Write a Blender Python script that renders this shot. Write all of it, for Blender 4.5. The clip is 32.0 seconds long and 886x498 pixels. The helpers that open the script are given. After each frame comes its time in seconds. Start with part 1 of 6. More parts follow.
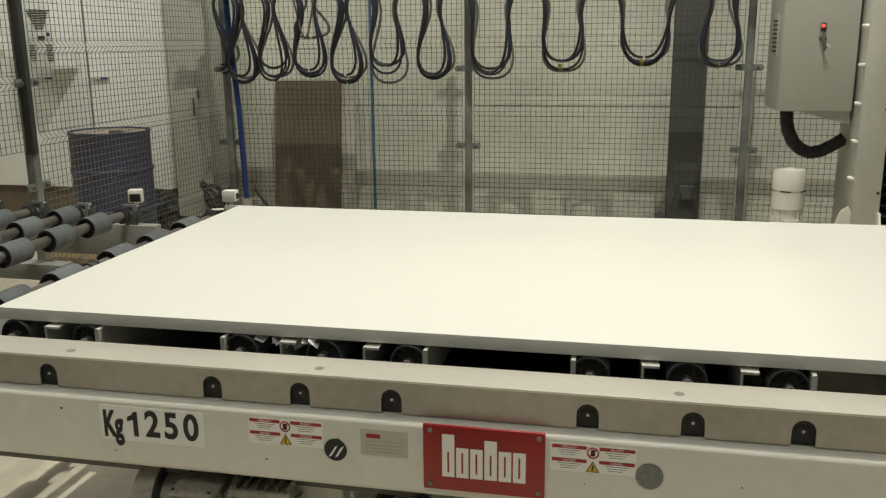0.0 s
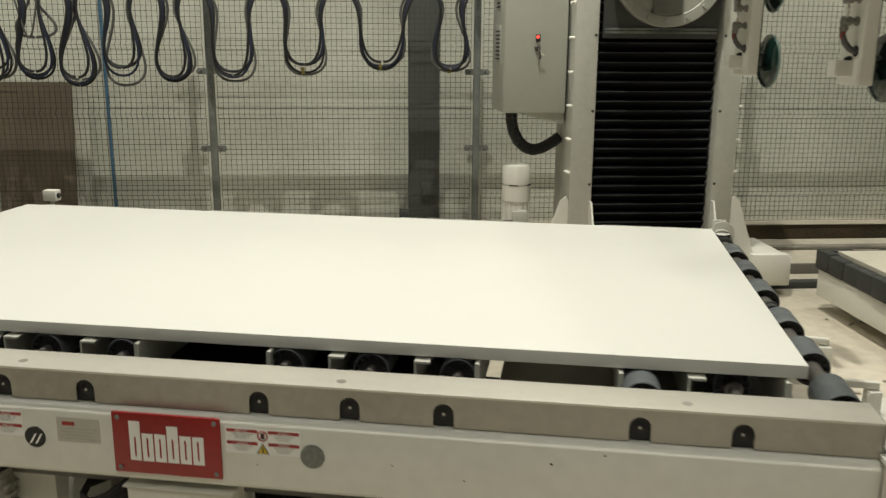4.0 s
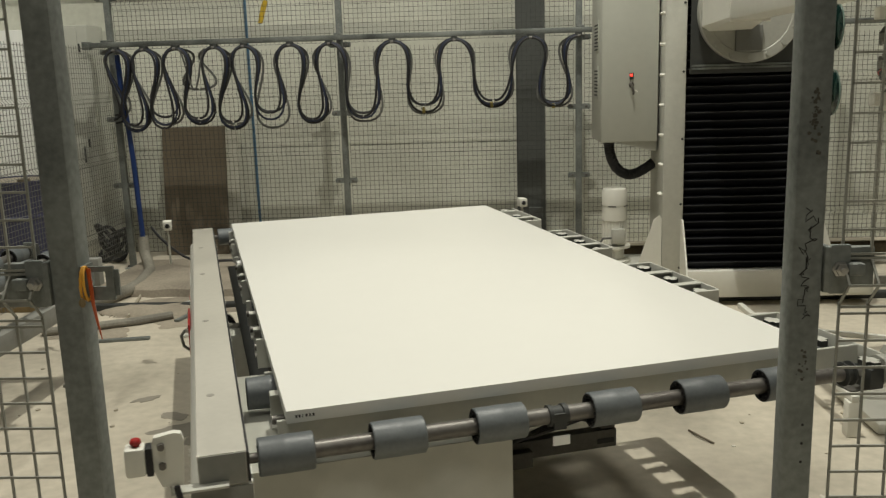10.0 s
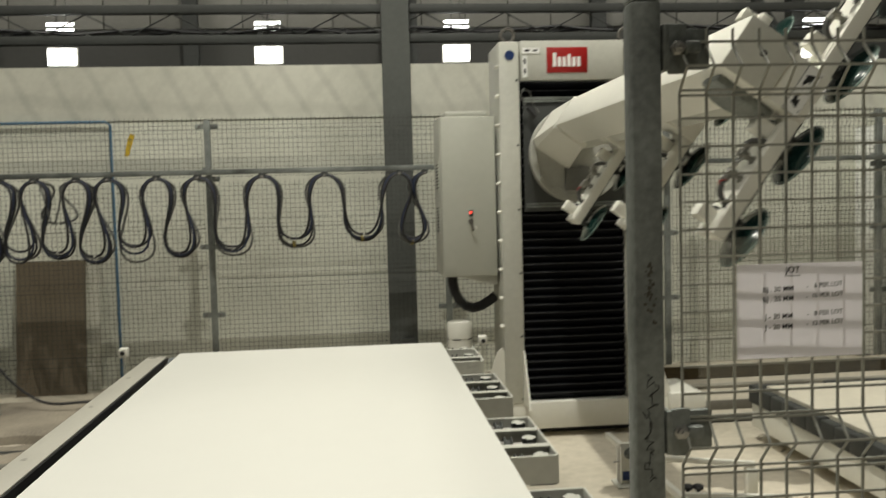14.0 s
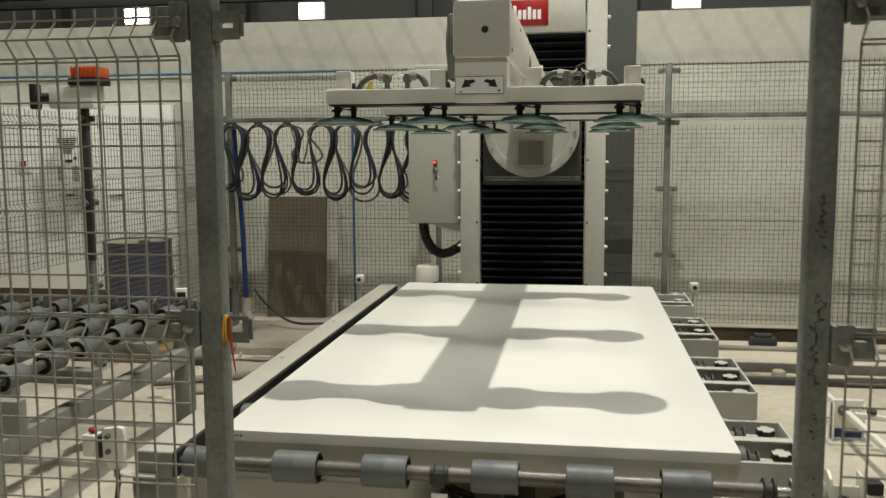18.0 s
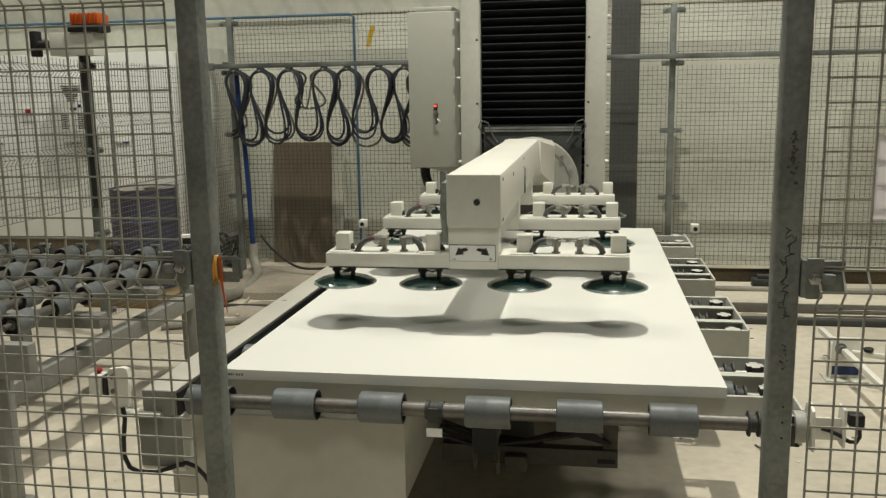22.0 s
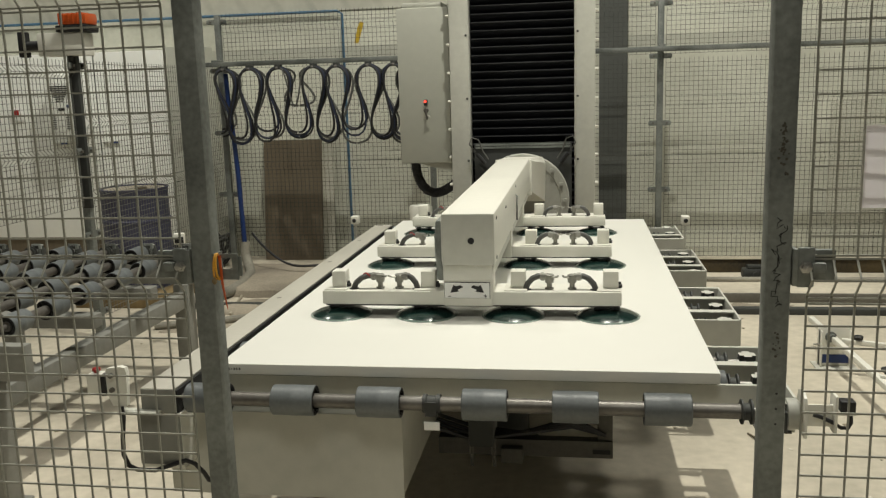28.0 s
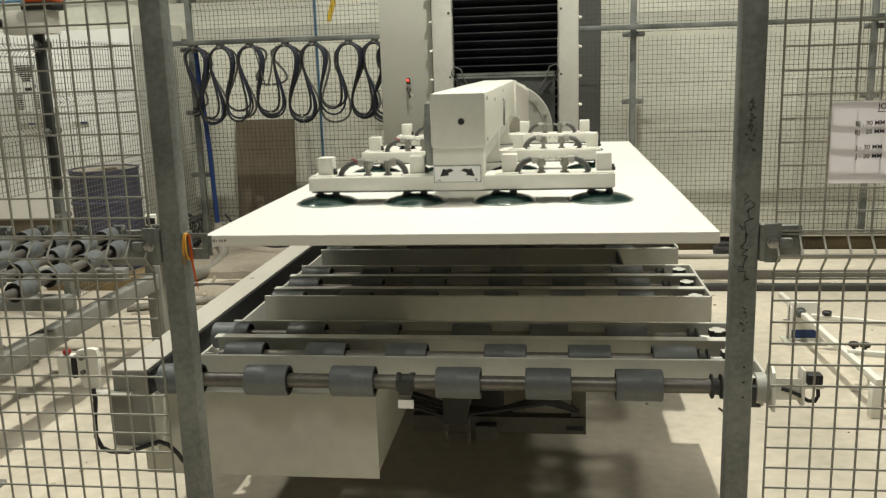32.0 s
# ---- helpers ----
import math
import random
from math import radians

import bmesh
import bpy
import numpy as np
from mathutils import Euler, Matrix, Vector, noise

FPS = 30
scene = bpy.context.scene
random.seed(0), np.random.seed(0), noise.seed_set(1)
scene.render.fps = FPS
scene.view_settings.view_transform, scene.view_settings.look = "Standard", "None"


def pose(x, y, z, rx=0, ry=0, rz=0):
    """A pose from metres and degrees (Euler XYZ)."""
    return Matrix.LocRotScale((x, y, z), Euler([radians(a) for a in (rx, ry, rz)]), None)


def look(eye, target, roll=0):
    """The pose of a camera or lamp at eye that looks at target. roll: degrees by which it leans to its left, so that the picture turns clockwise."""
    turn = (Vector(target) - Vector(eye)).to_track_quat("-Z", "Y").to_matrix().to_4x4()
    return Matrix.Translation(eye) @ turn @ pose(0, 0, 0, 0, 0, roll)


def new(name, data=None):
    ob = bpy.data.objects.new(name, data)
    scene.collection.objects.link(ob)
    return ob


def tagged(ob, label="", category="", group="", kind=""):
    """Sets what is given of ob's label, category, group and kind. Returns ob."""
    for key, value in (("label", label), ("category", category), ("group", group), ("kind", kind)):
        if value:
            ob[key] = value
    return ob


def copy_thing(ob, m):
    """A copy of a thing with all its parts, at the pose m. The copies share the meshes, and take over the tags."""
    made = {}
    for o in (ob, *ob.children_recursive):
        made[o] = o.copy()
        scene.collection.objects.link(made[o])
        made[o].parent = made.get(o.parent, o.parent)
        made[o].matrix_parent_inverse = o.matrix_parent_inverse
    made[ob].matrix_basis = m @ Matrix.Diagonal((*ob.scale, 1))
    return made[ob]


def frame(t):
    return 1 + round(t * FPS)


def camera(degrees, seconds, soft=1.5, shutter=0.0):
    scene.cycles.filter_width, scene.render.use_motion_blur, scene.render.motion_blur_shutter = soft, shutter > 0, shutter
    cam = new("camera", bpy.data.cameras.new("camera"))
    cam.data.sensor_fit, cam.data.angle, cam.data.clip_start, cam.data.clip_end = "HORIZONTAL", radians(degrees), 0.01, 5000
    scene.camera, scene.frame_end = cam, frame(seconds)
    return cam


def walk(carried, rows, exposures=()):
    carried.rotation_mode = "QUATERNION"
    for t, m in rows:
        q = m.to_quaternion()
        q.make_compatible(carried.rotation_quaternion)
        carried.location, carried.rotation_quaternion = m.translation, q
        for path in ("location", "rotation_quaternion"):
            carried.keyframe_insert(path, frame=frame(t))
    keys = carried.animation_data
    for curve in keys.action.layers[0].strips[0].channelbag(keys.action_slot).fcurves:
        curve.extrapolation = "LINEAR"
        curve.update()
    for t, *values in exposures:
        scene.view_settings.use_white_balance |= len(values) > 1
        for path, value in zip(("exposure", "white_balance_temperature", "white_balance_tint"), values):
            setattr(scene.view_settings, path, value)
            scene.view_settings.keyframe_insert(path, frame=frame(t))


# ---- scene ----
cam = camera(54.0, 32.0, 1.25, 0.5)
PATH = [
    (0, (1.135, -1.241, 1.628), (0.708, 0.657, 1.165), -0.60),
    (0.5, (1.131, -1.243, 1.627), (0.683, 0.649, 1.160), -1.08),
    (1, (1.130, -1.241, 1.627), (0.671, 0.648, 1.155), -1.99),
    (1.5, (1.133, -1.241, 1.630), (0.682, 0.647, 1.149), -2.17),
    (2, (1.140, -1.243, 1.625), (0.685, 0.639, 1.121), -2.03),
    (2.5, (1.115, -1.267, 1.627), (0.611, 0.597, 1.106), -1.38),
    (3, (1.070, -1.284, 1.634), (0.587, 0.584, 1.108), -0.99),
    (3.5, (1.083, -1.277, 1.638), (1.038, 0.658, 1.133), 0.43),
    (4, (1.106, -1.447, 1.672), (1.255, 0.492, 1.205), 0.39),
    (4.5, (1.119, -1.734, 1.666), (1.281, 0.172, 1.082), 0.03),
    (6.5, (1.102, -2.215, 1.736), (1.088, -0.276, 1.248), -0.19),
    (7, (1.086, -2.207, 1.737), (1.099, -0.259, 1.283), -0.37),
    (7.5, (1.059, -2.259, 1.759), (1.015, -0.307, 1.328), -0.91),
    (8, (1.064, -2.271, 1.759), (0.971, -0.314, 1.354), -1.33),
    (8.5, (1.072, -2.272, 1.762), (0.967, -0.311, 1.381), -2.04),
    (9, (1.075, -2.270, 1.761), (0.982, -0.306, 1.395), -2.31),
    (9.5, (1.069, -2.262, 1.749), (0.989, -0.302, 1.359), -1.86),
    (10, (1.064, -2.257, 1.746), (0.965, -0.299, 1.351), -1.74),
    (10.5, (1.062, -2.261, 1.748), (0.928, -0.300, 1.376), -1.74),
    (11, (1.062, -2.270, 1.749), (0.899, -0.306, 1.411), -1.95),
    (11.5, (1.061, -2.271, 1.753), (0.880, -0.304, 1.437), -2.11),
    (12, (1.064, -2.262, 1.754), (0.895, -0.295, 1.431), -2.50),
    (12.5, (1.065, -2.260, 1.753), (0.910, -0.299, 1.395), -2.93),
    (13, (1.064, -2.261, 1.754), (0.930, -0.300, 1.381), -2.99),
    (13.5, (1.079, -2.271, 1.787), (1.071, -0.290, 1.513), -2.13),
    (14, (1.096, -2.263, 1.818), (1.291, -0.276, 1.698), -1.50),
    (14.5, (1.099, -2.260, 1.826), (1.331, -0.275, 1.748), -1.63),
    (16.5, (1.050, -2.286, 1.811), (1.034, -0.291, 1.668), -1.51),
    (17, (1.035, -2.293, 1.806), (0.972, -0.301, 1.635), -1.58),
    (17.5, (1.013, -2.408, 1.804), (0.857, -0.422, 1.623), -0.57),
    (18, (1.120, -2.557, 1.789), (0.814, -0.594, 1.563), -0.33),
    (18.5, (1.162, -2.635, 1.807), (0.840, -0.679, 1.540), -1.88),
    (19, (1.151, -2.625, 1.808), (0.910, -0.657, 1.544), -2.60),
    (19.5, (1.115, -2.609, 1.808), (0.902, -0.636, 1.553), -1.83),
    (20, (1.117, -2.598, 1.806), (0.896, -0.627, 1.546), -1.31),
    (20.5, (1.139, -2.604, 1.787), (0.872, -0.644, 1.491), 0.13),
    (21, (1.190, -2.578, 1.784), (0.847, -0.635, 1.458), -0.30),
    (21.5, (1.189, -2.584, 1.784), (0.827, -0.647, 1.442), -0.98),
    (22, (1.179, -2.593, 1.783), (0.852, -0.651, 1.433), -0.97),
    (22.5, (1.170, -2.597, 1.783), (0.871, -0.651, 1.431), -1.02),
    (23, (1.168, -2.605, 1.784), (0.867, -0.659, 1.434), -1.03),
    (23.5, (1.165, -2.606, 1.785), (0.855, -0.661, 1.438), -1.09),
    (24, (1.172, -2.601, 1.787), (0.864, -0.656, 1.440), -1.22),
    (24.5, (1.171, -2.610, 1.787), (0.867, -0.663, 1.443), -1.18),
    (25, (1.171, -2.615, 1.788), (0.862, -0.669, 1.445), -1.32),
    (25.5, (1.170, -2.616, 1.788), (0.860, -0.671, 1.443), -1.54),
    (27.5, (1.167, -2.624, 1.789), (0.860, -0.680, 1.434), -1.73),
    (28, (1.169, -2.618, 1.786), (0.864, -0.674, 1.425), -1.71),
    (28.5, (1.174, -2.608, 1.783), (0.876, -0.666, 1.412), -1.82),
    (29, (1.173, -2.620, 1.787), (0.885, -0.676, 1.415), -1.73),
    (29.5, (1.176, -2.620, 1.787), (0.890, -0.675, 1.420), -1.65),
    (30, (1.177, -2.621, 1.787), (0.893, -0.676, 1.416), -2.00),
    (30.5, (1.177, -2.620, 1.786), (0.897, -0.676, 1.407), -2.23),
    (31, (1.177, -2.616, 1.786), (0.907, -0.672, 1.398), -2.03),
    (31.5, (1.173, -2.621, 1.784), (0.914, -0.678, 1.387), -1.80),
    (32, (1.177, -2.618, 1.782), (0.928, -0.676, 1.374), -1.80),
]
walk(cam, [(t, look(eye, target, roll)) for t, eye, target, roll in PATH],
     exposures=[(0, -0.19), (4.5, -0.2), (6.5, -0.38), (13, -0.34), (17, -0.19), (30.5, -0.23), (31, -0.2), (32, 0.1)])

# ---- light ----
world = bpy.data.worlds.new("world")
scene.world = world
world.use_nodes = True
world.node_tree.nodes["Background"].inputs[0].default_value = (0.9, 0.93, 0.86, 1)
world.node_tree.nodes["Background"].inputs[1].default_value = 0.006
LIGHT = (1.0, 0.972, 0.85)


def high_bay(x, y, z, watts, size, shape="DISK"):
    """The glow of one high-bay lamp under the hall roof."""
    data = bpy.data.lights.new("high_bay_light", "AREA")
    data.energy, data.shape, data.size, data.color = watts, shape, size, LIGHT
    ob = new("high_bay_light", data)
    ob.matrix_basis = look((x, y, z), (x, y + 0.001, 0))
    return ob


high_bay(1.3, 1.9, 8.6, 575, 0.12)
for px, py, watts in ((-4.6, 1.6, 200), (-4.8, 4.4, 220), (8.0, 3.2, 220), (5.0, 3.6, 230), (1.2, -5.6, 330)):
    high_bay(px, py, 10.4, watts, 1.2 if py > 0 else 3.0)

# ---- materials ----


def material(name, colour, rough=0.5, metal=0.0, vary=0.12, scale=6.0, bump=0.0, stain=None, streak=False, coat=0.0, per_object=0.0, world_space=False):
    m = bpy.data.materials.new(name)
    m.use_nodes = True
    nt = m.node_tree
    bsdf = nt.nodes["Principled BSDF"]
    tc = nt.nodes.new("ShaderNodeTexCoord")
    mp = nt.nodes.new("ShaderNodeMapping")
    if world_space:
        nt.links.new(nt.nodes.new("ShaderNodeNewGeometry").outputs["Position"], mp.inputs[0])
    else:
        nt.links.new(tc.outputs["Object"], mp.inputs[0])
    if streak:
        mp.inputs["Scale"].default_value = (1, 1, 0.12)
    big, fine = nt.nodes.new("ShaderNodeTexNoise"), nt.nodes.new("ShaderNodeTexNoise")
    big.inputs["Scale"].default_value, fine.inputs["Scale"].default_value = scale * 0.35, scale * 9
    big.inputs["Detail"].default_value, fine.inputs["Detail"].default_value = 5, 4
    for n in (big, fine):
        nt.links.new(mp.outputs[0], n.inputs["Vector"])
    both = nt.nodes.new("ShaderNodeMath")
    both.operation = "MULTIPLY_ADD"
    nt.links.new(fine.outputs["Fac"], both.inputs[0])
    both.inputs[1].default_value = 0.35
    nt.links.new(big.outputs["Fac"], both.inputs[2])
    ramp = nt.nodes.new("ShaderNodeValToRGB")
    ramp.color_ramp.elements[0].position, ramp.color_ramp.elements[1].position = 0.45, 0.9
    dark = stain or tuple(c * (1 - vary) for c in colour)
    lite = tuple(min(1, c * (1 + vary * 0.5)) for c in colour)
    ramp.color_ramp.elements[0].color, ramp.color_ramp.elements[1].color = (*dark, 1), (*lite, 1)
    nt.links.new(both.outputs[0], ramp.inputs[0])
    last = ramp.outputs[0]
    if per_object:
        info = nt.nodes.new("ShaderNodeObjectInfo")
        hsv = nt.nodes.new("ShaderNodeHueSaturation")
        rng = nt.nodes.new("ShaderNodeMapRange")
        rng.inputs["To Min"].default_value, rng.inputs["To Max"].default_value = 1 - per_object, 1 + per_object
        nt.links.new(info.outputs["Random"], rng.inputs["Value"])
        nt.links.new(rng.outputs[0], hsv.inputs["Value"])
        nt.links.new(last, hsv.inputs["Color"])
        last = hsv.outputs[0]
    nt.links.new(last, bsdf.inputs["Base Color"])
    rr = nt.nodes.new("ShaderNodeMapRange")
    rr.inputs["To Min"].default_value, rr.inputs["To Max"].default_value = max(0, rough - 0.1), min(1, rough + 0.12)
    nt.links.new(big.outputs["Fac"], rr.inputs["Value"])
    nt.links.new(rr.outputs[0], bsdf.inputs["Roughness"])
    bsdf.inputs["Metallic"].default_value = metal
    bsdf.inputs["Coat Weight"].default_value = coat
    if bump:
        b = nt.nodes.new("ShaderNodeBump")
        b.inputs["Strength"].default_value, b.inputs["Distance"].default_value = bump, 0.004
        nt.links.new(fine.outputs["Fac"], b.inputs["Height"])
        nt.links.new(b.outputs[0], bsdf.inputs["Normal"])
    return m


def glow(name, colour, strength):
    m = bpy.data.materials.new(name)
    m.use_nodes = True
    b = m.node_tree.nodes["Principled BSDF"]
    b.inputs["Base Color"].default_value = (*colour, 1)
    b.inputs["Emission Color"].default_value = (*colour, 1)
    b.inputs["Emission Strength"].default_value = strength
    return m


PAINT = material("grey_paint", (0.53, 0.53, 0.475), 0.42, 0, 0.16, 3, 0.04)
WHITE = material("white_paint", (0.74, 0.73, 0.66), 0.38, 0, 0.07, 3, 0.02)
CABINET = material("cabinet_paint", (0.45, 0.455, 0.40), 0.4, 0, 0.08, 2, 0.02)
ENCLOSURE = material("enclosure_paint", (0.82, 0.83, 0.795), 0.4, 0, 0.06, 2, 0.02)
CAST = material("dusty_cast_alloy", (0.45, 0.435, 0.38), 0.55, 0.1, 0.35, 8, 0.12, stain=(0.17, 0.16, 0.135))
# under-table steel, its colour darkened for the shade down there
SHADED_STEEL = material("shaded_steel", (0.10, 0.095, 0.082), 0.55, 0.1, 0.4, 6, 0.08)
MACHINE = material("conveyor_paint", (0.23, 0.23, 0.208), 0.5, 0, 0.3, 3, 0.04)
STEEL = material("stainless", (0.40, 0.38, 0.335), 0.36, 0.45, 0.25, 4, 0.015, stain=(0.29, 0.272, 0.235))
RAIL_TOP = material("lit_rail_top", (0.66, 0.635, 0.56), 0.3, 0.35, 0.10, 5, 0.004)
ZINC = material("galvanised", (0.235, 0.25, 0.235), 0.5, 0.3, 0.5, 9, 0.06, stain=(0.075, 0.082, 0.076))
# zinc wire in three tones: back and far fences dark, side mid, near pale
WIRE_DARK = material("dark_zinc_wire", (0.055, 0.055, 0.049), 0.55, 0.3, 0.25, 9)
WIRE_MID = material("mid_zinc_wire", (0.17, 0.17, 0.155), 0.55, 0.3, 0.25, 9)
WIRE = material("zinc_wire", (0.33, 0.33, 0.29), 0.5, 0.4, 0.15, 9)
SHAFT = material("bare_steel", (0.17, 0.162, 0.148), 0.42, 0.4, 0.4, 6, 0.03, stain=(0.085, 0.076, 0.066))
SLEEVE = material("grey_rubber", (0.135, 0.147, 0.15), 0.46, 0, 0.3, 10, 0.1, stain=(0.085, 0.095, 0.10), per_object=0.2)
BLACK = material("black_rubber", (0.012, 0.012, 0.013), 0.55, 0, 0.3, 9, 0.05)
BELLOWS = material("bellows_cloth", (0.006, 0.0065, 0.009), 0.45, 0, 0.35, 6, 0.06)
BELLOWS.node_tree.nodes["Principled BSDF"].inputs["Specular IOR Level"].default_value = 0.15
PLEAT_LIGHT = material("pleat_highlight", (0.055, 0.056, 0.06), 0.5, 0, 0.6, 5)
SLAB = material("white_quartz", (0.75, 0.745, 0.695), 0.38, 0, 0.02, 1.2)
FLOORM = material("dusty_concrete", (0.595, 0.54, 0.44), 0.75, 0, 0.2, 1.7, 0.05, stain=(0.36, 0.33, 0.262), world_space=True)
WALLM = material("painted_plaster", (0.63, 0.635, 0.55), 0.75, 0, 0.16, 2.3, 0.2, stain=(0.49, 0.49, 0.415), world_space=True)
UPPER = material("grey_sheet", (0.062, 0.062, 0.057), 0.7, 0, 0.2, 2)
BLOCK = material("grey_block", (0.22, 0.215, 0.195), 0.8, 0, 0.2, 3, 0.2, per_object=0.08)
BEAM = material("dark_steel", (0.05, 0.053, 0.05), 0.6, 0.2, 0.3, 3, 0.05)
STANCHION = material("grey_column_paint", (0.075, 0.08, 0.074), 0.6, 0, 0.25, 3, 0.05)
HUB = material("hub_paint", (0.38, 0.38, 0.34), 0.5, 0, 0.2, 4, 0.04)
BRIGHT = material("bright_steel", (0.50, 0.49, 0.46), 0.3, 0.8, 0.2, 9)
BROWN = material("hardboard", (0.135, 0.108, 0.072), 0.7, 0, 0.35, 3, 0.1, streak=True)
BLUE = material("blue_plastic", (0.010, 0.036, 0.15), 0.5, 0, 0.35, 4)
DRUM = material("blue_drum_paint", (0.022, 0.024, 0.058), 0.5, 0, 0.5, 3, 0.1, stain=(0.07, 0.072, 0.125))
PIPE = material("blue_pipe_paint", (0.06, 0.15, 0.25), 0.5, 0, 0.2, 5)
RED = material("red_enamel", (0.33, 0.014, 0.012), 0.35, 0, 0.25, 6)
ORANGE = material("orange_lens", (0.50, 0.085, 0.015), 0.35, 0, 0.2, 6)
YELLOW = material("yellow_paint", (0.62, 0.42, 0.03), 0.6, 0, 0.2, 8)
INK = material("black_print", (0.015, 0.015, 0.015), 0.6, 0, 0.1, 5)
LABEL = material("label_vinyl", (0.86, 0.86, 0.84), 0.45, 0, 0.06, 6)
PAPER = material("paper", (0.82, 0.79, 0.82), 0.8, 0, 0.05, 8, 0.05)


def let_light_through(m, colour, share):
    """Thin paper: part of the light falls through it."""
    nt = m.node_tree
    thin = nt.nodes.new("ShaderNodeBsdfTranslucent")
    thin.inputs["Color"].default_value = (*colour, 1)
    mix = nt.nodes.new("ShaderNodeMixShader")
    mix.inputs[0].default_value = share
    out = nt.nodes["Material Output"]
    nt.links.new(nt.nodes["Principled BSDF"].outputs[0], mix.inputs[1])
    nt.links.new(thin.outputs[0], mix.inputs[2])
    nt.links.new(mix.outputs[0], out.inputs["Surface"])


def slant_shadows(m, lines):
    """Faint slantwise shadow lines of the tray and truss, painted into the colour."""
    nt = m.node_tree
    bsdf = nt.nodes["Principled BSDF"]
    last = bsdf.inputs["Base Color"].links[0].from_socket
    pos = nt.nodes.new("ShaderNodeNewGeometry")
    for turn, scale, depth in lines:
        mp = nt.nodes.new("ShaderNodeMapping")
        mp.inputs["Rotation"].default_value = (0, radians(turn), 0)
        nt.links.new(pos.outputs["Position"], mp.inputs[0])
        wave = nt.nodes.new("ShaderNodeTexWave")
        wave.inputs["Scale"].default_value = scale
        wave.inputs["Distortion"].default_value, wave.inputs["Detail"].default_value, wave.inputs["Detail Scale"].default_value = 1.6, 2, 0.8
        nt.links.new(mp.outputs[0], wave.inputs["Vector"])
        rng = nt.nodes.new("ShaderNodeMapRange")
        rng.inputs["From Min"].default_value, rng.inputs["From Max"].default_value = 0.80, 1.0
        rng.inputs["To Min"].default_value, rng.inputs["To Max"].default_value = 1.0, 1.0 - depth
        nt.links.new(wave.outputs["Fac"], rng.inputs["Value"])
        hsv = nt.nodes.new("ShaderNodeHueSaturation")
        nt.links.new(rng.outputs[0], hsv.inputs["Value"])
        nt.links.new(last, hsv.inputs["Color"])
        last = hsv.outputs[0]
    nt.links.new(last, bsdf.inputs["Base Color"])


let_light_through(PAPER, (0.95, 0.91, 0.96), 0.5)
# top of the wall, with the cast shadow lines painted on
SHADOWED_TOP = material("wall_top_shadows", (0.58, 0.575, 0.50), 0.6, 0, 0.1, 2.0, 0.1, stain=(0.46, 0.455, 0.39), world_space=True)
slant_shadows(SHADOWED_TOP, ((28, 0.95, 0.12), (-36, 0.72, 0.05), (88, 0.62, 0.09)))
GLASSY = material("green_cup_rubber", (0.008, 0.026, 0.022), 0.16, 0, 0.4, 9, coat=0.6)
HOSE = material("grey_hose", (0.115, 0.115, 0.108), 0.5, 0, 0.25, 9)
WOOD = material("rough_timber", (0.24, 0.175, 0.085), 0.8, 0, 0.45, 5, 0.2, streak=True)
DIRT = material("brown_dirt", (0.34, 0.30, 0.235), 0.95, 0, 0.3, 5, 0.6, stain=(0.19, 0.165, 0.13), world_space=True)
SAND = material("dust", (0.40, 0.36, 0.28), 0.95, 0, 0.25, 6, 0.5)
DUSTY = material("dusty_pipe", (0.30, 0.285, 0.235), 0.8, 0, 0.3, 7, 0.15, stain=(0.16, 0.15, 0.125))
TARRED = material("tarred_timber", (0.075, 0.055, 0.024), 0.8, 0, 0.5, 5, 0.3, stain=(0.010, 0.009, 0.008), world_space=True)
CABLE = material("black_cable", (0.018, 0.018, 0.02), 0.5, 0, 0.3, 12)
CABLE_GREY = material("grey_cable", (0.13, 0.13, 0.12), 0.5, 0, 0.3, 12)
CABLE_BLUE = material("blue_cable", (0.018, 0.026, 0.058), 0.5, 0, 0.3, 12)
GLOW_LAMP = glow("lamp_glow", (1.0, 1.0, 0.97), 7.0)
GLOW_RED = glow("red_pilot", (1.0, 0.05, 0.03), 3.0)
GLOW_ORANGE = glow("orange_pilot", (1.0, 0.16, 0.03), 2.0)

# ---- mesh helpers ----


def add_box(bm, x0, x1, y0, y1, z0, z1, bevel=0.0):
    m = Matrix.Translation(((x0 + x1) / 2, (y0 + y1) / 2, (z0 + z1) / 2)) @ Matrix.Diagonal((abs(x1 - x0), abs(y1 - y0), abs(z1 - z0), 1))
    made = bmesh.ops.create_cube(bm, size=1, matrix=m)
    if bevel:
        edges = list({e for v in made["verts"] for e in v.link_edges})
        bmesh.ops.bevel(bm, geom=edges, offset=bevel, segments=2, affect="EDGES", profile=0.5)


def box_bm(x0, x1, y0, y1, z0, z1, bevel=0.0):
    bm = bmesh.new()
    add_box(bm, x0, x1, y0, y1, z0, z1, bevel)
    return bm


def add_cyl(bm, a, b, r, seg=20, r2=None, caps=True):
    a, b = Vector(a), Vector(b)
    d = b - a
    m = Matrix.Translation((a + b) / 2) @ d.to_track_quat("Z", "Y").to_matrix().to_4x4()
    bmesh.ops.create_cone(bm, cap_ends=caps, segments=seg, radius1=r, radius2=r if r2 is None else r2, depth=d.length, matrix=m)


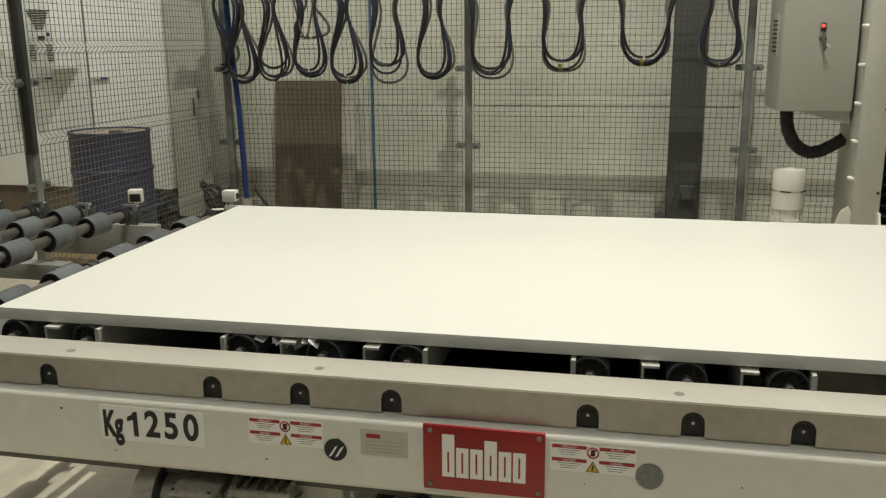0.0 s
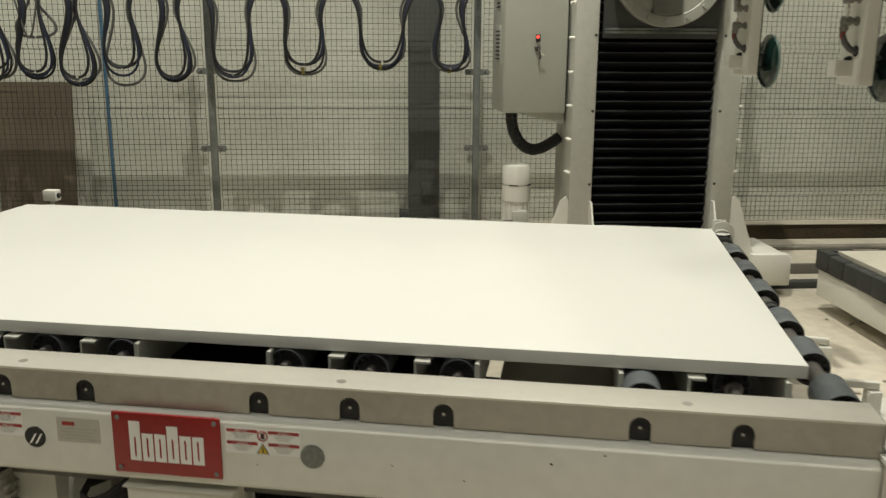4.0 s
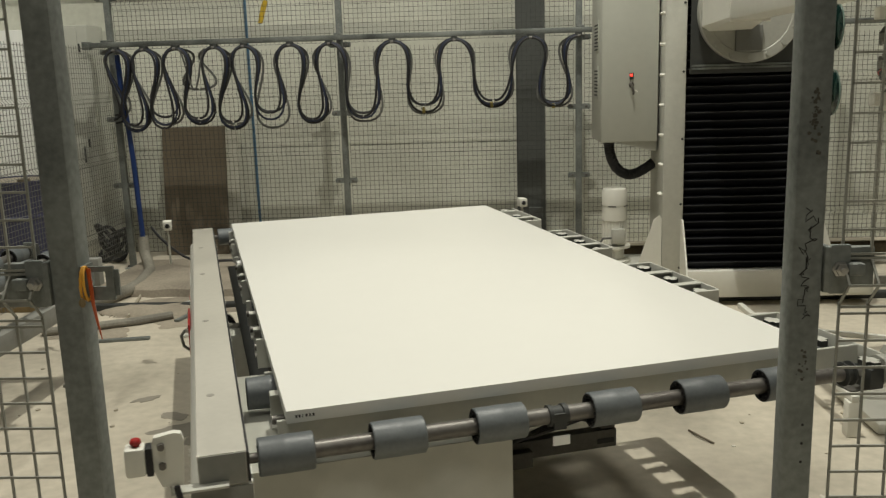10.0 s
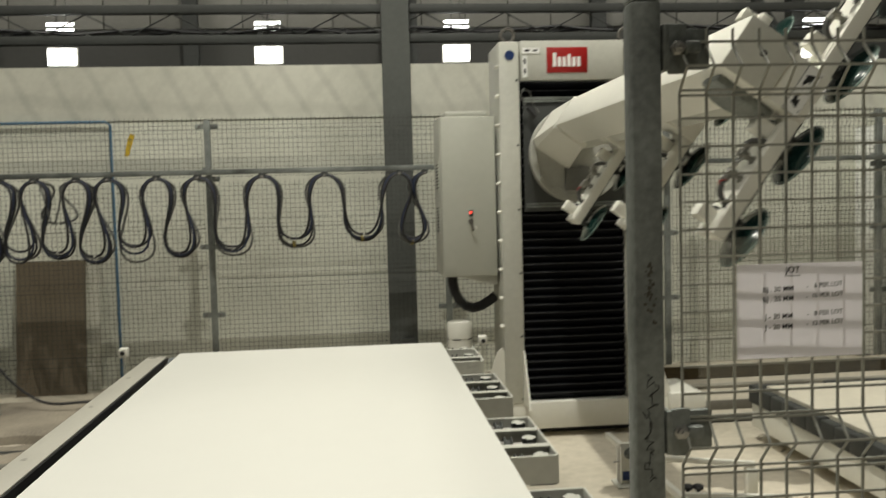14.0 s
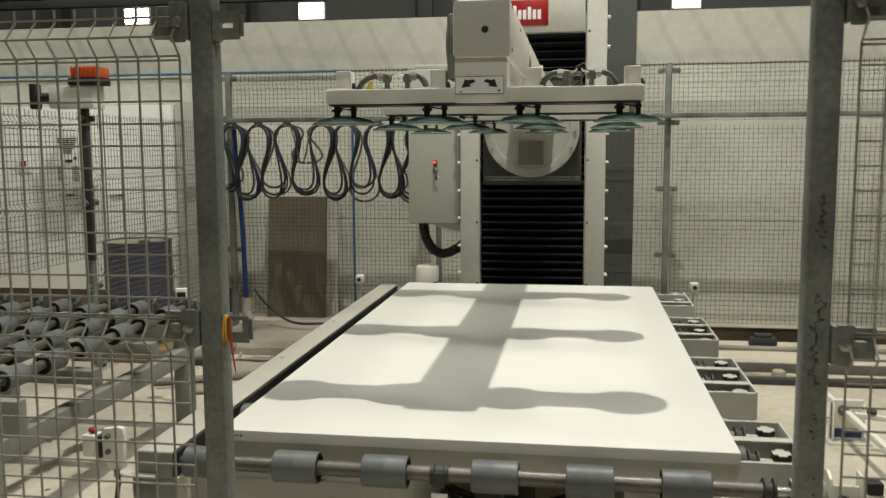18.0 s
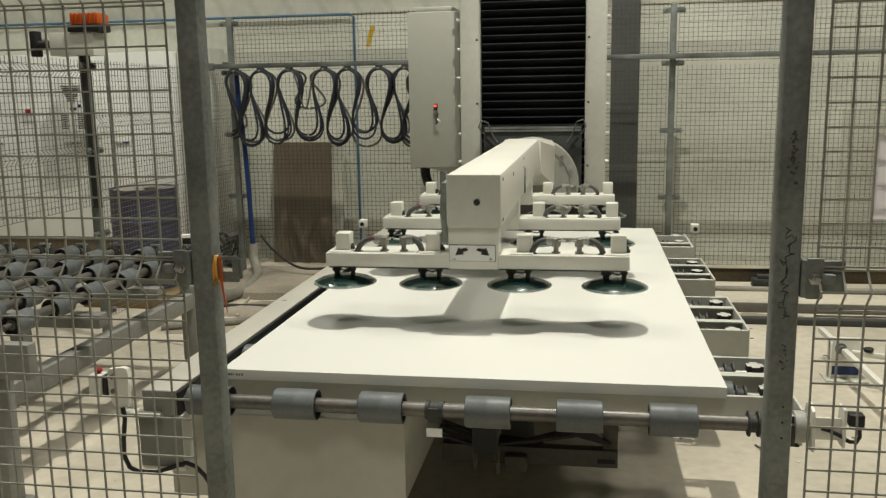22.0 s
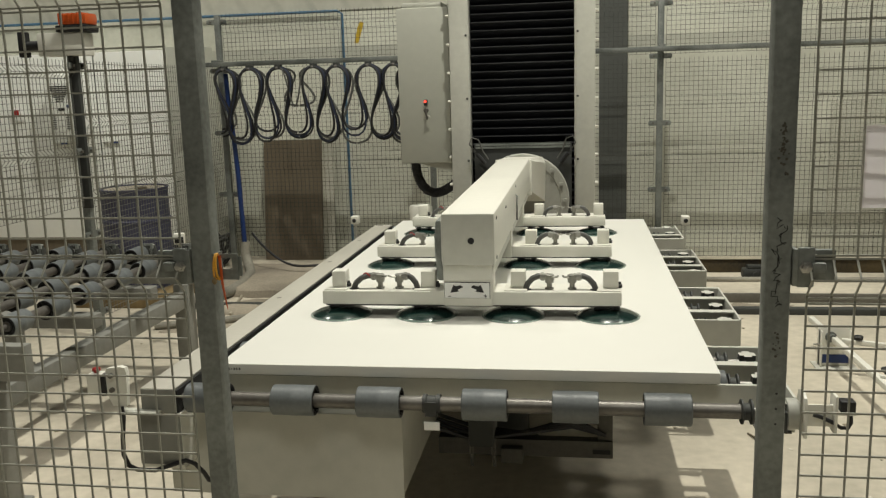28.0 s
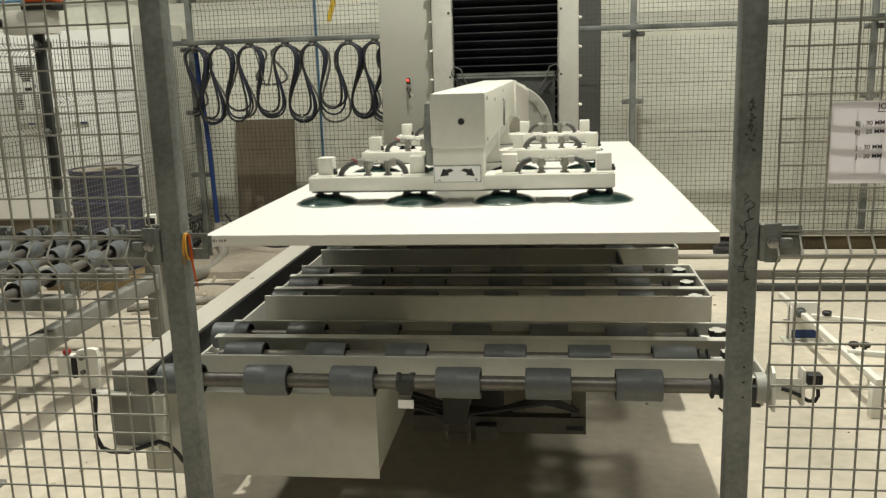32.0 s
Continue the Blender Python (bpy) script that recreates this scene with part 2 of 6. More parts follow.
def add_lathe(bm, a, way, profile, seg=24):
    """A turned body: profile rows of (along, radius) from a along way."""
    q = Vector(way).to_track_quat("Z", "Y").to_matrix().to_4x4()
    m = Matrix.Translation(a) @ q
    rings = []
    for h, r in profile:
        rings.append([bm.verts.new(m @ Vector((r * math.cos(2 * math.pi * k / seg), r * math.sin(2 * math.pi * k / seg), h))) for k in range(seg)])
    for p, n in zip(rings, rings[1:]):
        for k in range(seg):
            bm.faces.new((p[k], p[(k + 1) % seg], n[(k + 1) % seg], n[k]))
    if profile[0][1] > 1e-5:
        bm.faces.new(list(reversed(rings[0])))
    if profile[-1][1] > 1e-5:
        bm.faces.new(rings[-1])


def add_sweep(bm, pts, r, seg=8, closed=False):
    """A round bar or cable along points."""
    pts = [Vector(p) for p in pts]
    radii = r if isinstance(r, list) else [r] * len(pts)
    rings, side = [], None
    for i, p in enumerate(pts):
        t = (pts[min(i + 1, len(pts) - 1)] - pts[max(i - 1, 0)]).normalized()
        if side is None:
            side = t.orthogonal().normalized()
        side = (side - t * side.dot(t)).normalized()
        up = t.cross(side)
        rings.append([bm.verts.new(p + radii[i] * (math.cos(2 * math.pi * k / seg) * side + math.sin(2 * math.pi * k / seg) * up)) for k in range(seg)])
    for p, n in zip(rings, rings[1:]):
        for k in range(seg):
            bm.faces.new((p[k], p[(k + 1) % seg], n[(k + 1) % seg], n[k]))
    bm.faces.new(list(reversed(rings[0])))
    bm.faces.new(rings[-1])


def add_prism(bm, outline, axis, a, b):
    """A plate: an outline of pairs, pushed along an axis from a to b."""
    def at(p, h):
        return {"x": (h, p[0], p[1]), "y": (p[0], h, p[1]), "z": (p[0], p[1], h)}[axis]
    lo, hi = [bm.verts.new(at(p, a)) for p in outline], [bm.verts.new(at(p, b)) for p in outline]
    n = len(outline)
    for k in range(n):
        bm.faces.new((lo[k], lo[(k + 1) % n], hi[(k + 1) % n], hi[k]))
    bm.faces.new(list(reversed(lo)))
    bm.faces.new(hi)
    bmesh.ops.recalc_face_normals(bm, faces=bm.faces)


def finish(bm, name, mat, smooth=True):
    me = bpy.data.meshes.new(name)
    bmesh.ops.recalc_face_normals(bm, faces=bm.faces)
    bm.to_mesh(me)
    bm.free()
    me.materials.append(mat)
    if smooth:
        me.polygons.foreach_set("use_smooth", [True] * len(me.polygons))
        me.set_sharp_from_angle(angle=radians(35))
    return me


def thing(name, label, category, at=(0, 0, 0), rz=0, group="", kind=""):
    ob = new(name)
    ob.matrix_basis = pose(*at, 0, 0, rz)
    ob.empty_display_size = 0.1
    return tagged(ob, label, category, group, kind)


def part(name, bm, mat, parent, label=""):
    ob = new(name, finish(bm, name, mat))
    ob.parent = parent
    if label:
        tagged(ob, label)
    return ob


def share(name, me, parent, m, label=""):
    """One more piece on a mesh that exists."""
    ob = new(name, me)
    ob.parent = parent
    ob.matrix_basis = m
    if label:
        tagged(ob, label)
    return ob


def solo(name, bm, mat, label, category, group="", kind=""):
    return tagged(new(name, finish(bm, name, mat)), label, category, group, kind)


def setting(name, bm, mat, label="", category=""):
    return tagged(new(name, finish(bm, name, mat)), label, category, "", "structure")


def letters(name, text, size, mat, parent, m, label="", align="CENTER", thick=0.0006, wide=1.0, bold=0.0):
    cu = bpy.data.curves.new(name, "FONT")
    cu.body, cu.size, cu.align_x, cu.align_y, cu.extrude = text, size, align, "CENTER", thick
    cu.offset = bold
    tmp = bpy.data.objects.new(name, cu)
    me = bpy.data.meshes.new_from_object(tmp)
    bpy.data.objects.remove(tmp)
    me.materials.clear()
    me.materials.append(mat)
    ob = new(name, me)
    ob.parent = parent
    ob.matrix_basis = m @ Matrix.Diagonal((wide, 1, 1, 1))
    if label:
        tagged(ob, label)
    return ob


random.seed(4)

# ---- the setting ----
FENCE_Y, WALL_Y = 5.78, 6.6

setting("floor", box_bm(-12, 13, -10, 16, -0.12, 0.0), FLOORM, "dusty cream concrete factory floor", "floor")


def back_wall():
    setting("wall_back", box_bm(-12, 13, WALL_Y, WALL_Y + 0.2, 0, 3.16), WALLM, "cream painted plaster partition wall with faint stains", "wall")
    setting("wall_top_shadows", box_bm(-12, 13, WALL_Y - 0.012, WALL_Y - 0.004, 2.64, 3.165), SHADOWED_TOP, "cream top of the wall with slanting shadows painted in", "wall")
    # slightly greyer band across the wall
    setting("wall_band", box_bm(-12, 13, WALL_Y - 0.008, WALL_Y - 0.003, 2.12, 2.27), material("band_grey", (0.50, 0.50, 0.43), 0.75, 0, 0.2, 1.3), "dull grey band along the cream wall", "trim")


back_wall()
setting("wall_far", box_bm(-12, 13, 9.0, 9.2, 0, 11), UPPER, "dark grey sheeted upper wall", "wall")
# unseen walls and roof, added to close the hall; dark to cut bounce
setting("wall_left", box_bm(-12.2, -12, -10, 9.2, 0, 11), UPPER, "unseen dark wall added to close the hall", "wall")
setting("wall_right", box_bm(13, 13.2, -10, 9.2, 0, 11), UPPER, "unseen dark wall added to close the hall", "wall")
setting("wall_front", box_bm(-12, 13, -10.2, -10, 0, 11), UPPER, "unseen dark wall added to close the hall", "wall")
setting("ceiling", box_bm(-12.2, 13.2, -10.2, 9.2, 11, 11.2), UPPER, "unseen dark roof added over the hall", "ceiling")


def upper_band():
    band = setting("block_band", box_bm(-12, 12.8, 8.985, 8.998, 3.97, 4.37), BLOCK, "band of pale concrete blocks", "wall")
    me = finish(box_bm(0, 0.545, 8.94, 8.985, 3.98, 4.36, 0.01), "block", BLOCK)
    for k in range(44):
        share("block", me, band, pose(-12 + 0.56 * k, 0, 0))
    sheets = setting("ribbed_sheets", box_bm(-12, 13, 8.985, 8.998, 4.4, 8.02), UPPER, "dark ribbed wall sheets", "wall")
    me = finish(box_bm(0, 0.1, 8.955, 8.985, 4.42, 8, 0.008), "rib", UPPER)
    for k in range(118):
        share("rib", me, sheets, pose(-12 + 0.21 * k, 0, 0))
    for x in (-6.0, -3.35, -0.85, 1.83, 4.25, 6.9):
        bm = bmesh.new()
        add_box(bm, x - 0.07, x + 0.07, 8.72, 8.93, 3.0, 8)
        add_box(bm, x - 0.09, x + 0.09, 8.70, 8.72, 3.0, 8)
        setting("wall_post", bm, BEAM, "dark steel wall post", "post")
    bm = bmesh.new()
    for a, b in (((4.4, 3.6), (6.8, 7.2)), ((6.8, 3.6), (4.4, 7.2))):
        add_sweep(bm, [(a[0], 8.75, a[1]), (b[0], 8.75, b[1])], 0.07, 6)
    setting("cross_brace", bm, BEAM, "crossed steel wall bracing", "brace")


upper_band()


def cable_tray():
    t = thing("cable_tray", "long grey steel cable tray carrying bundled cables along the wall", "cable tray", (0, 7.4, 0))
    for z in (3.52, 3.84):
        part("rail", box_bm(-11.8, 12.8, -0.05, 0.05, z, z + 0.09, 0.006), BEAM, t)
    for k in range(28):
        part("rung", box_bm(-11.6 + 0.9 * k, -11.55 + 0.9 * k, -0.04, 0.3, 3.60, 3.63), BEAM, t)
    for k in range(5):
        bm = bmesh.new()
        pts = [(-11.8 + 0.4 * i, 0.02 + 0.05 * k, 3.66 + 0.03 * math.sin(i * 1.7 + k * 2.1) - 0.025 * (k % 2)) for i in range(62)]
        add_sweep(bm, pts, 0.018, 5)
        part("cable", bm, CABLE_GREY if k % 2 else CABLE, t)
    for k in range(54):
        bm = bmesh.new()
        x, up = -11.6 + 0.45 * k, k % 2
        add_sweep(bm, [(x, 0.0, 3.61 if up else 3.84), (x + 0.45, 0.0, 3.84 if up else 3.61)], 0.008, 6)
        part("diagonal", bm, BEAM, t)
    for k in range(7):
        bm = bmesh.new()
        add_cyl(bm, (-10.6 + 3.6 * k, 0.05, 3.55), (-10.6 + 3.6 * k, 0.05, 11), 0.008, 6)
        part("hanger_rod", bm, BEAM, t)


cable_tray()


def hall_lamp():
    t = thing("hall_lamp", "bright white rectangular lamp glowing beyond the partition wall", "lamp", (0, 8.3, 0), 0, "lamps beyond the wall")
    part("diffuser", box_bm(-0.155, 0.155, -0.02, 0.02, 3.455, 3.64, 0.004), GLOW_LAMP, t, "glowing white diffuser")
    part("housing", box_bm(-0.17, 0.17, 0.02, 0.07, 3.44, 3.655, 0.006), WHITE, t)
    for z in (3.83, 3.9):
        bm = bmesh.new()
        add_cyl(bm, (1.5 * (z - 3.865), 0.045, 3.65), (1.5 * (z - 3.865), 0.045, 11), 0.004, 6)
        part("hanger_rod", bm, BEAM, t)
        part("strip", box_bm(-0.15, 0.15, -0.02, 0.0, z, z + 0.035), GLOW_LAMP, t, "thin glowing strip")
    return t


lamp = hall_lamp()
lamp.matrix_basis = pose(-2.24, 8.3, 0)
for x in (-4.6, 0.12, 2.36, 4.6, 6.9, 9.1):
    copy_thing(lamp, pose(x, 8.3, 0))


def stanchion(x, y, w, d, top):
    bm = bmesh.new()
    add_box(bm, x - w / 2, x + w / 2, y - d / 2, y - d / 2 + 0.014, 0, top)
    add_box(bm, x - w / 2, x + w / 2, y + d / 2 - 0.014, y + d / 2, 0, top)
    add_box(bm, x - 0.006, x + 0.006, y - d / 2 + 0.014, y + d / 2 - 0.014, 0, top)
    add_box(bm, x - w / 2 - 0.05, x + w / 2 + 0.05, y - d / 2 - 0.04, y + d / 2 + 0.04, 0, 0.02)
    add_box(bm, x - w / 2 - 0.09, x - w / 2 - 0.005, y - d / 2 - 0.03, y - d / 2 + 0.06, 0.02, 0.16, 0.004)
    add_box(bm, x - 0.03, x + w / 2 - 0.03, y - d / 2 - 0.05, y - d / 2 - 0.002, 0.30, 0.42, 0.006)
    add_box(bm, x + 0.02, x + w / 2 - 0.02, y - d / 2 - 0.06, y - d / 2 - 0.004, 0.02, 0.10, 0.006)
    return setting("steel_column", bm, STANCHION, "dark grey steel hall column against the wall", "column")


stanchion(1.53, 6.47, 0.27, 0.24, 8)
stanchion(-9.0, 6.47, 0.27, 0.24, 8)
stanchion(9.0, 6.47, 0.27, 0.24, 8)

bm = bmesh.new()
add_sweep(bm, [(-12, WALL_Y - 0.05, 2.63), (-1.32, WALL_Y - 0.05, 2.63), (-1.27, WALL_Y - 0.05, 2.60), (-1.27, WALL_Y - 0.05, 0.1)], 0.014, 8)
solo("air_pipe", bm, PIPE, "thin blue painted air pipe running along the wall", "pipe")
bm = bmesh.new()
add_prism(bm, [(-1.16, 2.30), (-1.12, 2.29), (-1.07, 2.44), (-1.05, 2.50), (-1.09, 2.52), (-1.12, 2.46)], "y", WALL_Y - 0.006, WALL_Y - 0.001)
solo("paint_mark", bm, YELLOW, "short yellow paint mark on the cream wall", "paint mark")

bm = bmesh.new()
add_prism(bm, [(6.36, 0.0), (6.42, 0.0), (6.585, 1.29), (6.525, 1.29)], "x", -2.21, -1.57)
solo("brown_board", bm, BROWN, "brown hardboard sheet leaning against the wall", "board")
bm = bmesh.new()
add_prism(bm, [(6.43, 0.0), (6.445, 0.0), (6.58, 1.25), (6.565, 1.25)], "x", -1.57, -1.44)
solo("pale_board", bm, material("pale_board", (0.45, 0.44, 0.37), 0.7, 0, 0.2, 3), "narrow pale board leaning behind a brown sheet", "board")

# ---- fences ----


def wire_mesh(length, z0, z1, pitch, r, crimps):
    """Wires of a welded panel along x in the plane y = 0; at each crimp the wires fold out."""
    bm, flat = bmesh.new(), bmesh.new()
    rows, z = [], z0
    while z <= z1 + 1e-6:
        rows.append(z)
        z += pitch
    rows = [z for z in rows if all(abs(z - c) > 0.6 * pitch for c in crimps)]
    path = [(0, z0)]
    for c in sorted(crimps):
        path += [(0, c - 0.035), (-0.032, c), (0, c + 0.035)]
    path.append((0, z1 + 0.02))
    n = max(1, round(length / pitch))
    for k in range(n + 1):
        add_sweep(bm, [(length * k / n, y, z) for y, z in path], r, 4)
    for z in rows:
        add_sweep(flat, [(0, -r, z), (length, -r, z)], r, 4)
    for c in crimps:
        for y, z in ((-0.032, c), (0.0, c - 0.04), (0.0, c + 0.04)):
            add_sweep(flat, [(0, y - r, z), (length, y - r, z)], r, 4)
    return bm, flat


def fence(label):
    return thing("safety_fence", label, "fence")


def fence_panel(parent, a, b, z0, z1, crimps, r=0.0021, pitch=0.042, wire=WIRE_DARK):
    a, b = Vector(a), Vector(b)
    d = b - a
    m = pose(a.x, a.y, 0, 0, 0, math.degrees(math.atan2(d.y, d.x)))
    up, across = wire_mesh(d.length, z0, z1, pitch, r, crimps)
    p = part("panel", up, wire, parent, "welded zinc wire mesh panel with folded ribs")
    p.matrix_basis = m
    p["kind"] = "stuff"
    part("cross_wire", across, wire, p)["kind"] = "stuff"
    return p


def post_tube(w, top):
    """A square tube with rounded edges, open like rolled steel at the top under a flat cap."""
    bm = box_bm(-w / 2, w / 2, -w / 2, w / 2, 0.012, top, 0.007)
    add_box(bm, -w / 2 + 0.002, w / 2 - 0.002, -w / 2 + 0.002, w / 2 - 0.002, top, top + 0.006, 0.002)
    return bm


def fence_post(parent, x, y, top, w, clamps, rz=0, both=True):
    t = part("post", post_tube(w, top), ZINC, parent, "stained galvanised square steel post")
    t.matrix_basis = pose(x, y, 0, 0, 0, rz)
    foot = box_bm(-w * 1.1, w * 1.1, -w * 1.1, w * 1.1, 0.0, 0.012, 0.002)
    part("foot_plate", foot, ZINC, t)
    for s in (-1, 1):
        bm = bmesh.new()
        add_cyl(bm, (s * w * 0.85, 0, 0.012), (s * w * 0.85, 0, 0.028), 0.011, 6)
        part("foot_bolt", bm, SHAFT, t)
    for z in clamps:
        for s in ((-1, 1) if both is True else (both,)):
            bm = bmesh.new()
            if w < 0.05:
                e = s * w / 2
                add_box(bm, min(e, e + s * 0.010), max(e, e + s * 0.010), -0.026, 0.012, z - 0.034, z + 0.034, 0.002)
                add_box(bm, min(e + s * 0.010, e + s * 0.040), max(e + s * 0.010, e + s * 0.040), -0.020, -0.012, z - 0.038, z + 0.036, 0.003)
                part("clamp", bm, ZINC, t, "folded galvanised panel clamp")
                bm = bmesh.new()
                add_box(bm, min(e + s * 0.034, e + s * 0.078), max(e + s * 0.034, e + s * 0.078), -0.010, 0.004, z - 0.030, z + 0.030, 0.002)
                add_box(bm, min(e + s * 0.034, e + s * 0.058), max(e + s * 0.034, e + s * 0.058), -0.030, -0.012, z - 0.009, z + 0.009, 0.003)
                part("keeper", bm, ZINC, t, "slotted galvanised keeper behind the wires")
                bm = bmesh.new()
                add_lathe(bm, (e + s * 0.025, -0.020, z), (0, -1, 0), [(0, 0.012), (0.002, 0.012), (0.003, 0.009), (0.010, 0.009), (0.011, 0.004), (0.015, 0.004), (0.015, 0.0)], 6)
                part("bolt", bm, BRIGHT, t)
                continue
            add_prism(bm, [(s * w / 2, z - 0.024), (s * (w / 2 + 0.060), z - 0.024), (s * (w / 2 + 0.068), z - 0.016), (s * (w / 2 + 0.068), z + 0.016), (s * (w / 2 + 0.060), z + 0.024), (s * w / 2, z + 0.024)], "y", -0.022, -0.012)
            add_box(bm, s * (w / 2 + 0.03), s * (w / 2 + 0.075), -0.032, -0.018, z - 0.018, z + 0.018, 0.004)
            part("clamp", bm, ZINC, t, "rounded galvanised panel clamp")
            bm = bmesh.new()
            add_cyl(bm, (s * (w / 2 + 0.035), -0.028, z), (s * (w / 2 + 0.035), -0.046, z), 0.011, 6)
            part("bolt", bm, SHAFT, t)
    return t


BACK_X = (-2.33, -0.22, 1.93, 4.04, 6.17)
back_fence = fence("tall galvanised wire mesh safety fence in front of the cream wall")
for x in BACK_X:
    fence_post(back_fence, x, FENCE_Y, 2.56, 0.055, (0.80, 1.42, 2.03, 2.5))
for a, b in zip(BACK_X, BACK_X[1:]):
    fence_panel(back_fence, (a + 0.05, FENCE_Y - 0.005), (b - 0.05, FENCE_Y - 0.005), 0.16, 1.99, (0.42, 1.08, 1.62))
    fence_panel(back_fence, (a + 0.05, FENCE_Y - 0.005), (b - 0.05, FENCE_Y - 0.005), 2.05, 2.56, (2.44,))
# side fence along the feed conveyor
side_fence = fence("galvanised wire mesh safety fence beside the feed conveyor")
for y in (3.32, 1.0):
    fence_post(side_fence, -2.42, y, 2.1, 0.06, (0.2, 0.80, 1.42, 2.03), 90)
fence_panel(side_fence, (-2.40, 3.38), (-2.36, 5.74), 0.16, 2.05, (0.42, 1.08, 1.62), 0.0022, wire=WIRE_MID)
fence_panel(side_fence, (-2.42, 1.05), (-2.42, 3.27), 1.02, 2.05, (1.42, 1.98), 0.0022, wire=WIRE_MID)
far_fence = fence("galvanised wire mesh safety fence closing the cell beyond the rails")
fence_post(far_fence, 6.2, 3.55, 2.1, 0.06, (0.2, 0.80, 1.42, 2.03), 90)
fence_panel(far_fence, (6.2, 5.74), (6.2, 3.6), 0.16, 2.05, (0.42, 1.08, 1.62))
# fence beside the camera
GRIME = material("grime", (0.075, 0.07, 0.055), 0.6, 0, 0.4, 40)
STRAP = material("strap_web", (0.72, 0.36, 0.04), 0.65, 0, 0.2, 60, 0.1)
NEAR_Y = -0.985
near_fence = fence("worn galvanised wire mesh safety fence with an open gap")
for x, side in ((0.424, -1), (1.531, 1), (-1.66, True), (3.6, True)):
    fence_post(near_fence, x, NEAR_Y + 0.009, 2.1, 0.046, (0.2, 0.85, 1.45, 2.03), 0, side)
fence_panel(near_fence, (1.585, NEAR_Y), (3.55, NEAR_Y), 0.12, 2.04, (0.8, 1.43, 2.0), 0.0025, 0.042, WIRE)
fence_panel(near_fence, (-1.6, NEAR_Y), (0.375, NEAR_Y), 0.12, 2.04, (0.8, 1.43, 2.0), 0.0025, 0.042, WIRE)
for z in (1.45, 2.02):
    # a folded plate with a long slot, open towards the gap
    bm = bmesh.new()
    for a, b in ((0.018, 0.026), (-0.026, -0.005)) if z < 2 else ((0.004, 0.026), (-0.026, -0.005)):
        add_box(bm, 0.0, 0.052, -0.005, 0.0, a, b)
    lo, hi = (-0.005, 0.018) if z < 2 else (-0.005, 0.004)
    add_box(bm, 0.0, 0.014, -0.005, 0.0, lo, hi)
    add_box(bm, 0.040, 0.052, -0.005, 0.0, lo, hi)
    add_box(bm, 0.0, 0.006, 0.0, 0.03, -0.026, 0.026)
    add_box(bm, 0.048, 0.058, 0.0, 0.004, -0.020, 0.020)
    ob = part("spare_bracket", bm, ZINC, near_fence, "empty slotted galvanised bracket on the post")
    ob.matrix_basis = pose(0.448, NEAR_Y - 0.01, z)
# grime and small holes on the post
rnd = random.Random(9)
FACE_Y = NEAR_Y - 0.0142
bm = bmesh.new()
pts, x = [], 1.531
for k in range(70):
    x += (1.531 - x) * 0.5 + rnd.gauss(0, 0.0045)
    pts.append((x, FACE_Y, 1.375 + 0.165 * k / 69 + rnd.gauss(0, 0.004)))
add_sweep(bm, pts, 0.0007, 5)
part("scrawl", bm, INK, near_fence, "black pen scrawl")
for z0, n in ((1.30, 14), (1.675, 60)):
    bm = bmesh.new()
    for k in range(n):
        x, z, r = 1.531 + rnd.gauss(0, 0.0035), z0 + rnd.gauss(0, 0.018), rnd.uniform(0.0008, 0.0028)
        add_cyl(bm, (x, FACE_Y - 0.0002 - 0.00001 * k, z), (x, FACE_Y + 0.0004, z), r, 7)
    part("grime_spot", bm, GRIME, near_fence, "dark greasy grime")
for z in (1.15, 1.18, 1.21, 1.62):
    bm = bmesh.new()
    add_cyl(bm, (1.536, NEAR_Y - 0.0145, z), (1.536, NEAR_Y - 0.012, z), 0.0022, 8)
    part("drill_hole", bm, BLACK, near_fence)


def cable_tie():
    t = thing("strap", "orange strap tied round a bracket on the fence post", "strap", (0.459, NEAR_Y - 0.016, 1.45))
    bm = bmesh.new()
    add_sweep(bm, [(0.006, -0.004, 0.024), (0.008, -0.006, 0.0), (0.009, -0.006, -0.03), (0.011, -0.004, -0.055), (0.013, -0.002, -0.075), (0.014, 0, -0.088)], [0.0034, 0.0032, 0.0028, 0.0022, 0.0015, 0.0006], 6)
    part("tail", bm, ORANGE, t, "frayed dark orange tail")
    for x, dx in ((-0.003, 0.0015), (0.002, -0.001)):
        bm = bmesh.new()
        ring = [(x + dx * math.sin(a), -0.004 + 0.012 * math.cos(a), 0.001 + 0.026 * math.sin(a)) for a in [2 * math.pi * i / 14 for i in range(15)]]
        add_sweep(bm, ring, 0.0023, 6)
        part("loop", bm, STRAP, t)
    bm = bmesh.new()
    add_lathe(bm, (-0.002, -0.018, -0.032), (0, 0, 1), [(0, 0.002), (0.004, 0.005), (0.010, 0.005), (0.014, 0.002)], 8)
    part("knot", bm, WOOD, t, "small brown knot")


cable_tie()


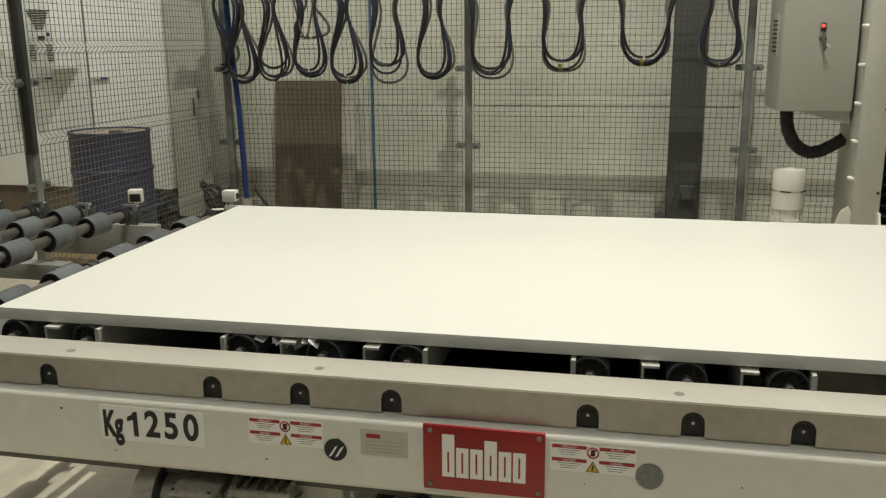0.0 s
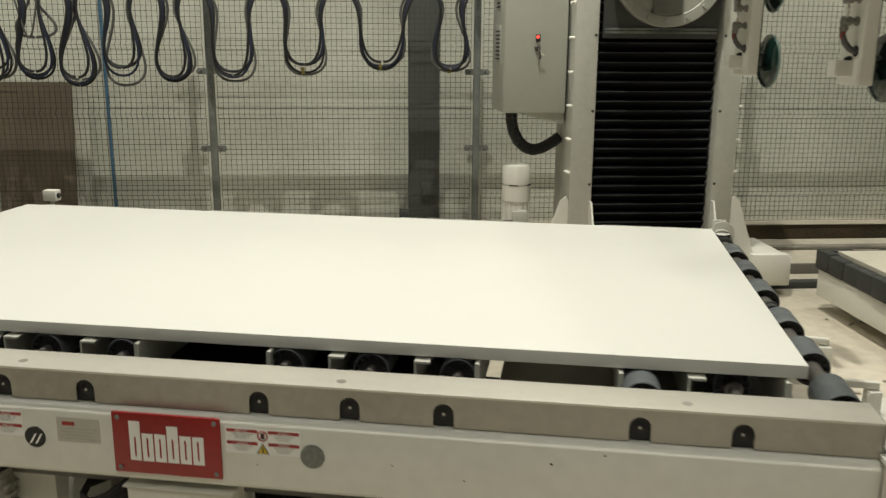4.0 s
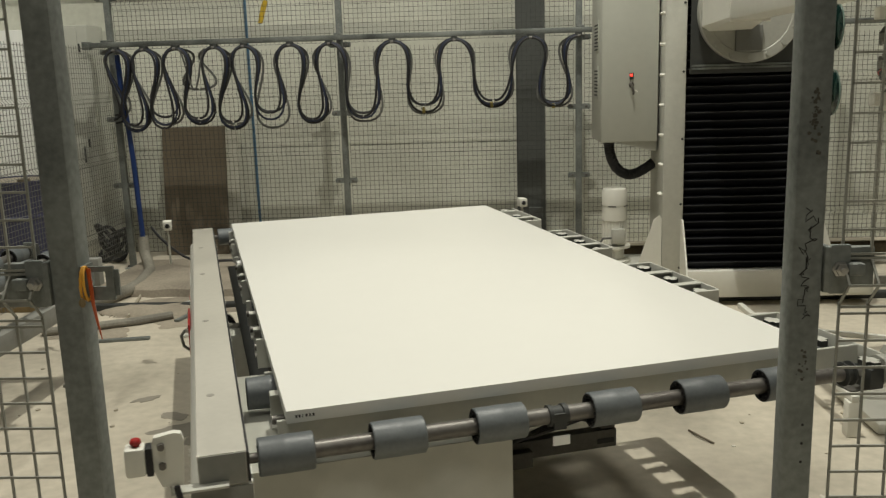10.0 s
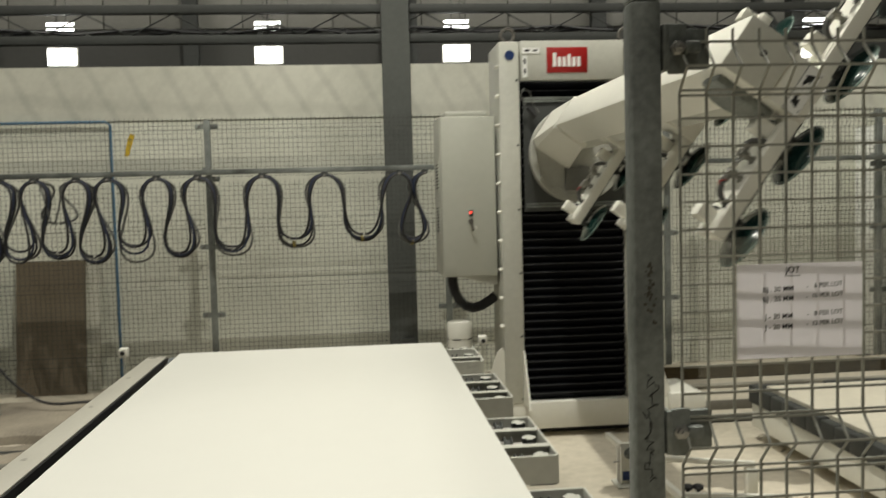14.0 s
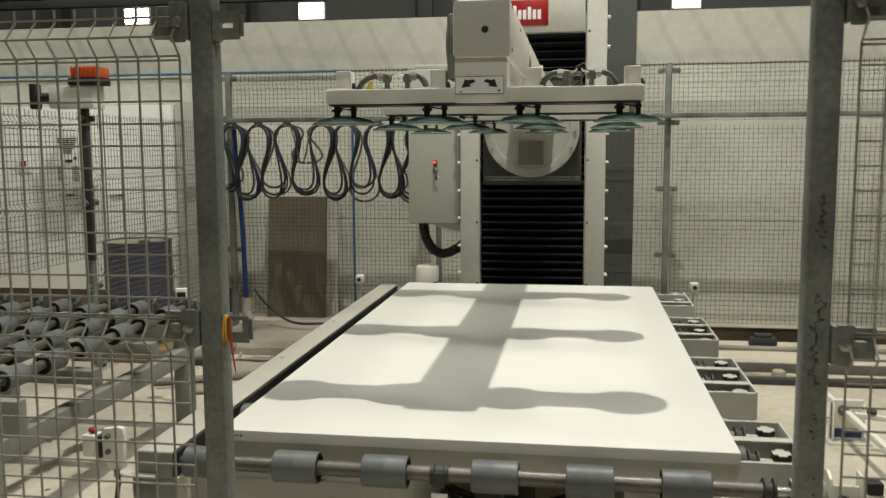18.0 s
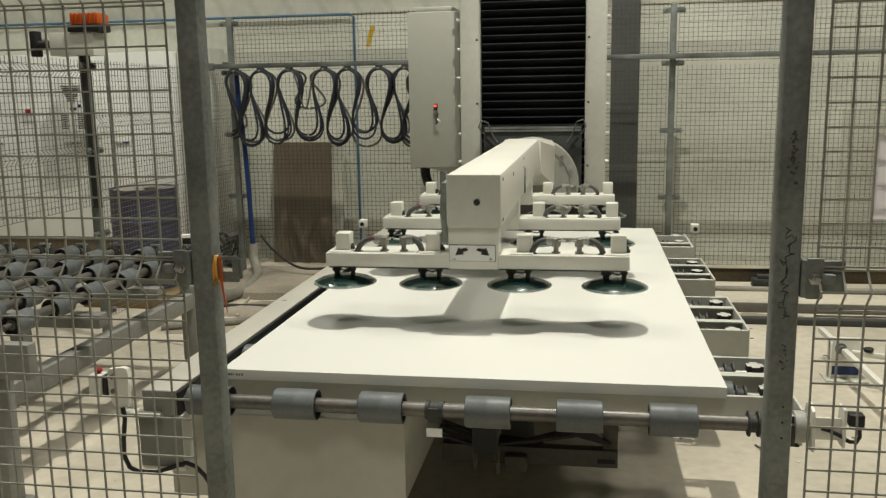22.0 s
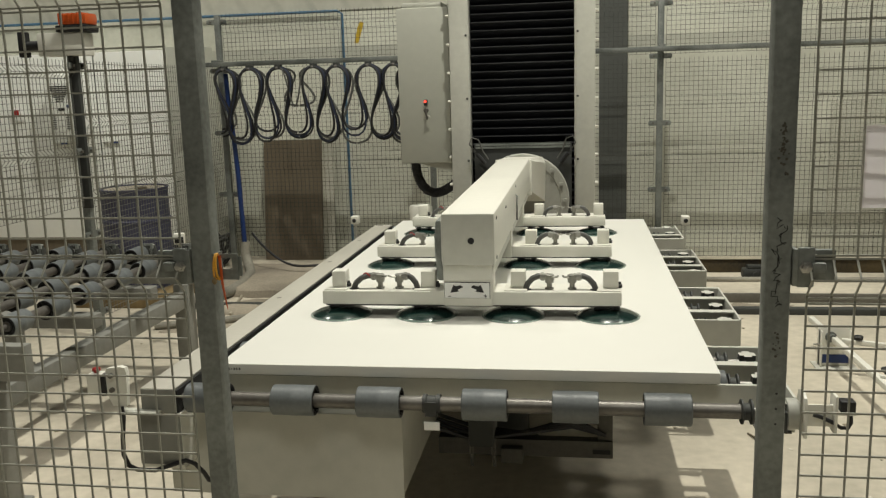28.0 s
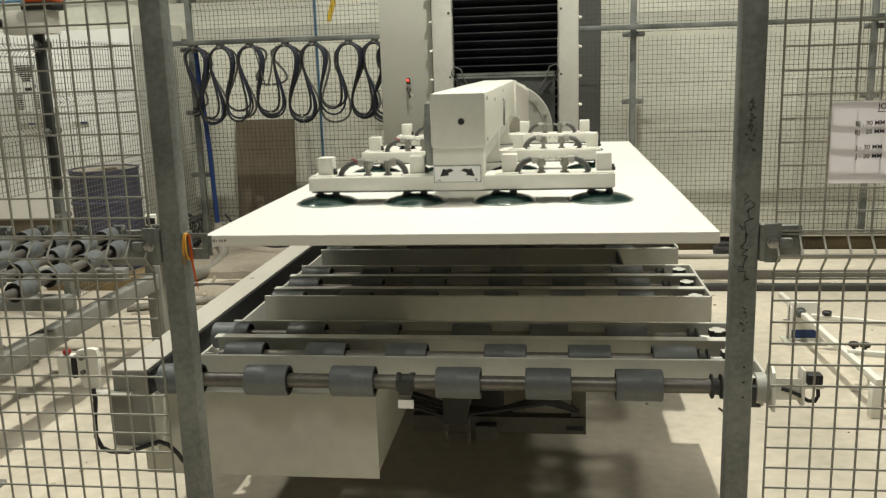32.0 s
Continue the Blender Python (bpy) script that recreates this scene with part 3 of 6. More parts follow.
def notice():
    t = thing("paper_notice", "handwritten paper notice taped to the wire fence", "notice", (1.768, NEAR_Y - 0.012, 1.63), -1)
    bm = bmesh.new()
    rows = [[bm.verts.new((-0.1 + 0.02 * i, 0.0012 * noise.noise(Vector((i * 0.4, j * 0.5, 2.0))) - 0.0003, -0.0725 + 0.0145 * j)) for i in range(11)] for j in range(11)]
    for low, high in zip(rows, rows[1:]):
        for i in range(10):
            bm.faces.new((low[i], low[i + 1], high[i + 1], high[i]))
    part("sheet", bm, PAPER, t, "white paper sheet")
    bm = bmesh.new()
    add_box(bm, -0.16, 0.13, 0.0016, 0.0022, -0.1, 0.115)
    tape = material("clear_film", (0.62, 0.60, 0.52), 0.25, 0, 0.1, 5)
    tape.node_tree.nodes["Principled BSDF"].inputs["Alpha"].default_value = 0.10
    part("plastic_sleeve", bm, tape, t, "clear plastic sleeve")
    face = Matrix.Rotation(radians(90), 4, "X")
    for text, x, z, s, a in (("JOT", -0.012, 0.0625, 0.0135, 0.3), ("BJ . 30 MM", -0.035, 0.0335, 0.0112, 1.5), ("BJ . 20 MM", -0.035, 0.0185, 0.0112, 1.5), ("J - 30 MM", -0.034, -0.0085, 0.0112, 1.5), ("J - 20 MM", -0.034, -0.0245, 0.0112, 1.5),
                             ("-   6 PER LOT", 0.039, 0.038, 0.0100, 2.5), ("-  10 PER LOT", 0.039, 0.0225, 0.0100, 2.5), ("-   8 PER LOT", 0.039, -0.005, 0.0100, 2.5), ("-  12 PER LOT", 0.039, -0.020, 0.0100, 2.5)):
        letters("writing", text, s, INK, t, pose(x, -0.0016, z) @ face @ Matrix.Rotation(radians(a), 4, "Z"), thick=0.0002, bold=0.0001)
    part("underline", box_bm(-0.024, 0.0, -0.0012, -0.0008, 0.053, 0.0542), INK, t)


notice()

# ---- the feed conveyor ----
CX, CY = 0.776, 1.604
SLEEVES = (-0.02, 0.27, 0.55, 0.885, 1.163, 1.437)
ROLL_R, ROLL_Z = 0.049, 0.817


def sleeve_mesh():
    """A ribbed rubber sleeve with dark toothed ends."""
    bm = bmesh.new()
    add_lathe(bm, (-0.07, 0, 0), (1, 0, 0), [(0.010, 0.024), (0.010, 0.040), (0.0, 0.0405), (0.0, 0.0465), (0.003, ROLL_R), (0.058, ROLL_R), (0.060, ROLL_R + 0.0006), (0.082, ROLL_R + 0.0006), (0.084, ROLL_R), (0.137, ROLL_R), (0.14, 0.0465), (0.14, 0.0405), (0.130, 0.040), (0.130, 0.024)], 24)
    for s in (-1, 1):
        for k in range(12):
            a = 2 * math.pi * k / 12
            bmesh.ops.create_cube(bm, size=0.007, matrix=Matrix.Translation((s * 0.0665, 0.036 * math.cos(a), 0.036 * math.sin(a))) @ Matrix.Rotation(a, 4, "X"))
    me = finish(bm, "sleeve", SLEEVE)
    me.materials.append(BLACK)
    for p in me.polygons:
        if math.hypot(p.center.y, p.center.z) < 0.0445 and abs(p.center.x) > 0.05:
            p.material_index = 1
    return me


def shaft_mesh(x0, x1):
    bm = bmesh.new()
    add_lathe(bm, (x0, 0, 0), (1, 0, 0), [(0, 0.013), (0.05, 0.013), (0.052, 0.023), (x1 - x0 - 0.12, 0.023), (x1 - x0 - 0.118, 0.014), (x1 - x0, 0.014)], 16)
    me = finish(bm, "shaft", SHAFT)
    me.materials.append(BRIGHT)
    for p in me.polygons:
        if p.center.x > x1 - 0.118:
            p.material_index = 1
    return me


def ring_mesh():
    bm = bmesh.new()
    add_lathe(bm, (-0.022, 0, 0), (1, 0, 0), [(0, 0.02), (0.0, 0.034), (0.002, 0.038), (0.007, 0.038), (0.010, 0.026), (0.026, 0.026), (0.029, 0.038), (0.034, 0.038), (0.036, 0.034), (0.036, 0.02)], 24)
    return finish(bm, "pulley", BEAM)


def pillow_mesh():
    """A cast bearing block with a cross-shaped top."""
    bm = bmesh.new()
    add_box(bm, -0.024, 0.026, -0.038, 0.038, -0.05, 0.014, 0.004)
    add_prism(bm, [(-0.026, -0.018), (-0.012, -0.018), (-0.012, -0.034), (0.014, -0.034), (0.014, -0.018), (0.028, -0.018), (0.028, 0.018), (0.014, 0.018), (0.014, 0.034), (-0.012, 0.034), (-0.012, 0.018), (-0.026, 0.018)], "z", 0.014, 0.034)
    me = finish(bm, "bearing_block", BEAM)
    me.materials.append(PAINT)
    for p in me.polygons:
        if p.center.z > 0.0335:
            p.material_index = 1
    return me


SLEEVE_ME, RING_ME, PILLOW_ME = sleeve_mesh(), ring_mesh(), pillow_mesh()
SHAFT_ME, SHAFT_IN = shaft_mesh(-0.14, 1.78), shaft_mesh(-0.035, 1.78)


def roller(parent, m, late=0.0, label="", shaft=None):
    """A driven roller along x with six rubber sleeves; every second one has them set later."""
    ob = share("roller", shaft or SHAFT_ME, parent, m, label)
    for x in SLEEVES:
        share("sleeve", SLEEVE_ME, ob, pose(x + late, 0, 0, random.uniform(0, 40)))
    share("pulley", RING_ME, ob, pose(1.67, 0, 0))
    share("bearing_block", PILLOW_ME, ob, pose(1.75, 0, 0))
    return ob


def feed_conveyor():
    t = thing("feed_conveyor", "grey steel roller conveyor with rubber sleeved rollers on legs", "conveyor", (-1.31, CY, 0))
    for k in range(11):
        roller(t, Matrix.Translation((-0.262 * k, 0, ROLL_Z)) @ pose(0, 0, 0, 0, 0, 90) @ Matrix.Translation((-CX, 0, 0)), 0.135 * (k % 2))
    for y in (-0.93, 0.97):
        bm = bmesh.new()
        add_box(bm, -2.9, 0.14, y - 0.03, y + 0.03, 0.60, 0.76, 0.006)
        part("side_beam", bm, MACHINE, t)
    for k in range(12):
        part("end_bracket", box_bm(-0.262 * k - 0.035, -0.262 * k + 0.035, 0.95, 0.965, 0.72, 0.862, 0.003), ZINC, t)
    for x in (-0.05, -1.3, -2.6):
        for y in (-0.93, 0.97):
            leg = part("leg", box_bm(x - 0.05, x + 0.05, y - 0.05, y + 0.05, 0.02, 0.6, 0.006), MACHINE, t)
            part("foot", box_bm(x - 0.08, x + 0.08, y - 0.08, y + 0.08, 0.0, 0.02, 0.003), MACHINE, leg)
        part("cross_beam", box_bm(x - 0.04, x + 0.04, -0.9, 0.94, 0.45, 0.55, 0.005), MACHINE, t)
    for y in (-0.3, 0.3):
        part("drive_guard", box_bm(-2.8, 0.1, y - 0.04, y + 0.04, 0.66, 0.73, 0.005), MACHINE, t)
    bm = bmesh.new()
    add_box(bm, 0.0, 0.05, 0.98, 1.08, 0.60, 0.74, 0.006)
    part("motor_box", bm, MACHINE, t)


feed_conveyor()


def sensor(x, y, z, rz):
    t = thing("photo_sensor", "small white photo sensor on a bent bracket", "sensor", (x, y, 0), rz, "photo sensors")
    part("stalk", box_bm(-0.012, 0.012, -0.004, 0.004, 0.0, z - 0.03, 0.001), PAINT, t)
    head = part("head", box_bm(-0.038, 0.038, -0.028, 0.028, z - 0.03, z + 0.045, 0.006), WHITE, t)
    part("face", box_bm(-0.030, 0.030, -0.031, -0.027, z - 0.022, z + 0.022, 0.001), BLACK, head, "black front face")
    bm = bmesh.new()
    add_cyl(bm, (0.004, -0.030, z + 0.003), (0.004, -0.038, z + 0.003), 0.016, 16)
    part("lens", bm, BLACK, head, "round black lens")
    return t


sensor(-1.63, 3.13, 0.79, 20)

# ---- the turning roller table ----
TURN = [(0, 90.4), (1.9, 90.4), (2.5, 89.2), (3.0, 85.8), (3.5, 81.6), (4.0, 77.1), (4.5, 72.4), (5.5, 62.3), (6.5, 52.2), (7.0, 47.4), (7.5, 42.3), (8.0, 37.4), (8.5, 32.6),
        (9.0, 28.0), (9.5, 23.3), (10.0, 18.5), (10.5, 13.7), (11.0, 9.3), (11.5, 5.7), (12.0, 2.9), (12.5, 0.5), (12.9, 0.0), (32, 0.0)]
ROWS_Y = [-0.058 + 0.2335 * k for k in range(15) if k not in (3, 7, 11)]
table = thing("roller_table", "light grey turning roller table with a stainless steel side rail", "roller table", (CX, CY, 0))


def tpart(name, bm, mat, parent=None, label=""):
    bmesh.ops.translate(bm, verts=bm.verts, vec=(-CX, -CY, 0))
    return part(name, bm, mat, parent or table, label)


# the side rail and beam, with all that they carry, stand out from the deck
SIDE = Matrix.Translation((-2.07, 1.06, 1.627)) @ Matrix.Scale(0.977, 4) @ Matrix.Translation((2.07, -1.06, -1.627))


def spart(name, bm, mat, parent=None, label=""):
    bmesh.ops.transform(bm, matrix=SIDE, verts=bm.verts)
    return tpart(name, bm, mat, parent, label)


def table_rail():
    # front plate with a round-topped slot at each roller
    pts = [(-0.13, 0.757), (-0.13, 0.8365), (3.36, 0.8365), (3.36, 0.757)]
    for y in reversed(ROWS_Y[1:-1]):
        pts.append((y + 0.0255, 0.757))
        for k in range(9):
            a = math.pi * k / 8
            pts.append((y + 0.0255 * math.cos(a), 0.793 + 0.0255 * math.sin(a)))
        pts.append((y - 0.0255, 0.757))
    bm = bmesh.new()
    add_prism(bm, pts, "x", -0.192, -0.186)
    add_box(bm, -0.0795, -0.0735, -0.13, 3.36, 0.757, 0.836)
    add_box(bm, -0.186, -0.0795, -0.13, -0.124, 0.757, 0.836)
    add_box(bm, -0.186, -0.0795, 3.354, 3.36, 0.757, 0.836)
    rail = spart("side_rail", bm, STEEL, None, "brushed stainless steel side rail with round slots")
    # top plate paler than the front: reflected light put into its colour
    spart("rail_top", box_bm(-0.1925, -0.073, -0.13, 3.36, 0.8365, 0.8425, 0.0012), RAIL_TOP, rail, "rail top, painted paler for reflected light")
    # black strip put in for the shade seen through the slots
    spart("slot_shade", box_bm(-0.182, -0.168, -0.08, 3.31, 0.758, 0.832), BLACK, rail, "black strip for the shade inside the rail")
    # another black strip darkens the gap to the slab in place of shade
    spart("gap_shade", box_bm(-0.0733, -0.066, -0.125, 3.355, 0.757, 0.834), BLACK, rail, "black strip for the shade in the gap behind the rail")
    for y in ROWS_Y[1:-1]:
        bm = bmesh.new()
        add_lathe(bm, (-0.178, y, 0.79), (-1, 0, 0), [(-0.01, 0.019), (0.003, 0.018), (0.007, 0.013), (0.009, 0.005), (0.009, 0.0)], 16)
        cap = spart("axle_cap", bm, BLACK, rail, "black domed cap in the slot")
        bm = bmesh.new()
        add_cyl(bm, (-0.186, y, 0.79), (-0.189, y, 0.79), 0.0035, 10)
        spart("axle_end", bm, BRIGHT, cap)
    for y in (0.3, 1.14, 2.005, 2.70):
        bm = bmesh.new()
        add_cyl(bm, (-0.15, y, 0.842), (-0.15, y, 0.8432), 0.012, 16)
        spart("plug", bm, STEEL, rail)


def table_beam():
    bm = bmesh.new()
    add_prism(bm, [(-0.205, 0.56), (-0.215, 0.572), (-0.215, 0.735), (-0.207, 0.748), (-0.195, 0.754), (-0.06, 0.754), (-0.06, 0.56)], "y", -0.125, 3.36)
    beam = spart("side_beam", bm, material("side_beam_paint", (0.79, 0.785, 0.715), 0.4, 0, 0.13, 2.5, 0.03), None, "light grey painted side beam")
    bm = bmesh.new()
    add_prism(bm, [(-0.14, 0.56), (-0.125, 0.50), (-0.06, 0.50), (-0.06, 0.56)], "y", 0.8, 3.2)
    spart("skirt", bm, SHADED_STEEL, beam)
    plate = material("plate_grey", (0.55, 0.545, 0.485), 0.35, 0.1, 0.15, 1.5, 0.01, stain=(0.40, 0.40, 0.355))
    tpart("end_box", box_bm(-0.195, 0.60, 0.0, 0.78, 0.46, 0.748, 0.004), plate, None, "pale grey box under the table end")
    bm = bmesh.new()
    add_prism(bm, [(-0.2, 0.457), (0.607, 0.457), (0.607, 0.752), (-0.2, 0.752)], "y", -0.006, -0.001)
    tpart("end_plate", bm, plate, None, "pale grey end plate")
    for y in (0.6, 0.9, 1.2, 2.6, 2.9):
        bm = bmesh.new()
        add_cyl(bm, (-0.09, y, 0.502), (-0.09, y, 0.485), 0.008, 8)
        spart("stud", bm, ZINC, beam)


def table_deck():
    plates = [(0.055, 0), (0.295, 1), (0.46, 0)]  # a lip of 1 folds to -y
    for c in (1.104, 2.04):
        plates += [(c - 0.28, 0), (c - 0.115, 1), (c + 0.115, 1), (c + 0.28, 0)]
    plates += [(2.697, 0), (2.861, 1), (3.105, 0)]
    for y, lip in plates:
        bm = bmesh.new()
        if lip:
            s = -1 if lip > 0 else 1
            a, b = y, y + s * 0.042
            add_prism(bm, [(a, 0.757), (b, 0.757), (b, 0.763), (a + s * 0.006, 0.763), (a + s * 0.006, 0.854), (b, 0.854), (b, 0.860), (a, 0.860)], "x", -0.03, 1.80)
        else:
            add_prism(bm, [(y - 0.006, 0.757), (y + 0.006, 0.757), (y + 0.006, 0.860), (y + 0.004, 0.862), (y - 0.004, 0.862), (y - 0.006, 0.860)], "x", -0.03, 1.80)
        tpart("cross_plate", bm, PAINT)
    for a, b in ((-0.05, 0.46), (0.831, 1.391), (1.77, 2.33), (2.71, 3.2)):
        tpart("end_plate", box_bm(1.80, 1.808, a, b, 0.752, 0.862, 0.001), PAINT)
        tpart("bearing_seat", box_bm(1.70, 1.80, a, b, 0.748, 0.752), SHADED_STEEL)
    for k, y in enumerate(ROWS_Y):
        odd = round((y - ROWS_Y[0]) / 0.2335) % 2
        roller(table, Matrix.Translation((-CX, y - CY, ROLL_Z)), (0.135 if y < 0.6 else 0.085) if odd else 0.08 if 0.6 < y < 3.1 else 0.0, "", SHAFT_ME if y < 0 or y > 3.2 else SHAFT_IN)
    # dark pan and side sheet added to stand for shade under the middle bays
    tpart("shade_pan", box_bm(-0.05, 1.5, 0.86, 3.1, 0.640, 0.655, 0.002), BEAM, None, "dark sheet added for the shade under the rollers")
    tpart("shade_pan_side", box_bm(1.5, 1.512, 1.35, 2.75, 0.655, 0.85, 0.002), BEAM, None, "dark side sheet added for the shade between rollers")
    # drive links in the middle of the end rollers
    for y in (ROWS_Y[0], ROWS_Y[-1]):
        bm = bmesh.new()
        add_lathe(bm, (0.69, y, ROLL_Z), (1, 0, 0), [(0, 0.023), (0, 0.03), (0.012, 0.03), (0.014, 0.026), (0.04, 0.026), (0.042, 0.03), (0.056, 0.03), (0.056, 0.023)], 16)
        add_box(bm, 0.7, 0.735, y - 0.03, y - 0.02, 0.785, 0.83)
        c = tpart("coupling", bm, BEAM, None, "oily steel shaft coupling")
        tpart("tag", box_bm(0.695, 0.745, y - 0.032, y - 0.026, 0.74, 0.768, 0.002), LABEL, c)
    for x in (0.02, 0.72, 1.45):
        tpart("long_beam", box_bm(x, x + 0.07, 0.83, 3.1, 0.66, 0.756, 0.004), SHADED_STEEL)


def table_base():
    bm = bmesh.new()
    add_lathe(bm, (0, 0, 0.0), (0, 0, 1), [(0, 0.2), (0.015, 0.2), (0.02, 0.15), (0.42, 0.15), (0.42, 0.0)], 32)
    part("slewing_base", bm, BEAM, table, "dark round slewing base on the floor")
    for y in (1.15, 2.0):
        tpart("under_beam", box_bm(-0.05, 1.4, y, y + 0.12, 0.42, 0.56, 0.006), SHADED_STEEL)
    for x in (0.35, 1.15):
        tpart("under_beam", box_bm(x, x + 0.1, 0.8, 2.9, 0.56, 0.64, 0.006), SHADED_STEEL)
    # hanging frame behind the end plate
    bm = bmesh.new()
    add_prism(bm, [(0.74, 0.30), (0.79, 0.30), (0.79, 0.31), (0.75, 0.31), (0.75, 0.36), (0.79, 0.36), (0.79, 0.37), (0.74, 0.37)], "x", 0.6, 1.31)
    channel = tpart("channel", bm, SHADED_STEEL, None, "grey steel channel under the table")
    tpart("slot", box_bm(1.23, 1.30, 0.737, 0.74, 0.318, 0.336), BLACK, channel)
    tpart("carrier", box_bm(0.86, 0.95, 0.70, 0.80, 0.28, 0.345, 0.008), SHADED_STEEL)
    tpart("hanger", box_bm(1.25, 1.31, 0.75, 0.80, 0.37, 0.66, 0.004), SHADED_STEEL)
    tpart("motor_mount", box_bm(0.74, 0.84, 0.62, 0.8, 0.38, 0.52, 0.01), BEAM)
    for x in (0.735, 0.825):
        bm = bmesh.new()
        add_sweep(bm, [(x, 0.69, 0.40), (x + 0.003, 0.685, 0.33), (x + 0.008, 0.685, 0.275), (x + 0.014, 0.685, 0.275), (x + 0.015, 0.685, 0.33), (x + 0.012, 0.69, 0.40)], 0.0035, 6)
        tpart("clip", bm, SHAFT)
    for k in range(4):
        bm = bmesh.new()
        add_sweep(bm, [(0.52, 0.7 + 0.02 * k, 0.45 + 0.012 * k), (0.75, 0.66 + 0.02 * k, 0.40 + 0.01 * k), (0.95, 0.68 + 0.02 * k, 0.42 - 0.006 * k), (1.15, 0.72, 0.44 + 0.012 * k), (1.28, 0.74, 0.40)], 0.008, 7)
        tpart("hanging_cable", bm, CABLE)
    tpart("slide_plate", box_bm(-0.17, -0.16, 0.72, 1.10, 0.36, 0.54, 0.002), PAINT)
    tpart("leg_box", box_bm(-0.17, 0.1, 1.945, 2.072, 0.32, 0.56, 0.006), PAINT)


def table_motor():
    # geared motor under the side beam
    bm = bmesh.new()
    add_lathe(bm, (-0.1, 2.58, 0.40), (0, -1, 0), [(0, 0.05), (0.01, 0.075), (0.05, 0.08), (0.06, 0.085), (0.2, 0.085), (0.21, 0.07), (0.24, 0.07)], 28)
    motor = spart("motor", bm, CAST, None, "grey finned electric motor")
    for k in range(14):
        a = 2 * math.pi * k / 14
        bm = box_bm(-0.002, 0.002, -0.06, 0.06, 0.08, 0.098)
        bmesh.ops.transform(bm, matrix=Matrix.Translation((-0.1, 2.44, 0.40)) @ Matrix.Rotation(a, 4, "Y"), verts=bm.verts)
        spart("fin", bm, CAST, motor)
    gear = spart("gearbox", box_bm(-0.19, 0.02, 2.19, 2.35, 0.31, 0.485, 0.02), CAST, None, "dusty cast aluminium worm gearbox")
    for k in range(6):
        y = 2.196 + 0.0285 * k
        spart("cast_rib", box_bm(-0.18, 0.01, y, y + 0.007, 0.48, 0.5, 0.002), CAST, gear)
    for k in range(5):
        z = 0.335 + 0.03 * k
        spart("cast_rib", box_bm(-0.18, 0.01, 2.178, 2.194, z, z + 0.007, 0.002), CAST, gear)
    spart("cast_edge", box_bm(-0.2, -0.188, 2.186, 2.354, 0.47, 0.492, 0.005), CAST, gear)
    bm = bmesh.new()
    add_lathe(bm, (-0.188, 2.262, 0.392), (-1, 0, 0), [(0, 0.074), (0.012, 0.074), (0.015, 0.07), (0.015, 0.052), (0.008, 0.05), (0.008, 0.034), (0.018, 0.032), (0.02, 0.028), (0.02, 0.018), (0.004, 0.017), (0.004, 0.0)], 30)
    spart("flange", bm, CAST, gear, "round cast flange with a hollow shaft")
    bm = bmesh.new()
    add_cyl(bm, (-0.193, 2.262, 0.392), (-0.199, 2.262, 0.392), 0.0165, 20)
    spart("bore", bm, BLACK, gear, "dark hollow shaft")
    for k in range(8):
        a = 2 * math.pi * k / 8 + 0.2
        y, z = 2.262 + 0.062 * math.cos(a), 0.392 + 0.062 * math.sin(a)
        bm = bmesh.new()
        add_cyl(bm, (-0.202, y, z), (-0.2055, y, z), 0.0045, 6)
        spart("bolt", bm, BEAM, gear)
    bm = bmesh.new()
    add_lathe(bm, (-0.1, 2.575, 0.40), (0, 1, 0), [(0, 0.09), (0, 0.102), (0.05, 0.104), (0.07, 0.092), (0.075, 0.06), (0.075, 0.0)], 28)
    spart("fan_cover", bm, CAST, motor, "dusty grey fan cover")
    bm = bmesh.new()
    add_lathe(bm, (-0.1, 2.57, 0.40), (0, 1, 0), [(0, 0.09), (0, 0.1055), (0.008, 0.1055), (0.008, 0.09)], 28)
    spart("fan_gap", bm, BLACK, motor)
    terminal = spart("terminal_box", box_bm(-0.235, -0.12, 2.385, 2.50, 0.425, 0.478, 0.008), CAST, motor, "grey cast terminal box")
    spart("lid", box_bm(-0.24, -0.115, 2.38, 2.505, 0.478, 0.492, 0.005), CAST, terminal)
    for a in (-0.228, -0.127):
        for b in (2.392, 2.493):
            bm = bmesh.new()
            add_cyl(bm, (a, b, 0.492), (a, b, 0.495), 0.005, 8)
            spart("screw", bm, BEAM, terminal)
    bm = bmesh.new()
    add_sweep(bm, [(-0.235, 2.44, 0.455), (-0.265, 2.44, 0.46), (-0.285, 2.445, 0.43), (-0.275, 2.46, 0.37), (-0.22, 2.5, 0.31), (-0.12, 2.56, 0.27)], 0.008, 8)
    spart("motor_cable", bm, CABLE_GREY, motor, "grey motor cable")
    bm = bmesh.new()
    add_cyl(bm, (-0.233, 2.44, 0.455), (-0.262, 2.44, 0.459), 0.013, 12)
    spart("cable_gland", bm, BRIGHT, motor, "bright cable gland")
    bm = bmesh.new()
    add_lathe(bm, (-0.1, 2.352, 0.40), (0, 1, 0), [(0, 0.06), (0, 0.105), (0.012, 0.108), (0.016, 0.1), (0.016, 0.06)], 28)
    spart("adapter_flange", bm, CAST, motor, "round flange between motor and gearbox")
    for ob in (motor, gear):
        ob.matrix_basis = pose(0, -0.10, 0.02)


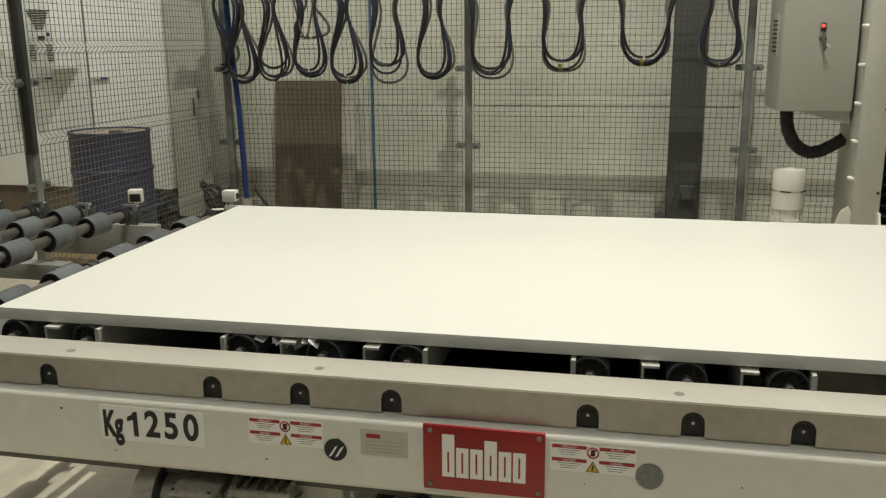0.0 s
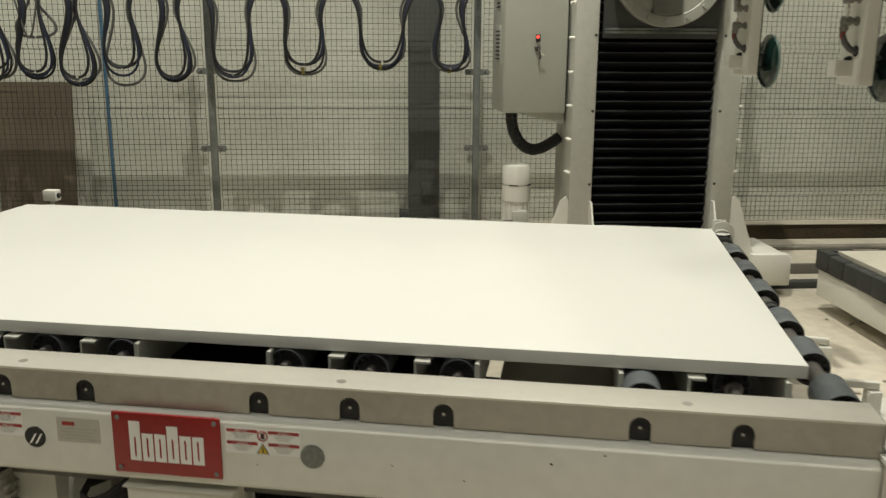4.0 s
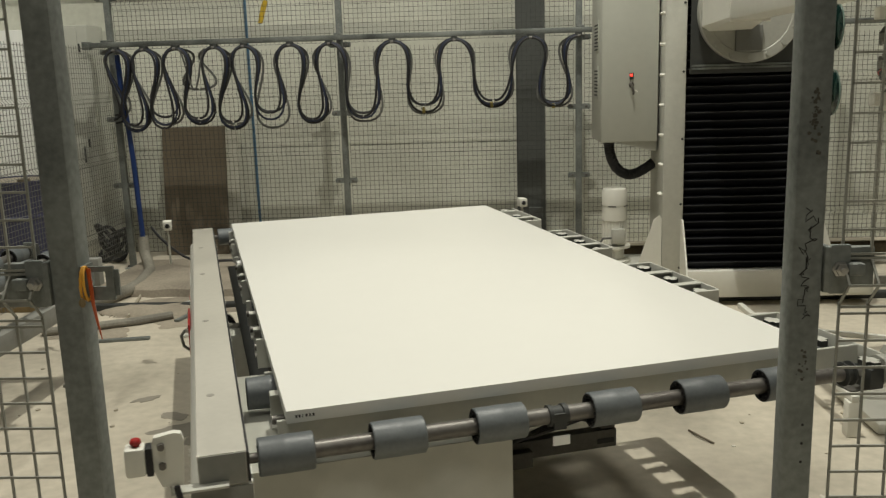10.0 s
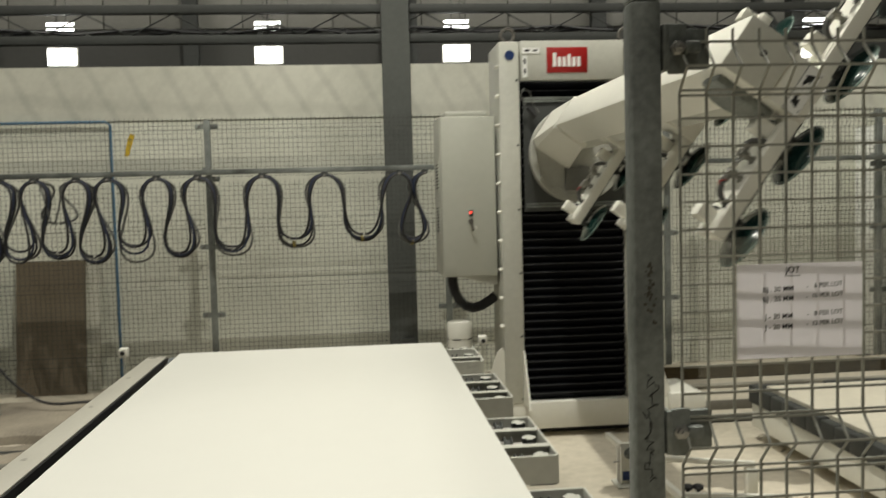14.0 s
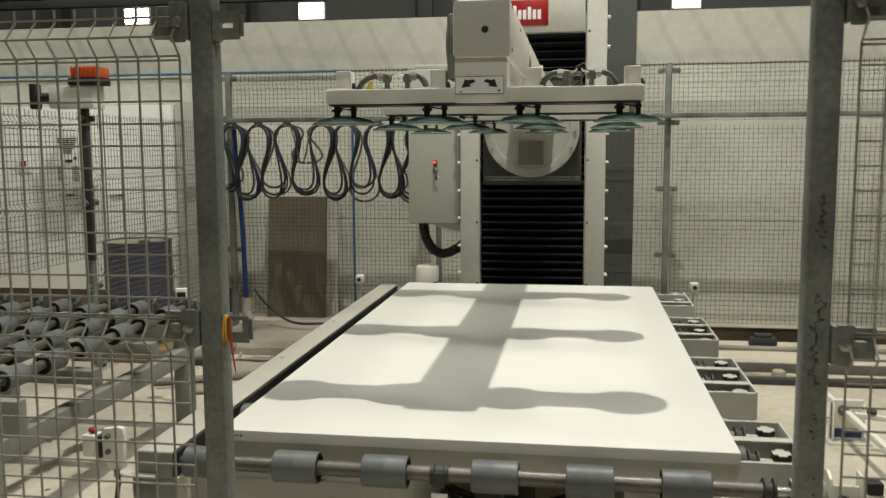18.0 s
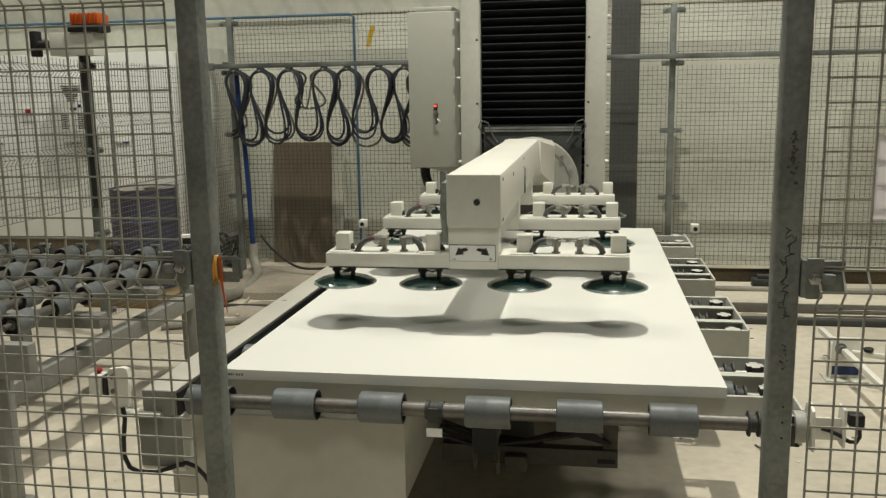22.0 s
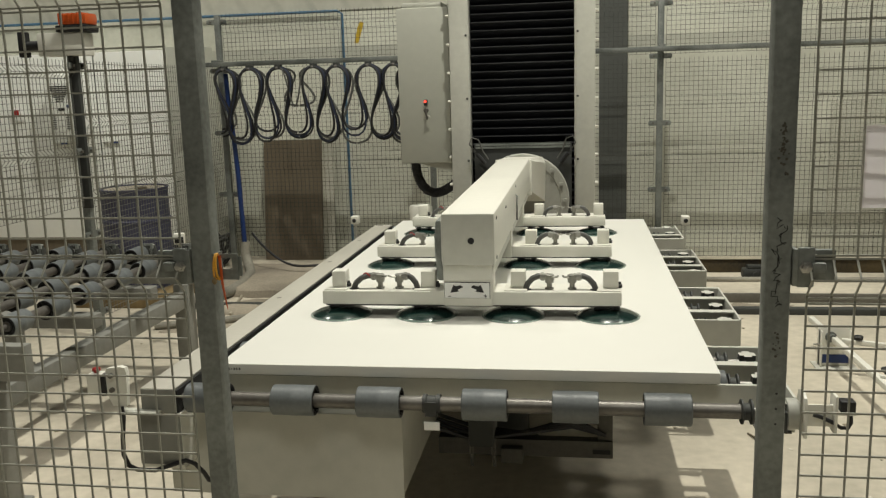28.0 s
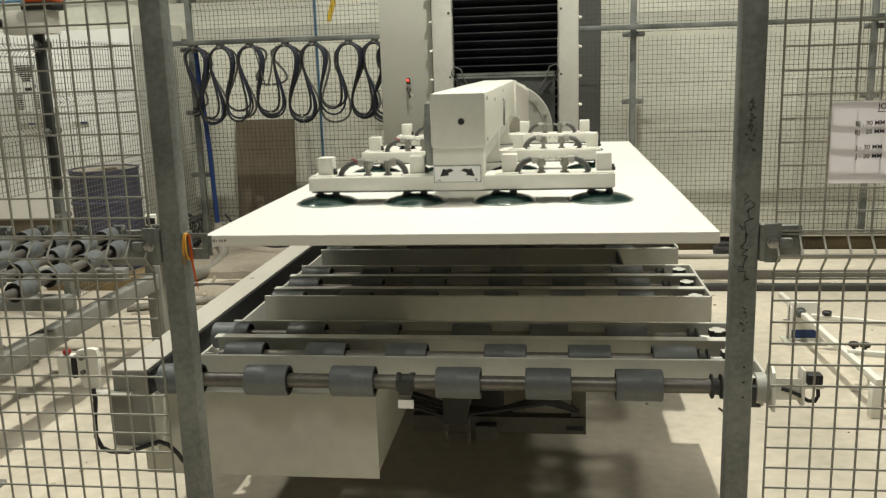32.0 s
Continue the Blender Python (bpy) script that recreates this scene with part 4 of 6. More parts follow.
def table_box():
    box = spart("junction_box", box_bm(-0.2, -0.05, 1.42, 1.714, 0.30, 0.535, 0.006), WHITE, None, "white junction box with a sticker")
    spart("lid", box_bm(-0.206, -0.2, 1.426, 1.708, 0.306, 0.529, 0.003), WHITE, box, "white folded lid")
    spart("rain_lip", box_bm(-0.215, -0.06, 1.416, 1.718, 0.5355, 0.539, 0.001), WHITE, box)
    spart("latch", box_bm(-0.209, -0.206, 1.566, 1.590, 0.492, 0.510, 0.001), ZINC, box, "steel lid latch")
    spart("sticker", box_bm(-0.2072, -0.2062, 1.52, 1.655, 0.40, 0.462), BLUE, box, "blue sticker")
    for z in (0.415, 0.44):
        spart("sticker_bar", box_bm(-0.2078, -0.2072, 1.53, 1.60, z, z + 0.008), LABEL, box)
    spart("sticker_dot", box_bm(-0.2078, -0.2072, 1.618, 1.642, 0.41, 0.45, 0.0002), YELLOW, box)
    for k in range(5):
        bm = bmesh.new()
        add_sweep(bm, [(-0.1 - 0.012 * k, 1.42, 0.44 - 0.012 * k), (-0.11 - 0.014 * k, 1.33, 0.43 - 0.02 * k), (-0.15, 1.24, 0.425 - 0.012 * k), (-0.165, 1.15, 0.43)], 0.0065, 7)
        spart("cable", bm, CABLE, box)
    spart("connector", box_bm(-0.195, -0.14, 1.09, 1.17, 0.40, 0.46, 0.006), BLACK, box, "black cable connector")
    # a slack bunch looped between the box and the leg
    for k in range(6):
        d = 0.011 * k
        bm = bmesh.new()
        add_sweep(bm, [(-0.1, 1.714, 0.515 - d), (-0.13 - 0.006 * k, 1.75, 0.51 - d), (-0.155, 1.80, 0.475 - 0.9 * d), (-0.16 + 0.004 * k, 1.85, 0.455 - 0.6 * d), (-0.15, 1.875, 0.47 - 0.4 * d), (-0.12, 1.87, 0.492 - 0.3 * d), (-0.06, 1.82, 0.48)], 0.0062, 7)
        spart("cable", bm, CABLE, box)


FACE = pose(0, 0, 0, 90, 0, -90)  # writing on the beam, read from -x


def table_signs():
    x = -0.217
    lift = Matrix.Translation((-CX, -CY, 0)) @ SIDE
    # load plate
    plate = spart("load_plate", box_bm(x, x + 0.002, 2.295, 2.588, 0.632, 0.728), LABEL, None, "white plate with black load figures")
    letters("figure", "Kg", 0.098, INK, plate, lift @ pose(x - 0.0008, 2.551, 0.674) @ FACE, wide=0.52, bold=0.0038)
    bm = bmesh.new()
    one = [(0.011, -0.034), (0.011, 0.034), (0.001, 0.034), (-0.005, 0.025), (-0.018, 0.018), (-0.018, 0.006), (-0.002, 0.012), (-0.002, -0.034)]
    add_prism(bm, [(2.491 - a, 0.681 + b) for a, b in one], "x", x - 0.0012, x)
    spart("figure", bm, INK, plate)
    for digit, y in zip("250", (2.439, 2.386, 2.331)):
        letters("figure", digit, 0.098, INK, plate, lift @ pose(x - 0.0008, y, 0.681) @ FACE, wide=0.86, bold=0.0026)
    # maker's plate, drawn as plain shapes
    red = spart("maker_plate", box_bm(-0.225, -0.2155, 1.436, 1.726, 0.585, 0.752, 0.004), RED, None, "red enamel maker's plate with white shapes")
    for k, h in enumerate((0.108, 0.076, 0.076, 0.100, 0.076, 0.076)):
        y = 1.664 - 0.0338 * k
        spart("mark", box_bm(-0.2262, -0.225, y - 0.0148, y + 0.0148, 0.622, 0.622 + h), LABEL, red, "white upright bar")
        spart("mark_gap", box_bm(-0.2268, -0.2262, y - 0.0022, y + 0.0022, 0.634, 0.686), RED, red)
    for a in (1.45, 1.708):
        for z in (0.6, 0.738):
            bm = bmesh.new()
            add_cyl(bm, (-0.225, a, z), (-0.2275, a, z), 0.006, 10)
            spart("screw", bm, ZINC, red)
    # warning labels
    for y0 in (1.979, 1.230):
        lab = spart("warning_label", box_bm(x + 0.0002, x + 0.002, y0, y0 + 0.195, 0.66, 0.728), LABEL, None, "white warning label with red headings")
        for dy, words in ((0.151, ("PERICOLO", "DANGER")), (0.043, ("PELIGRO", "DANGER"))):
            for z, word in zip((0.7215, 0.6885), words):
                spart("heading", box_bm(x - 0.0004, x + 0.0002, y0 + dy - 0.040, y0 + dy + 0.040, z - 0.0042, z + 0.0042), RED, lab, "red heading")
                letters("writing", word, 0.0072, LABEL, lab, lift @ pose(x - 0.0006, y0 + dy, z - 0.0003) @ FACE, thick=0.0001)
                for j in range(3):
                    spart("text_line", box_bm(x - 0.0002, x + 0.0002, y0 + dy - 0.026 + 0.006 * j, y0 + dy + 0.026 - 0.004 * j, z - 0.0092 - 0.0055 * j, z - 0.0078 - 0.0055 * j), ZINC, lab)
        bm = bmesh.new()
        ring = [(x - 0.0006, y0 + 0.0975 + 0.0125 * math.cos(a), 0.7105 + 0.0125 * math.sin(a)) for a in [2 * math.pi * k / 28 for k in range(29)]]
        add_sweep(bm, ring, 0.0016, 6)
        spart("ban_ring", bm, RED, lab, "red ring sign")
        bm = bmesh.new()
        add_sweep(bm, [(x - 0.0012, y0 + 0.089, 0.719), (x - 0.0012, y0 + 0.106, 0.702)], 0.0012, 6)
        spart("ban_stroke", bm, RED, lab)
        spart("ban_mark", box_bm(x - 0.0007, x + 0.0002, y0 + 0.093, y0 + 0.102, 0.703, 0.718), INK, lab)
        bm = bmesh.new()
        add_prism(bm, [(y0 + 0.0815, 0.6625), (y0 + 0.1135, 0.6625), (y0 + 0.0975, 0.6905)], "x", x - 0.0004, x + 0.0002)
        spart("warning_triangle", bm, INK, lab, "black edge of a warning triangle")
        bm = bmesh.new()
        add_prism(bm, [(y0 + 0.085, 0.6645), (y0 + 0.110, 0.6645), (y0 + 0.0975, 0.6865)], "x", x - 0.0008, x - 0.0004)
        spart("triangle_face", bm, YELLOW, lab, "yellow warning triangle")
        spart("triangle_mark", box_bm(x - 0.0012, x - 0.0008, y0 + 0.0955, y0 + 0.0995, 0.667, 0.680), INK, lab)
    # chips in the paint
    rnd = random.Random(21)
    for k in range(15):
        y, z, r = rnd.uniform(0.1, 3.2), rnd.uniform(0.60, 0.735), rnd.uniform(0.002, 0.0045)
        bm = bmesh.new()
        add_prism(bm, [(y + r * rnd.uniform(0.6, 1.5) * math.cos(a), z + r * rnd.uniform(0.5, 1.1) * math.sin(a)) for a in [math.pi * i / 3 for i in range(6)]], "x", -0.2156, -0.2145)
        spart("paint_chip", bm, BEAM)
    bm = bmesh.new()
    add_cyl(bm, (x, 1.948, 0.66), (x + 0.004, 1.948, 0.66), 0.029, 28)
    hole = spart("hole", bm, BLACK, None, "round dark hole in the beam")
    for k in range(2):
        bm = bmesh.new()
        add_prism(bm, [(1.958 - 0.016 * k, 0.644), (1.966 - 0.016 * k, 0.641), (1.949 - 0.016 * k, 0.668), (1.942 - 0.016 * k, 0.671)], "x", x - 0.0004, x)
        spart("glimpse", bm, LABEL, hole, "pale plate seen in the hole")
    bm = bmesh.new()
    add_cyl(bm, (x - 0.001, 1.2, 0.665), (x + 0.004, 1.2, 0.665), 0.031, 28)
    spart("cover_disc", bm, ZINC, None, "round grey cover disc")
    name = spart("rating_plate", box_bm(x, x + 0.002, 1.765, 1.883, 0.655, 0.72), material("dull_plate", (0.52, 0.51, 0.45), 0.45, 0.1, 0.12, 8), None, "small worn metal rating plate")
    spart("plate_mark", box_bm(x - 0.0006, x, 1.833, 1.868, 0.70, 0.711), RED, name)
    for j in range(4):
        spart("plate_line", box_bm(x - 0.0005, x, 1.775, 1.873, 0.664 + 0.009 * j, 0.6652 + 0.009 * j), HUB, name)


def table_ends():
    # stop switch on a bent bracket at the near corner of the rail
    b = tpart("switch_box", box_bm(-0.394, -0.348, -0.15, -0.10, 0.848, 0.918, 0.007), WHITE, None, "white stop switch box")
    bm = bmesh.new()
    add_lathe(bm, (-0.368 - CX, -0.125 - CY, 0.918), (0, 0, 1), [(0, 0.008), (0.006, 0.008), (0.006, 0.013), (0.013, 0.013), (0.017, 0.010), (0.017, 0.0)], 16)
    part("stop_button", bm, RED, b, "red mushroom button")
    tpart("switch_gap", box_bm(-0.348, -0.332, -0.145, -0.105, 0.845, 0.915, 0.003), BLACK, b)
    bm = bmesh.new()
    add_prism(bm, [(-0.332, 0.85), (-0.316, 0.81), (-0.268, 0.81), (-0.26, 0.92), (-0.265, 0.938), (-0.282, 0.942), (-0.327, 0.935), (-0.332, 0.92)], "y", -0.135, -0.115)
    tpart("switch_plate", bm, WHITE, b, "white switch mounting plate")
    for z in (0.865, 0.913):
        bm = bmesh.new()
        add_cyl(bm, (-0.312, -0.135, z), (-0.312, -0.145, z), 0.009, 6)
        tpart("screw", bm, SHAFT, b)
    bm = bmesh.new()
    add_prism(bm, [(-0.30, 0.81), (-0.294, 0.81), (-0.294, 0.79), (-0.165, 0.79), (-0.165, 0.784), (-0.30, 0.784)], "y", -0.135, -0.095)
    tpart("bracket_shelf", bm, PAINT, b, "bent white bracket")
    bm = bmesh.new()
    add_cyl(bm, (-0.332, -0.125, 0.862), (-0.337, -0.125, 0.862), 0.007, 12)
    tpart("pilot", bm, GLOW_ORANGE, b, "glowing orange pilot light")
    bm = bmesh.new()
    add_sweep(bm, [(-0.285, -0.14, 0.81), (-0.278, -0.145, 0.775), (-0.285, -0.15, 0.71), (-0.288, -0.15, 0.65), (-0.275, -0.145, 0.61), (-0.25, -0.14, 0.595), (-0.20, -0.12, 0.585), (-0.15, -0.11, 0.60), (-0.10, -0.10, 0.615), (-0.075, -0.09, 0.60), (-0.05, -0.08, 0.565), (-0.045, -0.06, 0.53), (-0.045, -0.004, 0.50)], 0.0075, 8)
    tpart("switch_cable", bm, CABLE, b)
    spart("rail_end", box_bm(-0.190, -0.0755, -0.134, -0.130, 0.759, 0.840, 0.001), MACHINE, None, "dull brown grey end cap of the rail")
    spart("beam_end", box_bm(-0.213, -0.062, -0.130, -0.126, 0.575, 0.75, 0.001), MACHINE, None, "dull grey end of the side beam")
    # pillow and sensor at the free corner
    bm = bmesh.new()
    add_prism(bm, [(-0.125, 0.765), (-0.02, 0.765), (-0.02, 0.845), (-0.04, 0.885), (-0.075, 0.895), (-0.11, 0.88), (-0.125, 0.845)], "x", 1.815, 1.823)
    b = tpart("corner_bracket", bm, WHITE, None, "white corner bracket plate")
    bm = bmesh.new()
    add_lathe(bm, (1.775, -0.065, ROLL_Z), (1, 0, 0), [(0, 0.046), (0.03, 0.046), (0.04, 0.036), (0.048, 0.036), (0.048, 0.0)], 20)
    bmesh.ops.translate(bm, verts=bm.verts, vec=(-CX, -CY, 0))
    part("bearing_flange", bm, HUB, b, "grey round bearing flange")
    tpart("sensor_arm", box_bm(1.823, 1.904, -0.075, -0.068, 0.783, 0.85, 0.002), WHITE, b)
    tpart("sensor_plate", box_bm(1.904, 1.912, -0.10, -0.04, 0.769, 0.884, 0.002), WHITE, b)
    tpart("sensor_shelf", box_bm(1.912, 1.965, -0.095, -0.045, 0.826, 0.831, 0.001), WHITE, b)
    tpart("sensor_head", box_bm(1.922, 1.964, -0.09, -0.05, 0.832, 0.866, 0.004), BLACK, b, "small black sensor")
    bm = bmesh.new()
    add_sweep(bm, [(1.952, -0.08, 0.832), (1.954, -0.082, 0.80), (1.945, -0.084, 0.784), (1.925, -0.086, 0.786), (1.90, -0.084, 0.802), (1.87, -0.080, 0.815), (1.85, -0.078, 0.82)], 0.006, 8)
    tpart("sensor_cable", bm, CABLE, b)
    for x, y in ((1.87, 3.2), (-0.38, 3.3)):
        s = tpart("sensor_stalk", box_bm(x - 0.006, x + 0.006, y - 0.01, y + 0.01, 0.66, 0.88, 0.002), PAINT)
        tpart("sensor", box_bm(x - 0.025, x + 0.025, y - 0.035, y + 0.035, 0.87, 0.925, 0.004), WHITE, s)
        bm = bmesh.new()
        add_cyl(bm, (x, y - 0.034, 0.897), (x, y - 0.04, 0.897), 0.014, 14)
        tpart("sensor_lens", bm, BLACK, s)
    bm = bmesh.new()
    add_sweep(bm, [(-0.23, 3.05, 0.73), (-0.25, 3.2, 0.7), (-0.26, 3.24, 0.6), (-0.2, 3.2, 0.52)], 0.012, 8)
    tpart("conduit", bm, HOSE)


table_rail()
table_beam()
table_deck()
table_base()
table_motor()
table_box()
table_signs()
table_ends()

# ---- the slab ----
SLAB_L = 3.155
slab = thing("quartz_slab", "large white engineered quartz slab lying on the rollers", "slab", (CX, CY, 0))
bm = box_bm(-0.008 - CX, 1.6 - CX, 0.009 - CY, SLAB_L - CY, 0.867, 0.902, 0.0015)
part("stone", bm, SLAB, slab)
for k, w in enumerate((0.008, 0.007, 0.003, 0.008, 0.007, 0.008)):
    part("edge_mark", box_bm(0.015 + 0.009 * k - CX, 0.015 + 0.009 * k + 0.6 * w - CX, 0.0082 - CY, 0.009 - CY, 0.881, 0.889), INK, slab, "small black print on the edge")

bm = bmesh.new()
rnd = random.Random(5)
for x0, y0 in ((0.012, 2.27), (0.02, 2.32), (0.0, 2.23)):
    ring = [bm.verts.new((x0 - CX + rnd.uniform(-0.03, 0.015), y0 - CY + 0.012 * i - 0.05 + rnd.uniform(-0.01, 0.01), 0.866 - rnd.uniform(0.0, 0.035))) for i in range(9)]
    top = [bm.verts.new((x0 - CX + 0.03, y0 - CY + 0.012 * i - 0.05, 0.8665)) for i in range(9)]
    for i in range(8):
        bm.faces.new((ring[i], ring[i + 1], top[i + 1], top[i]))
part("torn_film", bm, LABEL, slab, "crumpled scrap of white plastic film")

# ---- the festoon ----
HANG = (-2.23, -1.97, -1.68, -1.33, -1.06, -0.645, -0.29, 0.27, 0.82, 1.49, 1.91)
FEST_Y, HANG_Z = 5.62, 2.03
beam = thing("festoon_beam", "grey steel festoon rail fixed to the back fence", "rail", (0, FEST_Y, 0))
part("track", box_bm(-2.45, 6.2, -0.025, 0.025, 2.065, 2.11, 0.004), ZINC, beam)
part("end_stop", box_bm(-2.52, -2.45, -0.035, 0.035, 2.05, 2.12, 0.004), ZINC, beam)
for x in (-2.33, -0.22, 1.93, 4.04, 6.1):
    part("bracket", box_bm(x - 0.03, x + 0.03, 0.0, 0.14, 2.11, 2.13, 0.003), ZINC, beam)


END = (-2.22, -1.955, -1.67, -1.34, -1.10, -0.79, -0.54, -0.41, -0.34, -0.28, -0.22)  # once the column has come across
LOW = [0.70, 0.66, 0.66, 0.70, 0.64, 0.67, 0.65, 0.62, 0.60, 0.60, 0.62]
SAG = [[random.Random(31 * n + 7 * j).uniform(-0.04, 0.05) for j in range(7)] for n in range(11)]
SAG[4][6], SAG[6][6], SAG[2][6] = -0.09, -0.06, 0.30


TAPE = material("dull_tape", (0.34, 0.27, 0.06), 0.6, 0, 0.5, 30)


def gap(n):
    """The built distance between a hanger and the next: a mean of what it has to span."""
    return 0.5 * (HANG[n + 1] - HANG[n]) + 0.5 * max(END[n + 1] - END[n], 0.6 * (HANG[n + 1] - HANG[n]))


def cable_arch(k):
    """The cables over one hanger, each side down to the lowest point of its loop."""
    t = thing("cable_loop", "bundle of black and grey cables looped from a trolley", "cables", (HANG[k], FEST_Y, HANG_Z), 0, "festoon cable loops")
    halves = {-1: [], 1: []}
    for side in (-1, 1):
        n = k - 1 if side < 0 else k
        if n < 0:
            w, low, sag = 0.12, 0.62, SAG[10]
        elif n >= len(HANG) - 1:
            continue
        else:
            w, low, sag = gap(n), LOW[n], SAG[n]
        rnd = random.Random(k * 7 + side)
        for j in (0, 2, 3, 4, 6):
            mat = (CABLE, CABLE, CABLE_BLUE, CABLE, CABLE, CABLE_BLUE, CABLE_GREY)[j]
            dy = (j - 3) * 0.012
            swell = max(0.012, 0.085 - 0.11 * max(0.0, w - 0.28)) + 0.010 * (j - 3) * (1 if side * (j % 2 - 0.5) > 0 else 0.55)
            run = []
            for i in range(17):
                u = 0.5 * i / 16
                run.append((side * (w * u + swell * math.sin(4 * math.pi * u) + 0.004 * math.sin(9 * u + j)), dy * (1 + 0.6 * math.sin(2 * math.pi * u)), 0.016 - 0.004 * abs(j - 3) - (low - sag[j]) * (1 - math.cos(2 * math.pi * u)) / 2))
            bm = bmesh.new()
            add_sweep(bm, run, 0.0092 + 0.0014 * (j % 3 == 0), 8)
            halves[side].append(part("cable", bm, mat, t))
        if 7 <= n <= 9 and side > 0:
            bm = bmesh.new()
            add_cyl(bm, (w / 2 - 0.026, 0.0, -low), (w / 2 + 0.0, 0.0, -low), 0.027, 12)
            halves[side].append(part("tape", bm, TAPE, t, "yellow tape round the cables"))
    part("trolley", box_bm(-0.03, 0.03, -0.03, 0.03, 0.005, 0.04, 0.004), BEAM, t)
    bm = bmesh.new()
    add_cyl(bm, (-0.012, -0.045, 0.006), (0.012, -0.045, 0.006), 0.011, 10)
    part("saddle", bm, SHAFT, t)
    return t, halves


arches = [cable_arch(k) for k in range(len(HANG))]
# long stray loops
for xa, xb, low in ((-1.64, -1.40, 0.36),):
    bm = bmesh.new()
    add_sweep(bm, [(xa + (xb - xa) * i / 16, FEST_Y - 0.05, HANG_Z - low * (1 - math.cos(2 * math.pi * i / 16)) / 2) for i in range(17)], 0.008, 7)
    solo("stray_cable", bm, CABLE_GREY, "single grey cable sagging among the looped cables", "cable")
bm = bmesh.new()
add_sweep(bm, [(-2.24, 5.67, 2.0), (-2.23, 5.67, 1.7), (-2.205, 5.675, 1.37), (-2.19, 5.68, 1.05), (-2.178, 5.68, 0.6), (-2.17, 5.68, 0.32)], 0.024, 10)
solo("blue_hose", bm, BLUE, "blue flexible hose hanging down the corner fence post", "hose")
bm = bmesh.new()
add_sweep(bm, [(-2.13, 5.58, 0.34), (-2.12, 5.56, 0.2), (-2.06, 5.48, 0.1), (-1.98, 5.3, 0.07), (-1.92, 4.9, 0.055), (-1.92, 4.65, 0.055), (-1.99, 4.42, 0.055), (-2.15, 4.2, 0.055)], 0.05, 12)
solo("floor_pipe", bm, DUSTY, "dusty grey bent pipe rising from the floor", "pipe")

# ---- the manipulator ----
MAN_X, MAN_Y, HUB_Z = 0.76, 4.1, 0.94
man = thing("slab_manipulator", "tall light grey column manipulator with a suction cup arm", "manipulator", (MAN_X, MAN_Y, 0))


